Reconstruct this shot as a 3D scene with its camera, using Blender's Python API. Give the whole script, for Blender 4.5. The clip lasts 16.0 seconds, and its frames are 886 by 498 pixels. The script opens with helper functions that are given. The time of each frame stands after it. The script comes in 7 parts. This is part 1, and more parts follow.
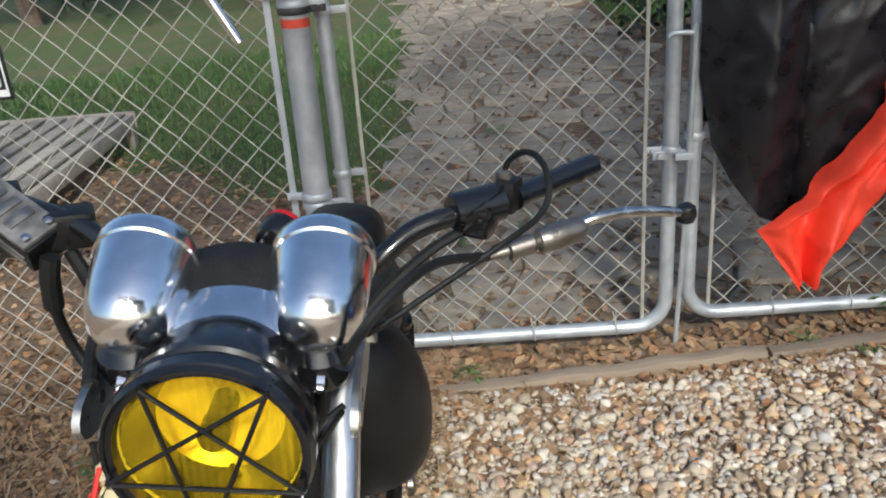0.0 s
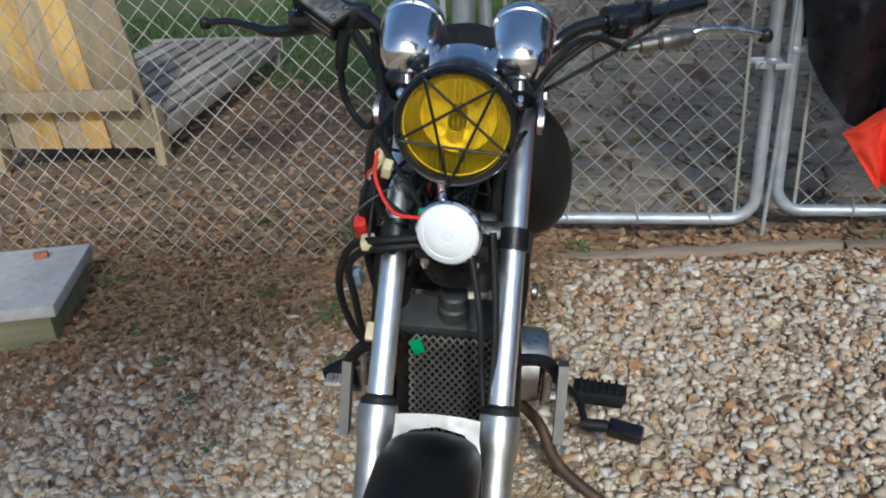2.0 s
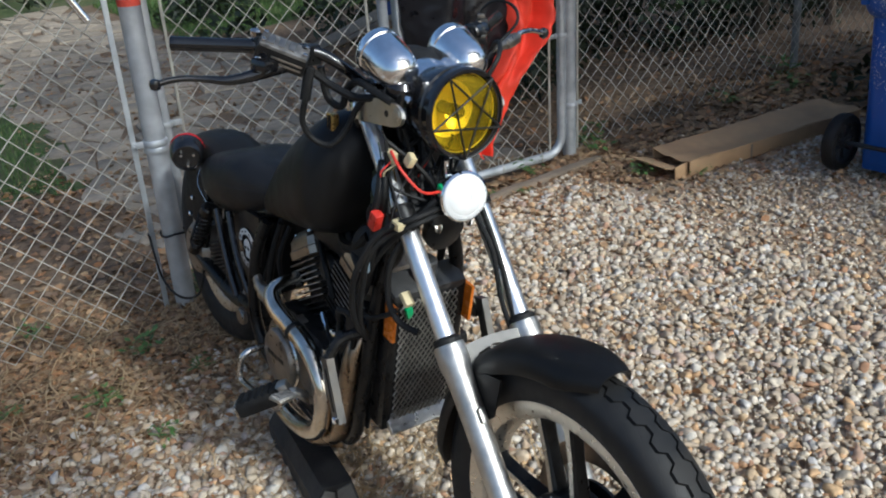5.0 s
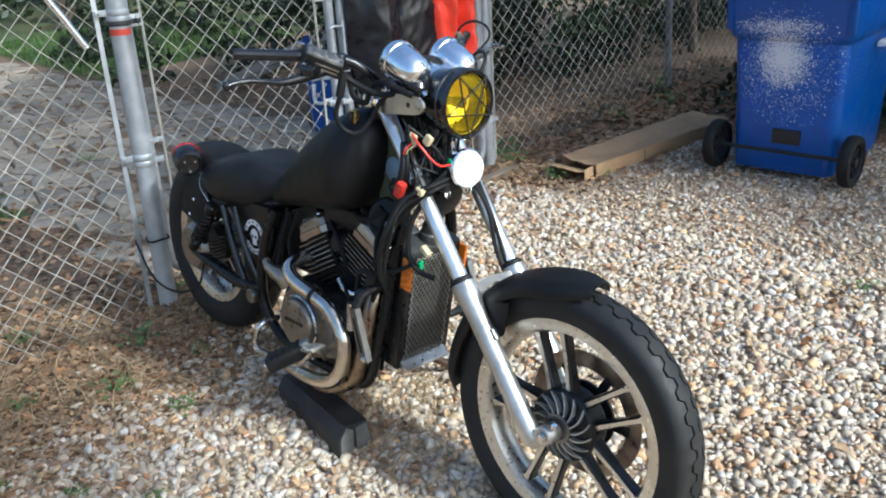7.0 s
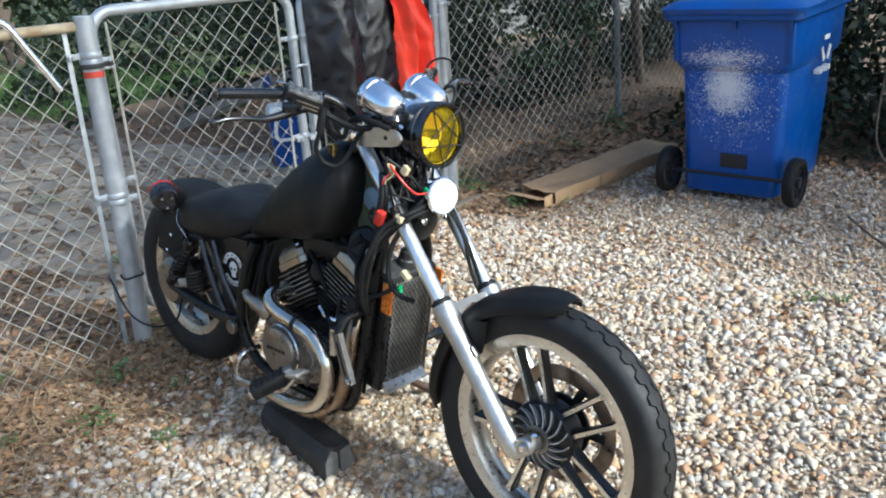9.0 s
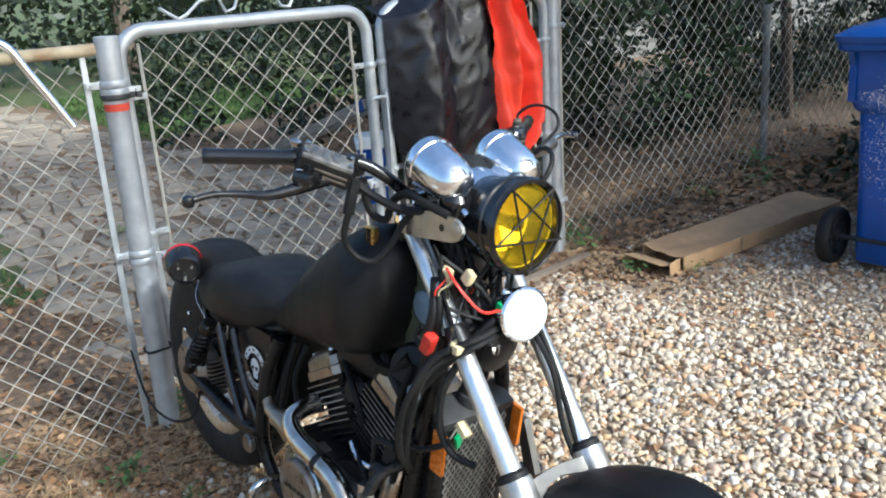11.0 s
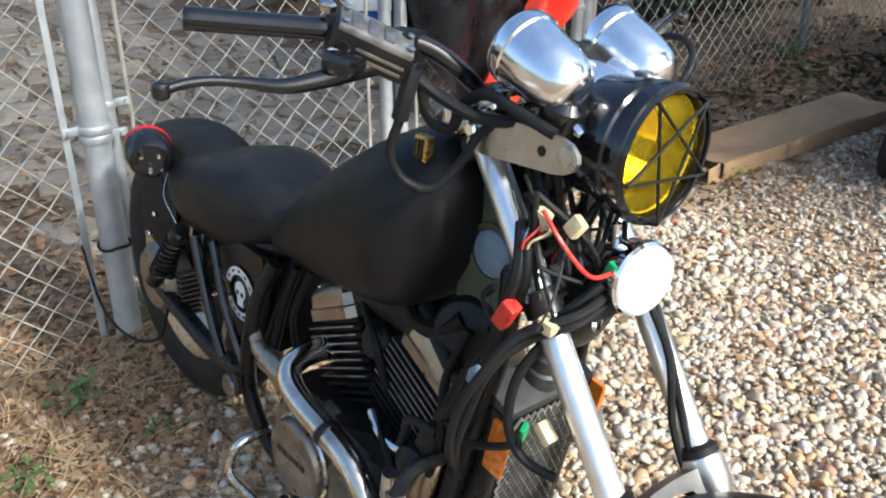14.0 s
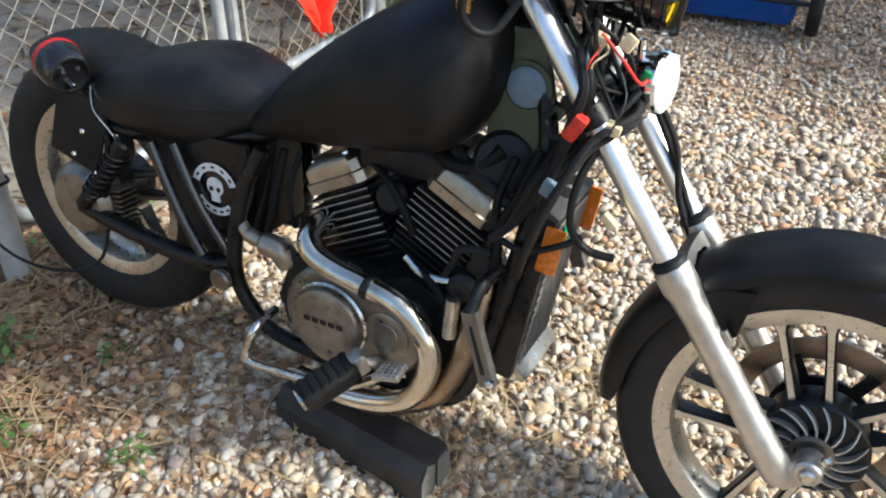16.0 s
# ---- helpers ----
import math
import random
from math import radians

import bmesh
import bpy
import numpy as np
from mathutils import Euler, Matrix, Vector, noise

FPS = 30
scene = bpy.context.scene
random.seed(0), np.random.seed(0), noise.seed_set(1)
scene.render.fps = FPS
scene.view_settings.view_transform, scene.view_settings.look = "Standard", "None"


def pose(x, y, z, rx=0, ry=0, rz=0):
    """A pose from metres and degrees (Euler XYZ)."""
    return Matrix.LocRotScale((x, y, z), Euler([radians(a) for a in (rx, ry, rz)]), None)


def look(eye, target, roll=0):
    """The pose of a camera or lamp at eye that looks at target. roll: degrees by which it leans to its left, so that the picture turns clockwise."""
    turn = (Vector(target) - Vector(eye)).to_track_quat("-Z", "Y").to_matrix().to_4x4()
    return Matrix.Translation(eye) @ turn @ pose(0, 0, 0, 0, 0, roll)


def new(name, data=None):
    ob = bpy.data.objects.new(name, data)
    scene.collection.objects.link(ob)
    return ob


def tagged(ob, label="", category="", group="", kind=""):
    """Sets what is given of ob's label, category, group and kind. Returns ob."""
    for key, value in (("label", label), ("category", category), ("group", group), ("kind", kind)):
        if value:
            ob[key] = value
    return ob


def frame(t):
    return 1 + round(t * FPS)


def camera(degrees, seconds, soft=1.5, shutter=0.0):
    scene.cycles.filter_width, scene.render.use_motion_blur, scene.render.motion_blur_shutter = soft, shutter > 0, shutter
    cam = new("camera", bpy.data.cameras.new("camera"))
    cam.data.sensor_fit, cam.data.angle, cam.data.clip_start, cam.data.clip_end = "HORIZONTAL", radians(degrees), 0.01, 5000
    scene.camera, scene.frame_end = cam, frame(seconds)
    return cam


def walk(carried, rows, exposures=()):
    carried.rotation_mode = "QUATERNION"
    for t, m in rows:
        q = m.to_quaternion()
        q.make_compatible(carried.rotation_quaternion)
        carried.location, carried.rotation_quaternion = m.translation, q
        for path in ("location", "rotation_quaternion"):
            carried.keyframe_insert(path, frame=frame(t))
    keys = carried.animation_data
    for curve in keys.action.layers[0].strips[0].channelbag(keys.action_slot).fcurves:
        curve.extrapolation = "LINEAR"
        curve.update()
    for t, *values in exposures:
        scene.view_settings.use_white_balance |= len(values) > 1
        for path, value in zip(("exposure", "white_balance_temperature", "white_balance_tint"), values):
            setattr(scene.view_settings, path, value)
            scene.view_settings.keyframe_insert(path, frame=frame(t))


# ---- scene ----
cam = camera(55.2, 16.0, 2.0)
METRES, EYE, TILT, LEAN, TURN = 8.0, 1.5, 0.0, 0.0, 0.0
PATH = [
    (0, (0.363, -2.236, 1.404), (0.305, -0.408, 0.595), -4.7),
    (0.5, (0.272, -2.413, 1.395), (0.122, -0.563, 0.652), -1.6),
    (1, (0.247, -2.662, 1.389), (0.041, -0.796, 0.701), -2.4),
    (1.5, (0.276, -2.766, 1.391), (0.038, -0.95, 0.588), -3.7),
    (2, (0.292, -2.788, 1.346), (0.009, -1.008, 0.479), -3.3),
    (2.5, (0.231, -2.778, 1.323), (0.096, -1.006, 0.404), -0.2),
    (3, (0.052, -2.749, 1.337), (-0.069, -0.957, 0.458), 1.4),
    (3.5, (-0.186, -2.622, 1.359), (0.008, -0.838, 0.476), 1.0),
    (4, (-0.356, -2.755, 1.41), (0.376, -1.066, 0.626), 1.0),
    (6.5, (-1.191, -3.051, 1.383), (-0.085, -1.607, 0.552), -4.7),
    (7, (-1.269, -3.147, 1.429), (-0.037, -1.756, 0.688), -3.5),
    (7.5, (-1.401, -3.195, 1.459), (-0.098, -1.81, 0.839), -2.3),
    (8, (-1.416, -3.2, 1.464), (-0.099, -1.823, 0.856), -2.8),
    (8.5, (-1.399, -3.2, 1.449), (-0.068, -1.864, 0.782), -3.9),
    (9, (-1.391, -3.188, 1.45), (-0.06, -1.855, 0.777), -4.1),
    (9.5, (-1.301, -3.122, 1.458), (0.014, -1.756, 0.822), -3.6),
    (10, (-1.131, -3.036, 1.463), (0.108, -1.568, 0.906), -4.2),
    (10.2, (-1.07, -2.997, 1.453), (0.123, -1.494, 0.889), -4.4),
    (12.3, (-0.518, -2.214, 1.4), (0.609, -0.729, 0.675), -2.8),
    (12.5, (-0.509, -2.188, 1.398), (0.622, -0.715, 0.655), -2.9),
    (13, (-0.537, -2.161, 1.396), (0.483, -0.616, 0.639), -2.6),
    (13.5, (-0.516, -2.22, 1.364), (0.492, -0.709, 0.527), -2.4),
    (14, (-0.649, -2.236, 1.342), (0.481, -0.857, 0.435), 0.3),
    (14.5, (-0.733, -2.134, 1.33), (0.375, -0.761, 0.388), 1.5),
    (15, (-0.807, -2.008, 1.345), (0.478, -0.841, 0.352), -1.6),
    (15.5, (-1.037, -1.955, 1.345), (0.411, -1.169, 0.211), 0.0),
    (16, (-1.117, -1.977, 1.345), (0.34, -1.173, 0.237), -0.1),
]
EXPOSURES = [(0, 0.1, 5650, 5), (0.5, -0.05, 5500, 4), (1.5, -0.25, 5350, 4), (3.0, -0.55, 5250, 4), (4.0, -0.47, 5500, 5), (6.5, 0.58, 5250, 2), (9.0, 0.7, 5250, 2), (10.0, 0.7, 5250, 2), (12.5, 0.92, 5700, 5), (14.0, 0.9, 5650, 4), (16.0, 0.86, 5750, 4)]
walk(cam, [(t, look(eye, target, roll)) for t, eye, target, roll in PATH], EXPOSURES)

# ---- world, sun ----
world = bpy.data.worlds.new("world")
scene.world = world
world.use_nodes = True
wn = world.node_tree
sky = wn.nodes.new("ShaderNodeTexSky")
sky.sky_type = "NISHITA"
sky.sun_disc = False
sky.dust_density = 4.0
SUN_FROM = Vector((0.19, -0.78, 0.6)).normalized()
sky.sun_elevation = math.asin(SUN_FROM.z)
sky.sun_rotation = math.atan2(SUN_FROM.x, SUN_FROM.y)
wn.links.new(sky.outputs[0], wn.nodes["Background"].inputs[0])
wn.nodes["Background"].inputs[1].default_value = 0.15
sun = new("sun", bpy.data.lights.new("sun", "SUN"))
sun.data.energy = 3.2
sun.data.angle = radians(4)
sun.data.color = (1.0, 0.93, 0.82)
sun.matrix_world = look(SUN_FROM * 30, (0, 0, 0))


# ---- ground height ----
def ground_z(x, y):
    base = 0.065 * max(-4.0, min(4.5, x))
    dip = math.exp(-((x - 0.05) / 0.35) ** 2)
    k = max(0.0, min(1.0, (y + 2.15) / 1.7))
    fade = max(0.0, min(1.0, (0.6 - y) / 0.6)) * max(0.0, min(1.0, (y + 3.2) / 0.8))
    return base + dip * fade * (-0.058 + 0.093 * k)


# ---- materials ----
def material(name, rgb, rough=0.6, metal=0.0, vary=0.25, scale=30.0, bump=0.0, bump_scale=None, rough_vary=0.1,
             stain=None, stain_scale=4.0, stain_amount=0.5, per_piece=0.0, per_island=0.0, coat=0.0, second=None, coords="Object", specular=0.5):
    """Procedural surface: base colour varied at two scales, uneven gloss, fine relief."""
    m = bpy.data.materials.new(name)
    m.use_nodes = True
    nt = m.node_tree
    n, l = nt.nodes, nt.links
    bsdf = n["Principled BSDF"]
    tc = n.new("ShaderNodeTexCoord")
    no = n.new("ShaderNodeTexNoise")
    no.inputs["Scale"].default_value = scale
    no.inputs["Detail"].default_value = 6
    l.new(tc.outputs[coords], no.inputs["Vector"])
    ramp = n.new("ShaderNodeMapRange")
    ramp.inputs["From Min"].default_value, ramp.inputs["From Max"].default_value = 0.25, 0.75
    ramp.inputs["To Min"].default_value, ramp.inputs["To Max"].default_value = 1 - vary, 1 + vary
    l.new(no.outputs["Fac"], ramp.inputs["Value"])
    val = ramp.outputs[0]
    if per_piece or per_island:
        src = n.new("ShaderNodeObjectInfo").outputs["Random"] if per_piece else n.new("ShaderNodeNewGeometry").outputs["Random Per Island"]
        mr = n.new("ShaderNodeMapRange")
        amount = per_piece or per_island
        mr.inputs["To Min"].default_value, mr.inputs["To Max"].default_value = 1 - amount, 1 + amount
        l.new(src, mr.inputs["Value"])
        mul = n.new("ShaderNodeMath")
        mul.operation = "MULTIPLY"
        l.new(val, mul.inputs[0]), l.new(mr.outputs[0], mul.inputs[1])
        val = mul.outputs[0]
    base = n.new("ShaderNodeRGB")
    base.outputs[0].default_value = (*rgb, 1)
    colour = base.outputs[0]
    if second:
        cr = n.new("ShaderNodeValToRGB")
        cr.color_ramp.interpolation = "LINEAR"
        els = cr.color_ramp.elements
        stops = [rgb, *second]
        els[0].position, els[0].color = 0.0, (*stops[0], 1)
        els[1].position, els[1].color = 1.0, (*stops[-1], 1)
        for i, c in enumerate(stops[1:-1]):
            e = els.new((i + 1) / (len(stops) - 1))
            e.color = (*c, 1)
        src = n.new("ShaderNodeObjectInfo").outputs["Random"] if per_piece else n.new("ShaderNodeNewGeometry").outputs["Random Per Island"]
        l.new(src, cr.inputs[0])
        colour = cr.outputs[0]
    if stain:
        ns = n.new("ShaderNodeTexNoise")
        ns.inputs["Scale"].default_value = stain_scale
        ns.inputs["Detail"].default_value = 4
        l.new(tc.outputs[coords], ns.inputs["Vector"])
        sr = n.new("ShaderNodeMapRange")
        sr.inputs["From Min"].default_value, sr.inputs["From Max"].default_value = 0.45, 0.68
        sr.inputs["To Max"].default_value = stain_amount
        l.new(ns.outputs["Fac"], sr.inputs["Value"])
        mx = n.new("ShaderNodeMix")
        mx.data_type = "RGBA"
        l.new(sr.outputs[0], mx.inputs["Factor"]), l.new(colour, mx.inputs["A"])
        mx.inputs["B"].default_value = (*stain, 1)
        colour = mx.outputs["Result"]
    hv = n.new("ShaderNodeVectorMath")
    hv.operation = "SCALE"
    l.new(colour, hv.inputs[0]), l.new(val, hv.inputs["Scale"])
    l.new(hv.outputs[0], bsdf.inputs["Base Color"])
    rr = n.new("ShaderNodeMapRange")
    rr.inputs["From Min"].default_value, rr.inputs["From Max"].default_value = 0.3, 0.7
    rr.inputs["To Min"].default_value, rr.inputs["To Max"].default_value = max(0.02, rough - rough_vary), min(1, rough + rough_vary)
    l.new(no.outputs["Fac"], rr.inputs["Value"])
    l.new(rr.outputs[0], bsdf.inputs["Roughness"])
    bsdf.inputs["Metallic"].default_value = metal
    bsdf.inputs["Specular IOR Level"].default_value = specular
    bsdf.inputs["Coat Weight"].default_value = coat
    bsdf.inputs["Coat Roughness"].default_value = 0.08
    if bump:
        nb = n.new("ShaderNodeTexNoise")
        nb.inputs["Scale"].default_value = bump_scale or scale * 3
        nb.inputs["Detail"].default_value = 5
        l.new(tc.outputs[coords], nb.inputs["Vector"])
        bp = n.new("ShaderNodeBump")
        bp.inputs["Strength"].default_value = bump
        bp.inputs["Distance"].default_value = 0.004
        l.new(nb.outputs["Fac"], bp.inputs["Height"])
        l.new(bp.outputs[0], bsdf.inputs["Normal"])
    return m


def wood_material(name, rgb, dark, along=0, vary=0.2, rough=0.8):
    """Sawn wood with grain along one axis."""
    m = material(name, rgb, rough, vary=vary, scale=14, bump=0.3, bump_scale=60, stain=dark, stain_scale=5, stain_amount=0.55, per_piece=0.28)
    nt = m.node_tree
    tc = nt.nodes["Texture Coordinate"]
    mp = nt.nodes.new("ShaderNodeMapping")
    sc = [9.0, 9.0, 9.0]
    sc[along] = 0.7
    mp.inputs["Scale"].default_value = sc
    nt.links.new(tc.outputs["Object"], mp.inputs["Vector"])
    for node in nt.nodes:
        if node.type == "TEX_NOISE":
            nt.links.new(mp.outputs[0], node.inputs["Vector"])
            node.inputs["Scale"].default_value *= 0.35
            node.inputs["Distortion"].default_value = 0.6
    return m


matte_black = material("matte_black_paint", (0.0065, 0.0062, 0.006), 0.46, specular=0.28, vary=0.3, scale=18, rough_vary=0.07, bump=0.12, bump_scale=260, stain=(0.03, 0.026, 0.022), stain_scale=7, stain_amount=0.4)
gloss_black = material("gloss_black", (0.008, 0.008, 0.009), 0.16, vary=0.3, scale=40, rough_vary=0.05, coat=0.4)
hose_black = material("black_hose_rubber", (0.005, 0.005, 0.005), 0.48, vary=0.3, scale=40, specular=0.2)
satin_black = material("satin_black", (0.0075, 0.0075, 0.0078), 0.36, specular=0.34, vary=0.4, scale=60, bump=0.1, bump_scale=200, stain=(0.022, 0.02, 0.017), stain_scale=18, stain_amount=0.5)
frame_black = material("frame_black", (0.006, 0.006, 0.0062), 0.32, specular=0.32, vary=0.5, scale=50, bump=0.12, stain=(0.022, 0.018, 0.014), stain_scale=14, stain_amount=0.4)
rubber = material("rubber", (0.009, 0.009, 0.0092), 0.58, vary=0.35, scale=50, bump=0.25, bump_scale=300, specular=0.28, stain=(0.02, 0.018, 0.015), stain_scale=12, stain_amount=0.45)
vinyl = material("black_vinyl", (0.006, 0.006, 0.0068), 0.4, specular=0.34, vary=0.3, scale=25, bump=0.3, bump_scale=420, rough_vary=0.08, stain=(0.03, 0.027, 0.024), stain_scale=9, stain_amount=0.35)
chrome = material("chrome", (0.86, 0.87, 0.88), 0.09, 1.0, vary=0.06, scale=60, rough_vary=0.05)
gauge_chrome = material("hazy_gauge_chrome", (0.95, 0.95, 0.95), 0.17, 1.0, vary=0.05, scale=60, rough_vary=0.05)
vine_leaf = material("dark_vine_leaves", (0.028, 0.05, 0.014), 0.55, vary=0.2, scale=10, per_island=0.3)
worn_chrome = material("worn_chrome", (0.66, 0.64, 0.6), 0.2, 1.0, vary=0.22, scale=70, rough_vary=0.12, stain=(0.25, 0.18, 0.11), stain_scale=22, stain_amount=0.55)
pipe_brown = material("heat_browned_pipe", (0.32, 0.25, 0.18), 0.3, 1.0, vary=0.2, scale=30, stain=(0.14, 0.09, 0.055), stain_scale=9, stain_amount=0.6)
pipe_chrome = material("heat_tinted_chrome", (0.74, 0.69, 0.6), 0.15, 1.0, vary=0.12, scale=40, rough_vary=0.1, stain=(0.36, 0.25, 0.13), stain_scale=11, stain_amount=0.6)
alloy = material("brushed_alloy", (0.52, 0.51, 0.48), 0.36, 1.0, vary=0.12, scale=70, rough_vary=0.1, bump=0.08, bump_scale=300, stain=(0.33, 0.29, 0.22), stain_scale=12, stain_amount=0.45)
leg_alloy = material("fork_leg_alloy", (0.6, 0.585, 0.55), 0.38, 0.95, vary=0.1, scale=70, rough_vary=0.08, stain=(0.34, 0.3, 0.24), stain_scale=12, stain_amount=0.4)
cast_alloy = material("dull_cast_alloy", (0.22, 0.215, 0.205), 0.46, 0.95, vary=0.12, scale=60, rough_vary=0.08, stain=(0.24, 0.21, 0.17), stain_scale=14, stain_amount=0.4)
wheel_alloy = material("machined_rim_alloy", (0.64, 0.62, 0.57), 0.33, 1.0, vary=0.1, scale=80, rough_vary=0.1, stain=(0.4, 0.36, 0.28), stain_scale=12, stain_amount=0.35)
case_alloy = material("engine_case_alloy", (0.3, 0.275, 0.24), 0.36, 0.9, vary=0.25, scale=45, rough_vary=0.12, bump=0.1, stain=(0.1, 0.085, 0.07), stain_scale=13, stain_amount=0.55)
lid_grey = material("scuffed_lid_grey", (0.12, 0.115, 0.108), 0.5, 0.3, vary=0.4, scale=60, stain=(0.28, 0.27, 0.25), stain_scale=26, stain_amount=0.8)
fork_chrome = material("fork_tube_chrome", (0.95, 0.94, 0.92), 0.36, 1.0, vary=0.05, scale=60, rough_vary=0.04)
dark_chrome = material("dull_dark_chrome", (0.1, 0.1, 0.1), 0.3, 1.0, vary=0.25, scale=60)
head_alloy = material("baked_head_alloy", (0.42, 0.36, 0.28), 0.36, 0.9, vary=0.2, scale=40, rough_vary=0.1, stain=(0.2, 0.15, 0.1), stain_scale=14, stain_amount=0.5)
rusty_steel = material("rusty_steel", (0.075, 0.045, 0.03), 0.65, 0.4, vary=0.4, scale=40, bump=0.2, stain=(0.2, 0.1, 0.05), stain_scale=16, stain_amount=0.6)
fin_metal = material("fin_edge_metal", (0.42, 0.41, 0.4), 0.4, 0.9, vary=0.3, scale=60, stain=(0.04, 0.04, 0.04), stain_scale=20, stain_amount=0.6)
engine_black = material("engine_black", (0.0085, 0.0085, 0.009), 0.42, specular=0.28, vary=0.5, scale=40, bump=0.25, stain=(0.03, 0.025, 0.02), stain_scale=18, stain_amount=0.5)
hub_fin = material("bare_alloy_fin", (0.5, 0.49, 0.46), 0.4, 0.7, vary=0.2, scale=60)
grille_steel = material("dusty_grille_steel", (0.36, 0.34, 0.3), 0.45, 0.5, vary=0.3, scale=40)
disc_steel = material("brake_disc_steel", (0.3, 0.25, 0.2), 0.36, 1.0, vary=0.25, scale=60, stain=(0.14, 0.09, 0.055), stain_scale=20, stain_amount=0.6)
amber_plastic = material("amber_plastic", (0.62, 0.17, 0.015), 0.25, vary=0.2, scale=60)
red_plastic = material("red_plastic", (0.6, 0.035, 0.02), 0.35, vary=0.2, scale=60)
red_lens = material("red_lens", (0.42, 0.01, 0.012), 0.15, vary=0.15, scale=60)
cream_plastic = material("cream_plastic", (0.62, 0.52, 0.3), 0.45, vary=0.2, scale=90)
green_plastic = material("green_plastic", (0.02, 0.3, 0.1), 0.4, vary=0.2, scale=80)
brass = material("brass_housing", (0.55, 0.36, 0.11), 0.3, 0.85, vary=0.25, scale=80, stain=(0.15, 0.09, 0.03), stain_scale=30)
olive_plastic = material("olive_plastic", (0.06, 0.075, 0.04), 0.45, vary=0.3, scale=30, stain=(0.1, 0.09, 0.06), stain_scale=20, stain_amount=0.5)
pale_blue_plastic = material("pale_blue_plastic", (0.17, 0.23, 0.28), 0.4, vary=0.15, scale=60)
grey_plastic = material("dark_grey_plastic", (0.032, 0.032, 0.032), 0.5, vary=0.3, scale=40, stain=(0.07, 0.066, 0.06), stain_scale=12, stain_amount=0.5)
white_enamel = material("white_lamp_cover", (0.86, 0.86, 0.84), 0.22, vary=0.04, scale=40, rough_vary=0.05, coat=0.5)
emblem_white = material("emblem_white", (0.72, 0.72, 0.7), 0.5, vary=0.12, scale=120)
reflector_silver = material("reflector_silver", (0.97, 0.97, 0.95), 0.4, 0.5, vary=0.05, scale=50, bump=0.12, bump_scale=60)
galvanised = material("galvanised_steel", (0.5, 0.52, 0.53), 0.45, 0.45, vary=0.16, scale=22, rough_vary=0.12, bump=0.12, bump_scale=120, stain=(0.29, 0.31, 0.34), stain_scale=6, stain_amount=0.6)
galvanised_dull = material("weathered_galvanised", (0.3, 0.31, 0.31), 0.55, 0.5, vary=0.2, scale=30, bump=0.15, stain=(0.2, 0.17, 0.13), stain_scale=8, stain_amount=0.6)
wire_metal = material("galvanised_wire", (0.5, 0.475, 0.41), 0.5, 0.25, vary=0.2, scale=25, stain=(0.22, 0.18, 0.13), stain_scale=5, stain_amount=0.5)
rusty_rail = material("rusted_rail", (0.5, 0.42, 0.28), 0.7, 0.2, vary=0.25, scale=30, stain=(0.3, 0.17, 0.07), stain_scale=12, stain_amount=0.7)
red_mark = material("red_marker_paint", (0.55, 0.06, 0.03), 0.6, vary=0.25, scale=80)
tarp_black = material("black_plastic_sheet", (0.012, 0.0112, 0.0135), 0.33, vary=0.35, scale=20, rough_vary=0.1, bump=0.25, bump_scale=22, specular=0.5)
tarp_red = material("orange_red_cloth", (0.83, 0.055, 0.02), 0.6, vary=0.14, scale=16, bump=0.2, bump_scale=60)
bin_blue = material("blue_bin_plastic", (0.004, 0.06, 0.28), 0.38, vary=0.16, scale=12, rough_vary=0.1, bump=0.08, bump_scale=180, stain=(0.02, 0.07, 0.21), stain_scale=5, stain_amount=0.35)
bin_dark = material("bin_black_plastic", (0.014, 0.015, 0.018), 0.55, vary=0.25, scale=30)
cardboard = material("cardboard", (0.42, 0.27, 0.14), 0.85, vary=0.12, scale=18, bump=0.1, bump_scale=90, stain=(0.3, 0.2, 0.11), stain_scale=5, stain_amount=0.5)
concrete = material("concrete", (0.58, 0.57, 0.54), 0.85, vary=0.15, scale=30, bump=0.3, bump_scale=160, stain=(0.33, 0.32, 0.29), stain_scale=4, stain_amount=0.5)
block_black = material("black_rubber_block", (0.014, 0.013, 0.013), 0.62, vary=0.35, scale=28, bump=0.35, bump_scale=90, stain=(0.06, 0.055, 0.048), stain_scale=8, stain_amount=0.5)
block_end = material("worn_rubber_end", (0.11, 0.105, 0.095), 0.75, vary=0.3, scale=40, bump=0.4, bump_scale=90)
pine_old = wood_material("weathered_pine", (0.36, 0.27, 0.16), (0.24, 0.2, 0.13), 2)
pine_fresh = wood_material("fresh_yellow_pine", (0.7, 0.46, 0.15), (0.5, 0.28, 0.08), 2)
pine_grey = wood_material("grey_pallet_wood", (0.36, 0.31, 0.25), (0.22, 0.19, 0.15), 0)
timber_old = wood_material("old_edging_timber", (0.24, 0.185, 0.13), (0.13, 0.1, 0.07), 0)
mossy_timber = wood_material("mossy_riser_timber", (0.36, 0.33, 0.2), (0.2, 0.21, 0.1), 0)
brick_orange = material("orange_brick", (0.42, 0.17, 0.09), 0.85, vary=0.3, scale=60, bump=0.4, bump_scale=150)
sign_black = material("sign_black", (0.012, 0.012, 0.013), 0.4, vary=0.2, scale=30)
sign_white = material("sign_white", (0.74, 0.74, 0.72), 0.5, vary=0.08, scale=40)
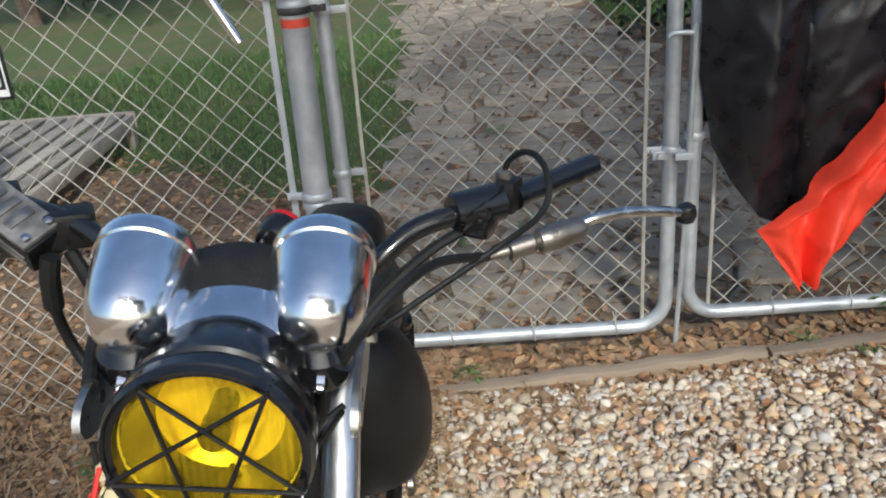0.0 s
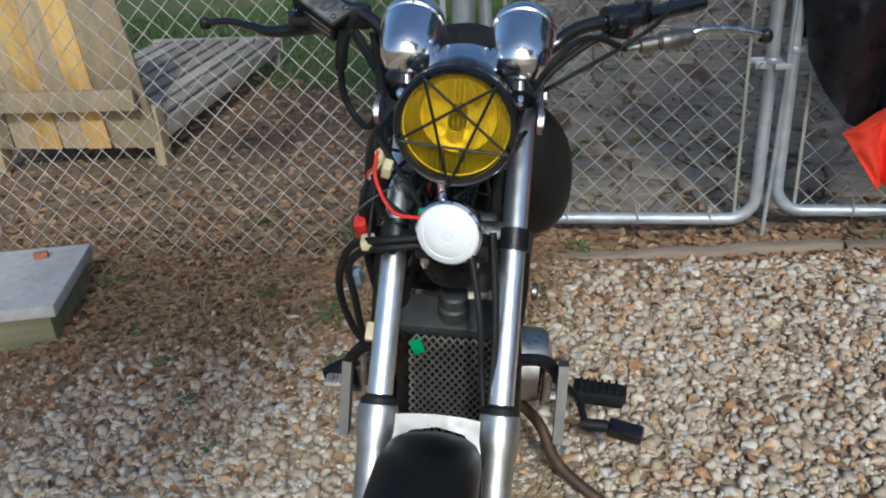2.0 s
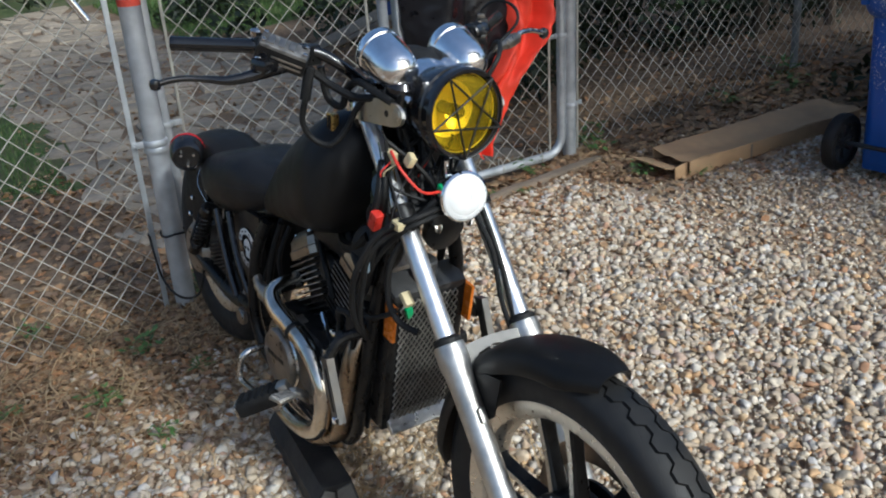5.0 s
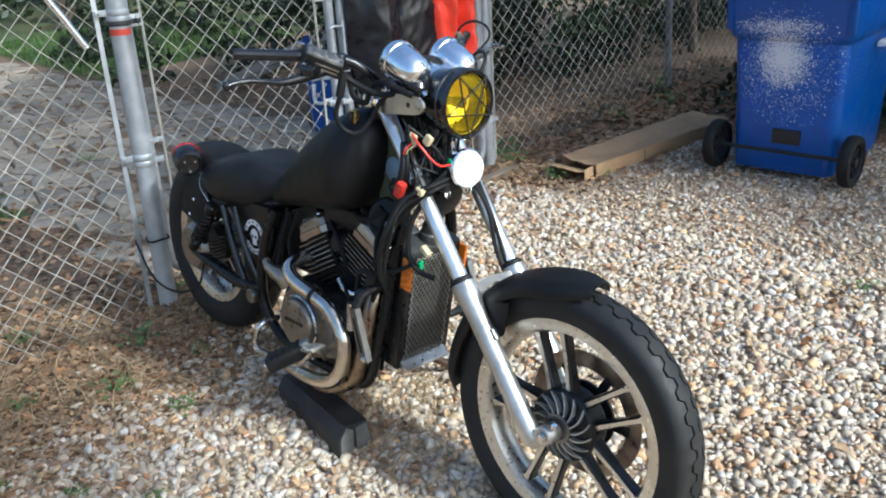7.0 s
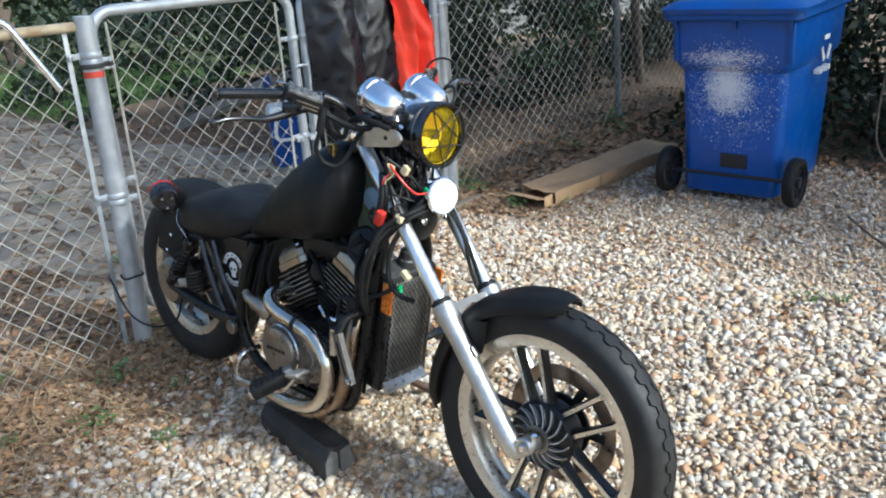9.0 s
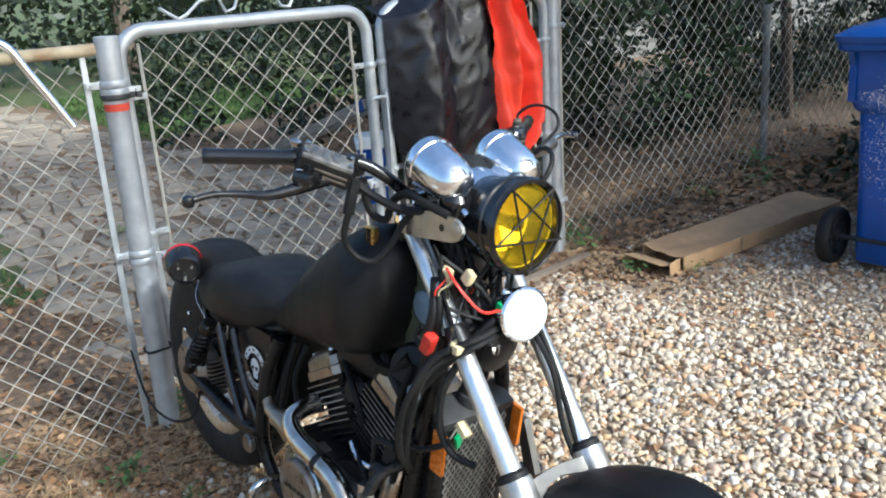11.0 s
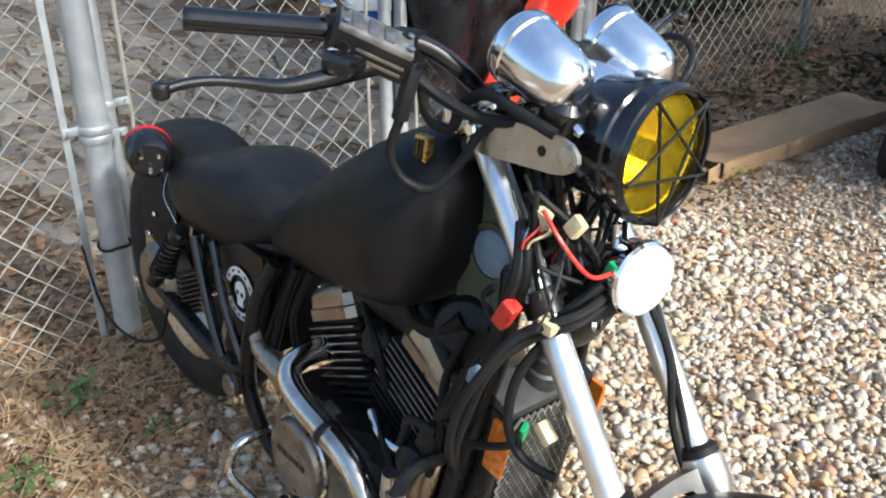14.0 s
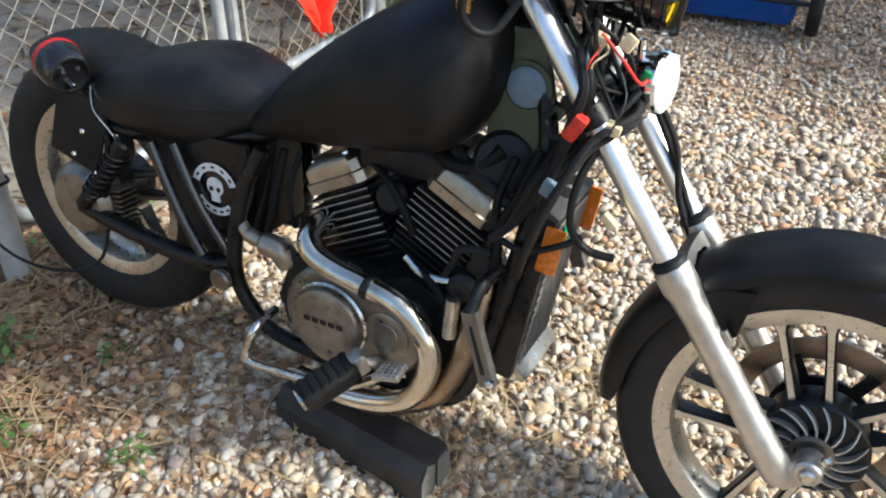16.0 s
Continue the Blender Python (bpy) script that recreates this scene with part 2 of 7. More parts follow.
stone_path = material("flagstone", (0.33, 0.275, 0.205), 0.9, vary=0.28, scale=14, bump=1.0, bump_scale=26, stain=(0.22, 0.18, 0.13), stain_scale=5, stain_amount=0.6, per_piece=0.16)
soil = material("soil_with_litter", (0.17, 0.115, 0.07), 0.95, vary=0.55, scale=30, bump=0.8, bump_scale=70, stain=(0.22, 0.14, 0.075), stain_scale=4, stain_amount=0.6, coords="Object")
gravel_bed = material("gravel_bed", (0.36, 0.26, 0.17), 0.95, vary=0.5, scale=60, bump=0.9, bump_scale=55, stain=(0.36, 0.3, 0.22), stain_scale=22, stain_amount=0.7)
turf = material("turf_ground", (0.075, 0.105, 0.03), 0.95, vary=0.45, scale=22, bump=0.6, bump_scale=60, stain=(0.15, 0.105, 0.055), stain_scale=1.6, stain_amount=0.65)
pebble = material("river_pebbles", (0.5, 0.4, 0.27), 0.7, specular=0.25, vary=0.2, scale=50, bump=0.3, bump_scale=120, per_island=0.12,
                  second=[(0.6, 0.51, 0.38), (0.42, 0.29, 0.17), (0.66, 0.61, 0.52), (0.53, 0.38, 0.22), (0.42, 0.37, 0.31), (0.6, 0.51, 0.38), (0.47, 0.39, 0.29), (0.35, 0.27, 0.19), (0.63, 0.55, 0.43), (0.5, 0.47, 0.43), (0.36, 0.2, 0.11), (0.56, 0.38, 0.2)])
dead_leaf = material("dead_leaves", (0.25, 0.14, 0.065), 0.8, vary=0.25, scale=40, per_island=0.25, second=[(0.36, 0.23, 0.12), (0.16, 0.09, 0.045), (0.42, 0.28, 0.15), (0.31, 0.15, 0.06), (0.2, 0.13, 0.08), (0.24, 0.17, 0.1)])
grass_blade = material("grass_blades", (0.065, 0.14, 0.028), 0.65, vary=0.2, scale=10, per_island=0.3, second=[(0.095, 0.18, 0.04), (0.05, 0.11, 0.022), (0.16, 0.18, 0.06)])
weed_leaf = material("weed_leaves", (0.07, 0.15, 0.03), 0.6, vary=0.2, scale=30, per_island=0.25, second=[(0.12, 0.2, 0.045), (0.05, 0.11, 0.025)])
# Leaf green taken close to black: deep shade is put into the colour.
shaded_leaf = material("shaded_leaves", (0.015, 0.027, 0.008), 0.55, vary=0.2, scale=4, per_island=0.3, second=[(0.022, 0.036, 0.011), (0.011, 0.02, 0.007), (0.032, 0.042, 0.014)])
bark = material("bark", (0.12, 0.09, 0.065), 0.95, vary=0.35, scale=20, bump=1.0, bump_scale=25)
siding = material("painted_siding", (0.17, 0.17, 0.16), 0.6, vary=0.08, scale=8, per_piece=0.05)
dry_straw = material("dry_straw", (0.42, 0.3, 0.16), 0.85, vary=0.2, scale=40, per_island=0.25)


def lens_material(name, rgb, rough=0.06):
    """Clear tinted pane with fine vertical flutes: see-through, a little haze, a gloss on top."""
    m = bpy.data.materials.new(name)
    m.use_nodes = True
    n, l = m.node_tree.nodes, m.node_tree.links
    gloss = n["Principled BSDF"]
    gloss.inputs["Base Color"].default_value = (*rgb, 1)
    gloss.inputs["Roughness"].default_value = rough
    tc = n.new("ShaderNodeTexCoord")
    w = n.new("ShaderNodeTexWave")
    w.bands_direction = "Y"
    w.inputs["Scale"].default_value = 45
    w.inputs["Distortion"].default_value = 0.6
    l.new(tc.outputs["Object"], w.inputs["Vector"])
    bp = n.new("ShaderNodeBump")
    bp.inputs["Strength"].default_value = 0.6
    bp.inputs["Distance"].default_value = 0.001
    l.new(w.outputs["Fac"], bp.inputs["Height"])
    l.new(bp.outputs[0], gloss.inputs["Normal"])
    clear = n.new("ShaderNodeBsdfTransparent")
    clear.inputs[0].default_value = (*[c ** 0.5 for c in rgb], 1)
    mix = n.new("ShaderNodeMixShader")
    thick = n.new("ShaderNodeMapRange")
    thick.inputs["To Min"].default_value = 0.02
    thick.inputs["To Max"].default_value = 0.06
    l.new(w.outputs["Fac"], thick.inputs["Value"])
    l.new(thick.outputs[0], mix.inputs[0])
    l.new(clear.outputs[0], mix.inputs[1])
    l.new(gloss.outputs[0], mix.inputs[2])
    l.new(mix.outputs[0], n["Material Output"].inputs["Surface"])
    return m


amber_glass = lens_material("amber_headlight_glass", (1.0, 0.82, 0.08), 0.03)


def tyre_material():
    """Rubber whose tread has zigzag grooves; the tyre turns about its own Y axis."""
    m = material("tyre_rubber", (0.012, 0.012, 0.0122), 0.6, specular=0.36, vary=0.3, scale=45, stain=(0.04, 0.035, 0.029), stain_scale=10, stain_amount=0.35)
    n, l = m.node_tree.nodes, m.node_tree.links
    b = n["Principled BSDF"]
    tc = n["Texture Coordinate"]
    sep = n.new("ShaderNodeSeparateXYZ")
    l.new(tc.outputs["Object"], sep.inputs[0])

    def mth(op, a, bb=None):
        k = n.new("ShaderNodeMath")
        k.operation = op
        for i, v in enumerate((a, bb)):
            if v is None:
                continue
            if isinstance(v, (int, float)):
                k.inputs[i].default_value = v
            else:
                l.new(v, k.inputs[i])
        return k.outputs[0]

    ang = mth("ARCTAN2", sep.outputs[2], sep.outputs[0])
    side = mth("ABSOLUTE", sep.outputs[1])
    d2 = mth("ABSOLUTE", mth("SUBTRACT", mth("FRACT", mth("ADD", mth("MULTIPLY", ang, 7.0), mth("MULTIPLY", side, 55.0))), 0.5))
    g2 = mth("MULTIPLY", mth("LESS_THAN", d2, 0.05), mth("MULTIPLY", mth("GREATER_THAN", side, 0.026), mth("LESS_THAN", side, 0.046)))
    groove = g2
    rad = mth("SQRT", mth("ADD", mth("MULTIPLY", sep.outputs[0], sep.outputs[0]), mth("MULTIPLY", sep.outputs[2], sep.outputs[2])))
    groove = mth("MULTIPLY", groove, mth("GREATER_THAN", rad, 0.285))
    bp = n.new("ShaderNodeBump")
    bp.invert = True
    bp.inputs["Strength"].default_value = 1.0
    bp.inputs["Distance"].default_value = 0.006
    l.new(groove, bp.inputs["Height"])
    l.new(bp.outputs[0], b.inputs["Normal"])
    return m


tyre_rubber = tyre_material()


# ---- mesh helpers ----
def catmull(pts, n=6, closed=False):
    pts = [Vector(p) for p in pts]
    out = []
    k = len(pts)
    for i in range(k if closed else k - 1):
        a, b, c, d = (pts[(i + j) % k] if closed else pts[max(0, min(k - 1, i + j))] for j in (-1, 0, 1, 2))
        for s in range(n):
            t = s / n
            out.append(0.5 * (2 * b + (c - a) * t + (2 * a - 5 * b + 4 * c - d) * t * t + (3 * b - a - 3 * c + d) * t ** 3))
    if not closed:
        out.append(pts[-1])
    return out


def add_loft(bm, rings, caps=True, closed=False):
    vs = [[bm.verts.new(p) for p in r] for r in rings]
    k = len(vs[0])
    pairs = list(zip(vs, vs[1:])) + ([(vs[-1], vs[0])] if closed else [])
    for a, b in pairs:
        for i in range(k):
            bm.faces.new((a[i], a[(i + 1) % k], b[(i + 1) % k], b[i]))
    if caps and not closed:
        bm.faces.new(vs[0][::-1])
        bm.faces.new(vs[-1])
    return bm


def add_tube(bm, pts, r, n=10, closed=False, caps=True):
    pts = [Vector(p) for p in pts]
    k = len(pts)
    rs = r if isinstance(r, (list, tuple)) else [r] * k
    tangents = []
    for i in range(k):
        a = pts[(i - 1) % k] if closed or i else pts[i]
        b = pts[(i + 1) % k] if closed or i < k - 1 else pts[i]
        tangents.append((b - a).normalized())
    up = Vector((0, 0, 1)) if abs(tangents[0].z) < 0.9 else Vector((1, 0, 0))
    side = tangents[0].cross(up).normalized()
    rings = []
    for p, t, q in zip(pts, tangents, rs):
        side = (side - t * side.dot(t)).normalized()
        top = side.cross(t)
        rings.append([p + q * (math.cos(2 * math.pi * j / n) * side + math.sin(2 * math.pi * j / n) * top) for j in range(n)])
    return add_loft(bm, rings, caps, closed)


def add_lathe(bm, profile, origin, axis, n=32, closed=False):
    """profile: (radius, height along axis)."""
    axis = Vector(axis).normalized()
    u = axis.orthogonal().normalized()
    v = axis.cross(u)
    o = Vector(origin)
    rings = [[o + axis * h + max(r, 1e-4) * (math.cos(2 * math.pi * j / n) * u + math.sin(2 * math.pi * j / n) * v) for j in range(n)] for r, h in profile]
    return add_loft(bm, rings, True, closed)


def add_box(bm, centre, size, rot=None, bevel=0.003, taper=1.0):
    made = bmesh.ops.create_cube(bm, size=1.0)["verts"]
    for v in made:
        k = taper if v.co.z > 0 else 1.0
        v.co = Vector((v.co.x * size[0] * k, v.co.y * size[1] * k, v.co.z * size[2]))
    if bevel:
        edges = {e for v in made for e in v.link_edges}
        res = bmesh.ops.bevel(bm, geom=list(edges), offset=min(bevel, min(size) * 0.4), segments=2, affect="EDGES", profile=0.6)
        made = list({v for f in res["faces"] for v in f.verts} | {v for v in made if v.is_valid})
    m = Matrix.Translation(Vector(centre)) @ (rot.to_4x4() if rot is not None else Matrix())
    for v in made:
        v.co = m @ v.co
    return bm


def add_plate(bm, outline, normal, thickness, bevel=0.0):
    """A flat plate: closed outline of points in one plane, thickened both ways along normal."""
    nrm = Vector(normal).normalized() * (thickness / 2)
    return add_loft(bm, [[Vector(p) - nrm for p in outline], [Vector(p) + nrm for p in outline]])


def turn(x=0, y=0, z=0):
    return Euler((radians(x), radians(y), radians(z))).to_matrix()


def finish(bm, angle=0.6):
    bmesh.ops.recalc_face_normals(bm, faces=bm.faces)
    for e in bm.edges:
        if len(e.link_faces) == 2 and e.calc_face_angle(0) > angle:
            e.smooth = False
    for f in bm.faces:
        f.smooth = True
    return bm


def part(name, bm, mat, parent=None, label="", angle=0.6):
    finish(bm, angle)
    me = bpy.data.meshes.new(name)
    bm.to_mesh(me)
    bm.free()
    me.materials.append(mat)
    ob = new(name, me)
    if parent:
        ob.parent = parent
    if label:
        ob["label"] = label
    return ob


def mesh_object(name, verts, faces, mat, parent=None, smooth=True):
    me = bpy.data.meshes.new(name)
    me.from_pydata(verts, [], faces)
    me.materials.append(mat)
    if smooth:
        me.polygons.foreach_set("use_smooth", [True] * len(me.polygons))
    ob = new(name, me)
    if parent:
        ob.parent = parent
    return ob


def thing(name, label, category, m=None, group="", kind=""):
    ob = tagged(new(name), label, category, group, kind)
    if m is not None:
        ob.matrix_world = m
    return ob


def B():
    return bmesh.new()


# ---- ground ----
def spread(lo, hi, step, far):
    fine = list(np.arange(lo, hi + 1e-6, step))
    out, d = [], step
    left, right = lo, hi
    while right < far:
        d *= 1.5
        left, right = left - d, right + d
        out = [left] + out if not out else [left] + out
        fine.append(right)
    return out + fine


def on_path(x, y):
    left = -0.02 - 0.035 * (y - 2.4) if y > 1.2 else 0.06
    right = 1.95 - 0.02 * y if y < 3 else 1.85 - 0.05 * (y - 3)
    return 0.05 < y < 10 and left < x < right


def lawn_edge(x):
    """How far back the bare soil reaches before the lawn begins."""
    return 1.75 + 0.95 * max(0.0, -0.7 - x)


def surface(x, y):
    """0 soil, 1 gravel, 2 turf."""
    w = 0.12 * noise.noise(Vector((x * 1.3, y * 1.3, 0)))
    if y > lawn_edge(x) + w * 3 and x < 0.1 or y > 5.0 and x > 1.9 or y > 9.5:
        return 2
    if y < -0.19 and x > 0.25 and not (x > 1.75 + w and y > -0.75 + w) and x < 3.1 + 2 * w or y < -0.6 + 2 * w and -1.7 + 5 * w < x < 3.1 + 2 * w:
        return 1
    return 0


def build_ground():
    xs, ys = spread(-4.5, 6.0, 0.1, 400), spread(-5.0, 8.0, 0.1, 400)
    verts = [(x, y, ground_z(x, y) - (0.003 if -0.19 > y > -3.2 and x > 0.2 else 0)) for y in ys for x in xs]
    faces, kinds = [], []
    nx = len(xs)
    for j in range(len(ys) - 1):
        for i in range(nx - 1):
            faces.append((j * nx + i, j * nx + i + 1, (j + 1) * nx + i + 1, (j + 1) * nx + i))
            kinds.append(surface((xs[i] + xs[i + 1]) / 2, (ys[j] + ys[j + 1]) / 2))
    ob = mesh_object("ground", verts, faces, soil)
    ob.data.materials.append(gravel_bed)
    ob.data.materials.append(turf)
    ob.data.polygons.foreach_set("material_index", kinds)
    tagged(ob, "sloping yard of pale gravel, leaf-strewn soil and lawn", "ground", kind="structure")


build_ground()


def scatter(name, mat, count, place, shapes, label, category, seed, size, flat=(0.0, 0.5)):
    """Many small loose pieces in one mesh. place(rng) gives x, y or None; shapes are (verts, faces) templates of unit size."""
    rng = np.random.default_rng(seed)
    allv, allf, base = [], [], 0
    for _ in range(count):
        xy = place(rng)
        if xy is None:
            continue
        x, y = xy
        v, f = shapes[rng.integers(len(shapes))]
        k = size(rng, x, y)
        e = Euler((rng.normal(0, flat[1]), rng.normal(0, flat[1]), rng.uniform(0, 6.283))).to_matrix()
        w = (v * k) @ np.array(e).T
        w = w + np.array((x, y, ground_z(x, y) + flat[0] * k))
        allv.append(w)
        allf.append(f + base)
        base += len(v)
    V, Fc = np.concatenate(allv), np.concatenate(allf)
    me = bpy.data.meshes.new(name)
    me.vertices.add(len(V))
    me.vertices.foreach_set("co", V.astype(np.float32).ravel())
    side = Fc.shape[1]
    me.loops.add(Fc.size)
    me.loops.foreach_set("vertex_index", Fc.astype(np.int32).ravel())
    me.polygons.add(len(Fc))
    me.polygons.foreach_set("loop_start", np.arange(0, Fc.size, side, dtype=np.int32))
    me.polygons.foreach_set("loop_total", np.full(len(Fc), side, dtype=np.int32))
    me.polygons.foreach_set("use_smooth", np.ones(len(Fc), dtype=bool))
    me.update(calc_edges=True)
    me.materials.append(mat)
    ob = tagged(new(name, me), label, category, kind="stuff")
    return ob


def pebble_shapes(level, count, seed):
    rng = np.random.default_rng(seed)
    out = []
    bm = B()
    bmesh.ops.create_icosphere(bm, subdivisions=level, radius=0.5)
    bm.verts.ensure_lookup_table()
    v0 = np.array([v.co for v in bm.verts])
    f0 = np.array([[v.index for v in f.verts] for f in bm.faces])
    bm.free()
    for _ in range(count):
        v = v0 * rng.uniform(0.75, 1.15, 3) * np.array((1.3, 0.98, 0.56))
        for _ in range(12):
            d = rng.normal(size=3)
            d /= np.linalg.norm(d)
            h = rng.uniform(0.2, 0.4)
            over = np.maximum(0, v @ d - h)
            v = v - 0.97 * over[:, None] * d
        out.append((v, f0))
    return out


def gravel_density(x, y):
    if y > -0.2 or x > 3.15 or x < -1.6 or y < -4.2:
        return 0.0
    if x > 1.75 and y > -0.72:
        return 0.25 if x < 2.3 else 0.08
    if x < 0.25:
        return max(0.1, min(1.0, 0.12 + (-0.42 - y) / 0.45))
    return 1.0


def gravel_near(rng):
    x, y = rng.uniform(-1.15, 1.7), rng.uniform(-2.5, -0.2)
    return (x, y) if rng.random() < gravel_density(x, y) else None


def gravel_far(rng):
    x, y = rng.uniform(-1.6, 3.15), rng.uniform(-4.0, -0.2)
    return (x, y) if rng.random() < gravel_density(x, y) else None


def pebble_size(rng, x, y):
    return float(np.clip(rng.lognormal(math.log(0.0222), 0.36), 0.01, 0.05))


scatter("gravel", pebble, 26000, gravel_near, pebble_shapes(2, 14, 5), "rounded tan, cream and brown river gravel", "gravel", 11, pebble_size, (0.2, 0.35))
scatter("loose_pebbles", pebble, 72000, gravel_far, pebble_shapes(1, 12, 6), "small tan and grey river pebbles", "gravel", 12,
        lambda r, x, y: float(np.clip(r.lognormal(math.log(0.0185), 0.36), 0.009, 0.042)), (0.12, 0.4))


def leaf_shapes(seed, count=6, lobes=False):
    rng = np.random.default_rng(seed)
    out = []
    for _ in range(count):
        w, c, tw = rng.uniform(0.28, 0.45), rng.uniform(-0.12, 0.3), rng.uniform(-0.2, 0.2)
        pts = [(-0.5, 0, 0.0), (-0.2, w * 0.8, c), (0.15, w * 0.75, c + tw), (0.5, 0, 0.1 * c), (0.15, -w * 0.75, c - tw), (-0.2, -w * 0.8, c), (0.0, 0.0, 0.0)]
        out.append((np.array(pts), np.array([(0, 6, 1), (1, 6, 2), (2, 6, 3), (3, 6, 4), (4, 6, 5), (5, 6, 0)])))
    return out


def litter(rng):
    k = rng.random()
    if k < 0.2:
        x = rng.uniform(-3.2, 0.1)
        y = (lawn_edge(x) + 0.35) * rng.random() ** 1.2
        return x, y
    elif k < 0.3:
        x, y = rng.uniform(1.95, 4.2), rng.uniform(0.1, 4.0)
        return x, y
    elif k < 0.45:
        x, y = rng.uniform(3.0, 4.6), rng.uniform(-3.2, 0.3)
        return x, y
    elif k < 0.75:
        x, y = rng.uniform(-3.0, 0.6), rng.normal(-0.22, 0.4)
        if x > 0.1 and y < -0.6:
            return None
    elif k < 0.88:
        x, y = rng.uniform(0.2, 2.1), rng.normal(-0.16, 0.12)
    else:
        x, y = rng.uniform(1.8, 3.8), rng.normal(-0.3, 0.28)
    return (x, y) if -1.7 < y < 2.0 else None


scatter("fallen_leaves", dead_leaf, 24000, litter, leaf_shapes(3), "dry brown fallen leaves on the soil", "leaves", 21,
        lambda r, x, y: float(r.uniform(0.022, 0.055)), (0.15, 0.3))
scatter("path_litter", dead_leaf, 2600, lambda r: (r.uniform(-0.1, 2.1), 0.15 + 5.5 * r.random() ** 1.3), leaf_shapes(8), "small brown leaves lying on the flagstones", "leaves", 23,
        lambda r, x, y: float(r.uniform(0.018, 0.045)), (0.35, 0.25))
scatter("stray_leaves", dead_leaf, 1900, lambda r: (r.uniform(-1.4, 3.0), -0.4 - 3.0 * r.random() ** 1.5), leaf_shapes(4), "scattered brown leaves lying on the gravel", "leaves", 22,
        lambda r, x, y: float(r.uniform(0.016, 0.04)), (0.5, 0.3))


def straw_shapes():
    out = []
    for s in (0.25, -0.2, 0.08):
        v = np.array([(-0.5, -0.012, 0), (-0.5, 0.012, 0), (0, s * 0.3 - 0.012, 0.03), (0, s * 0.3 + 0.012, 0.03), (0.5, -0.012, 0), (0.5, 0.012, 0)])
        out.append((v, np.array([(0, 1, 3, 2), (2, 3, 5, 4)])))
    return out


def straw_place(r):
    k = r.random()
    if k < 0.2:
        return r.normal(0.12, 0.2), r.normal(-1.35, 0.35)
    if k < 0.8:
        return r.uniform(-1.5, 0.3), r.normal(-0.32, 0.3)
    return r.uniform(1.8, 3.2), r.normal(-0.4, 0.25)


scatter("leaf_crumbs", dead_leaf, 9000, lambda r: (r.uniform(-1.6, 0.15), r.normal(-0.38, 0.3)), leaf_shapes(8), "crumbled brown leaves and pine litter by the fence", "leaves", 24,
        lambda r, x, y: float(r.uniform(0.014, 0.034)), (0.35, 0.35))
scatter("dry_straw", dry_straw, 2600, straw_place, straw_shapes(), "thin dry grass stems lying loose", "straw", 23, lambda r, x, y: float(r.uniform(0.05, 0.16)), (0.12, 0.08))


def blade_shapes(seed):
    rng = np.random.default_rng(seed)
    out = []
    for _ in range(8):
        a, w = rng.uniform(0.1, 0.8), rng.uniform(0.05, 0.09)
        v = np.array([(-w, 0, 0), (w, 0, 0), (-w * 0.8, a * 0.3, 0.5), (w * 0.8, a * 0.3, 0.5), (-w * 0.1, a, 0.92), (w * 0.1, a, 0.92)])
        out.append((v, np.array([(0, 1, 3, 2), (2, 3, 5, 4)])))
    return out


def lawn(r):
    if r.random() < 0.72:
        x, y = r.uniform(-4.5, -0.05), 1.15 + 5.2 * r.random() ** 1.4
        past = y - lawn_edge(x)
        if past < 0.9 and noise.noise(Vector((x * 1.3, y * 1.3, 3.0))) > -0.05 + 0.9 * past:
            return None
    else:
        x, y = r.uniform(1.75, 4.0), r.uniform(5.0, 9)
    return None if on_path(x, y) else (x, y)


scatter("lawn", grass_blade, 60000, lawn, blade_shapes(7), "thin green lawn grass behind the fence", "grass", 31, lambda r, x, y: float(r.uniform(0.02, 0.042) * (1 + 0.15 * max(0, y - 2))), (0.0, 0.12))


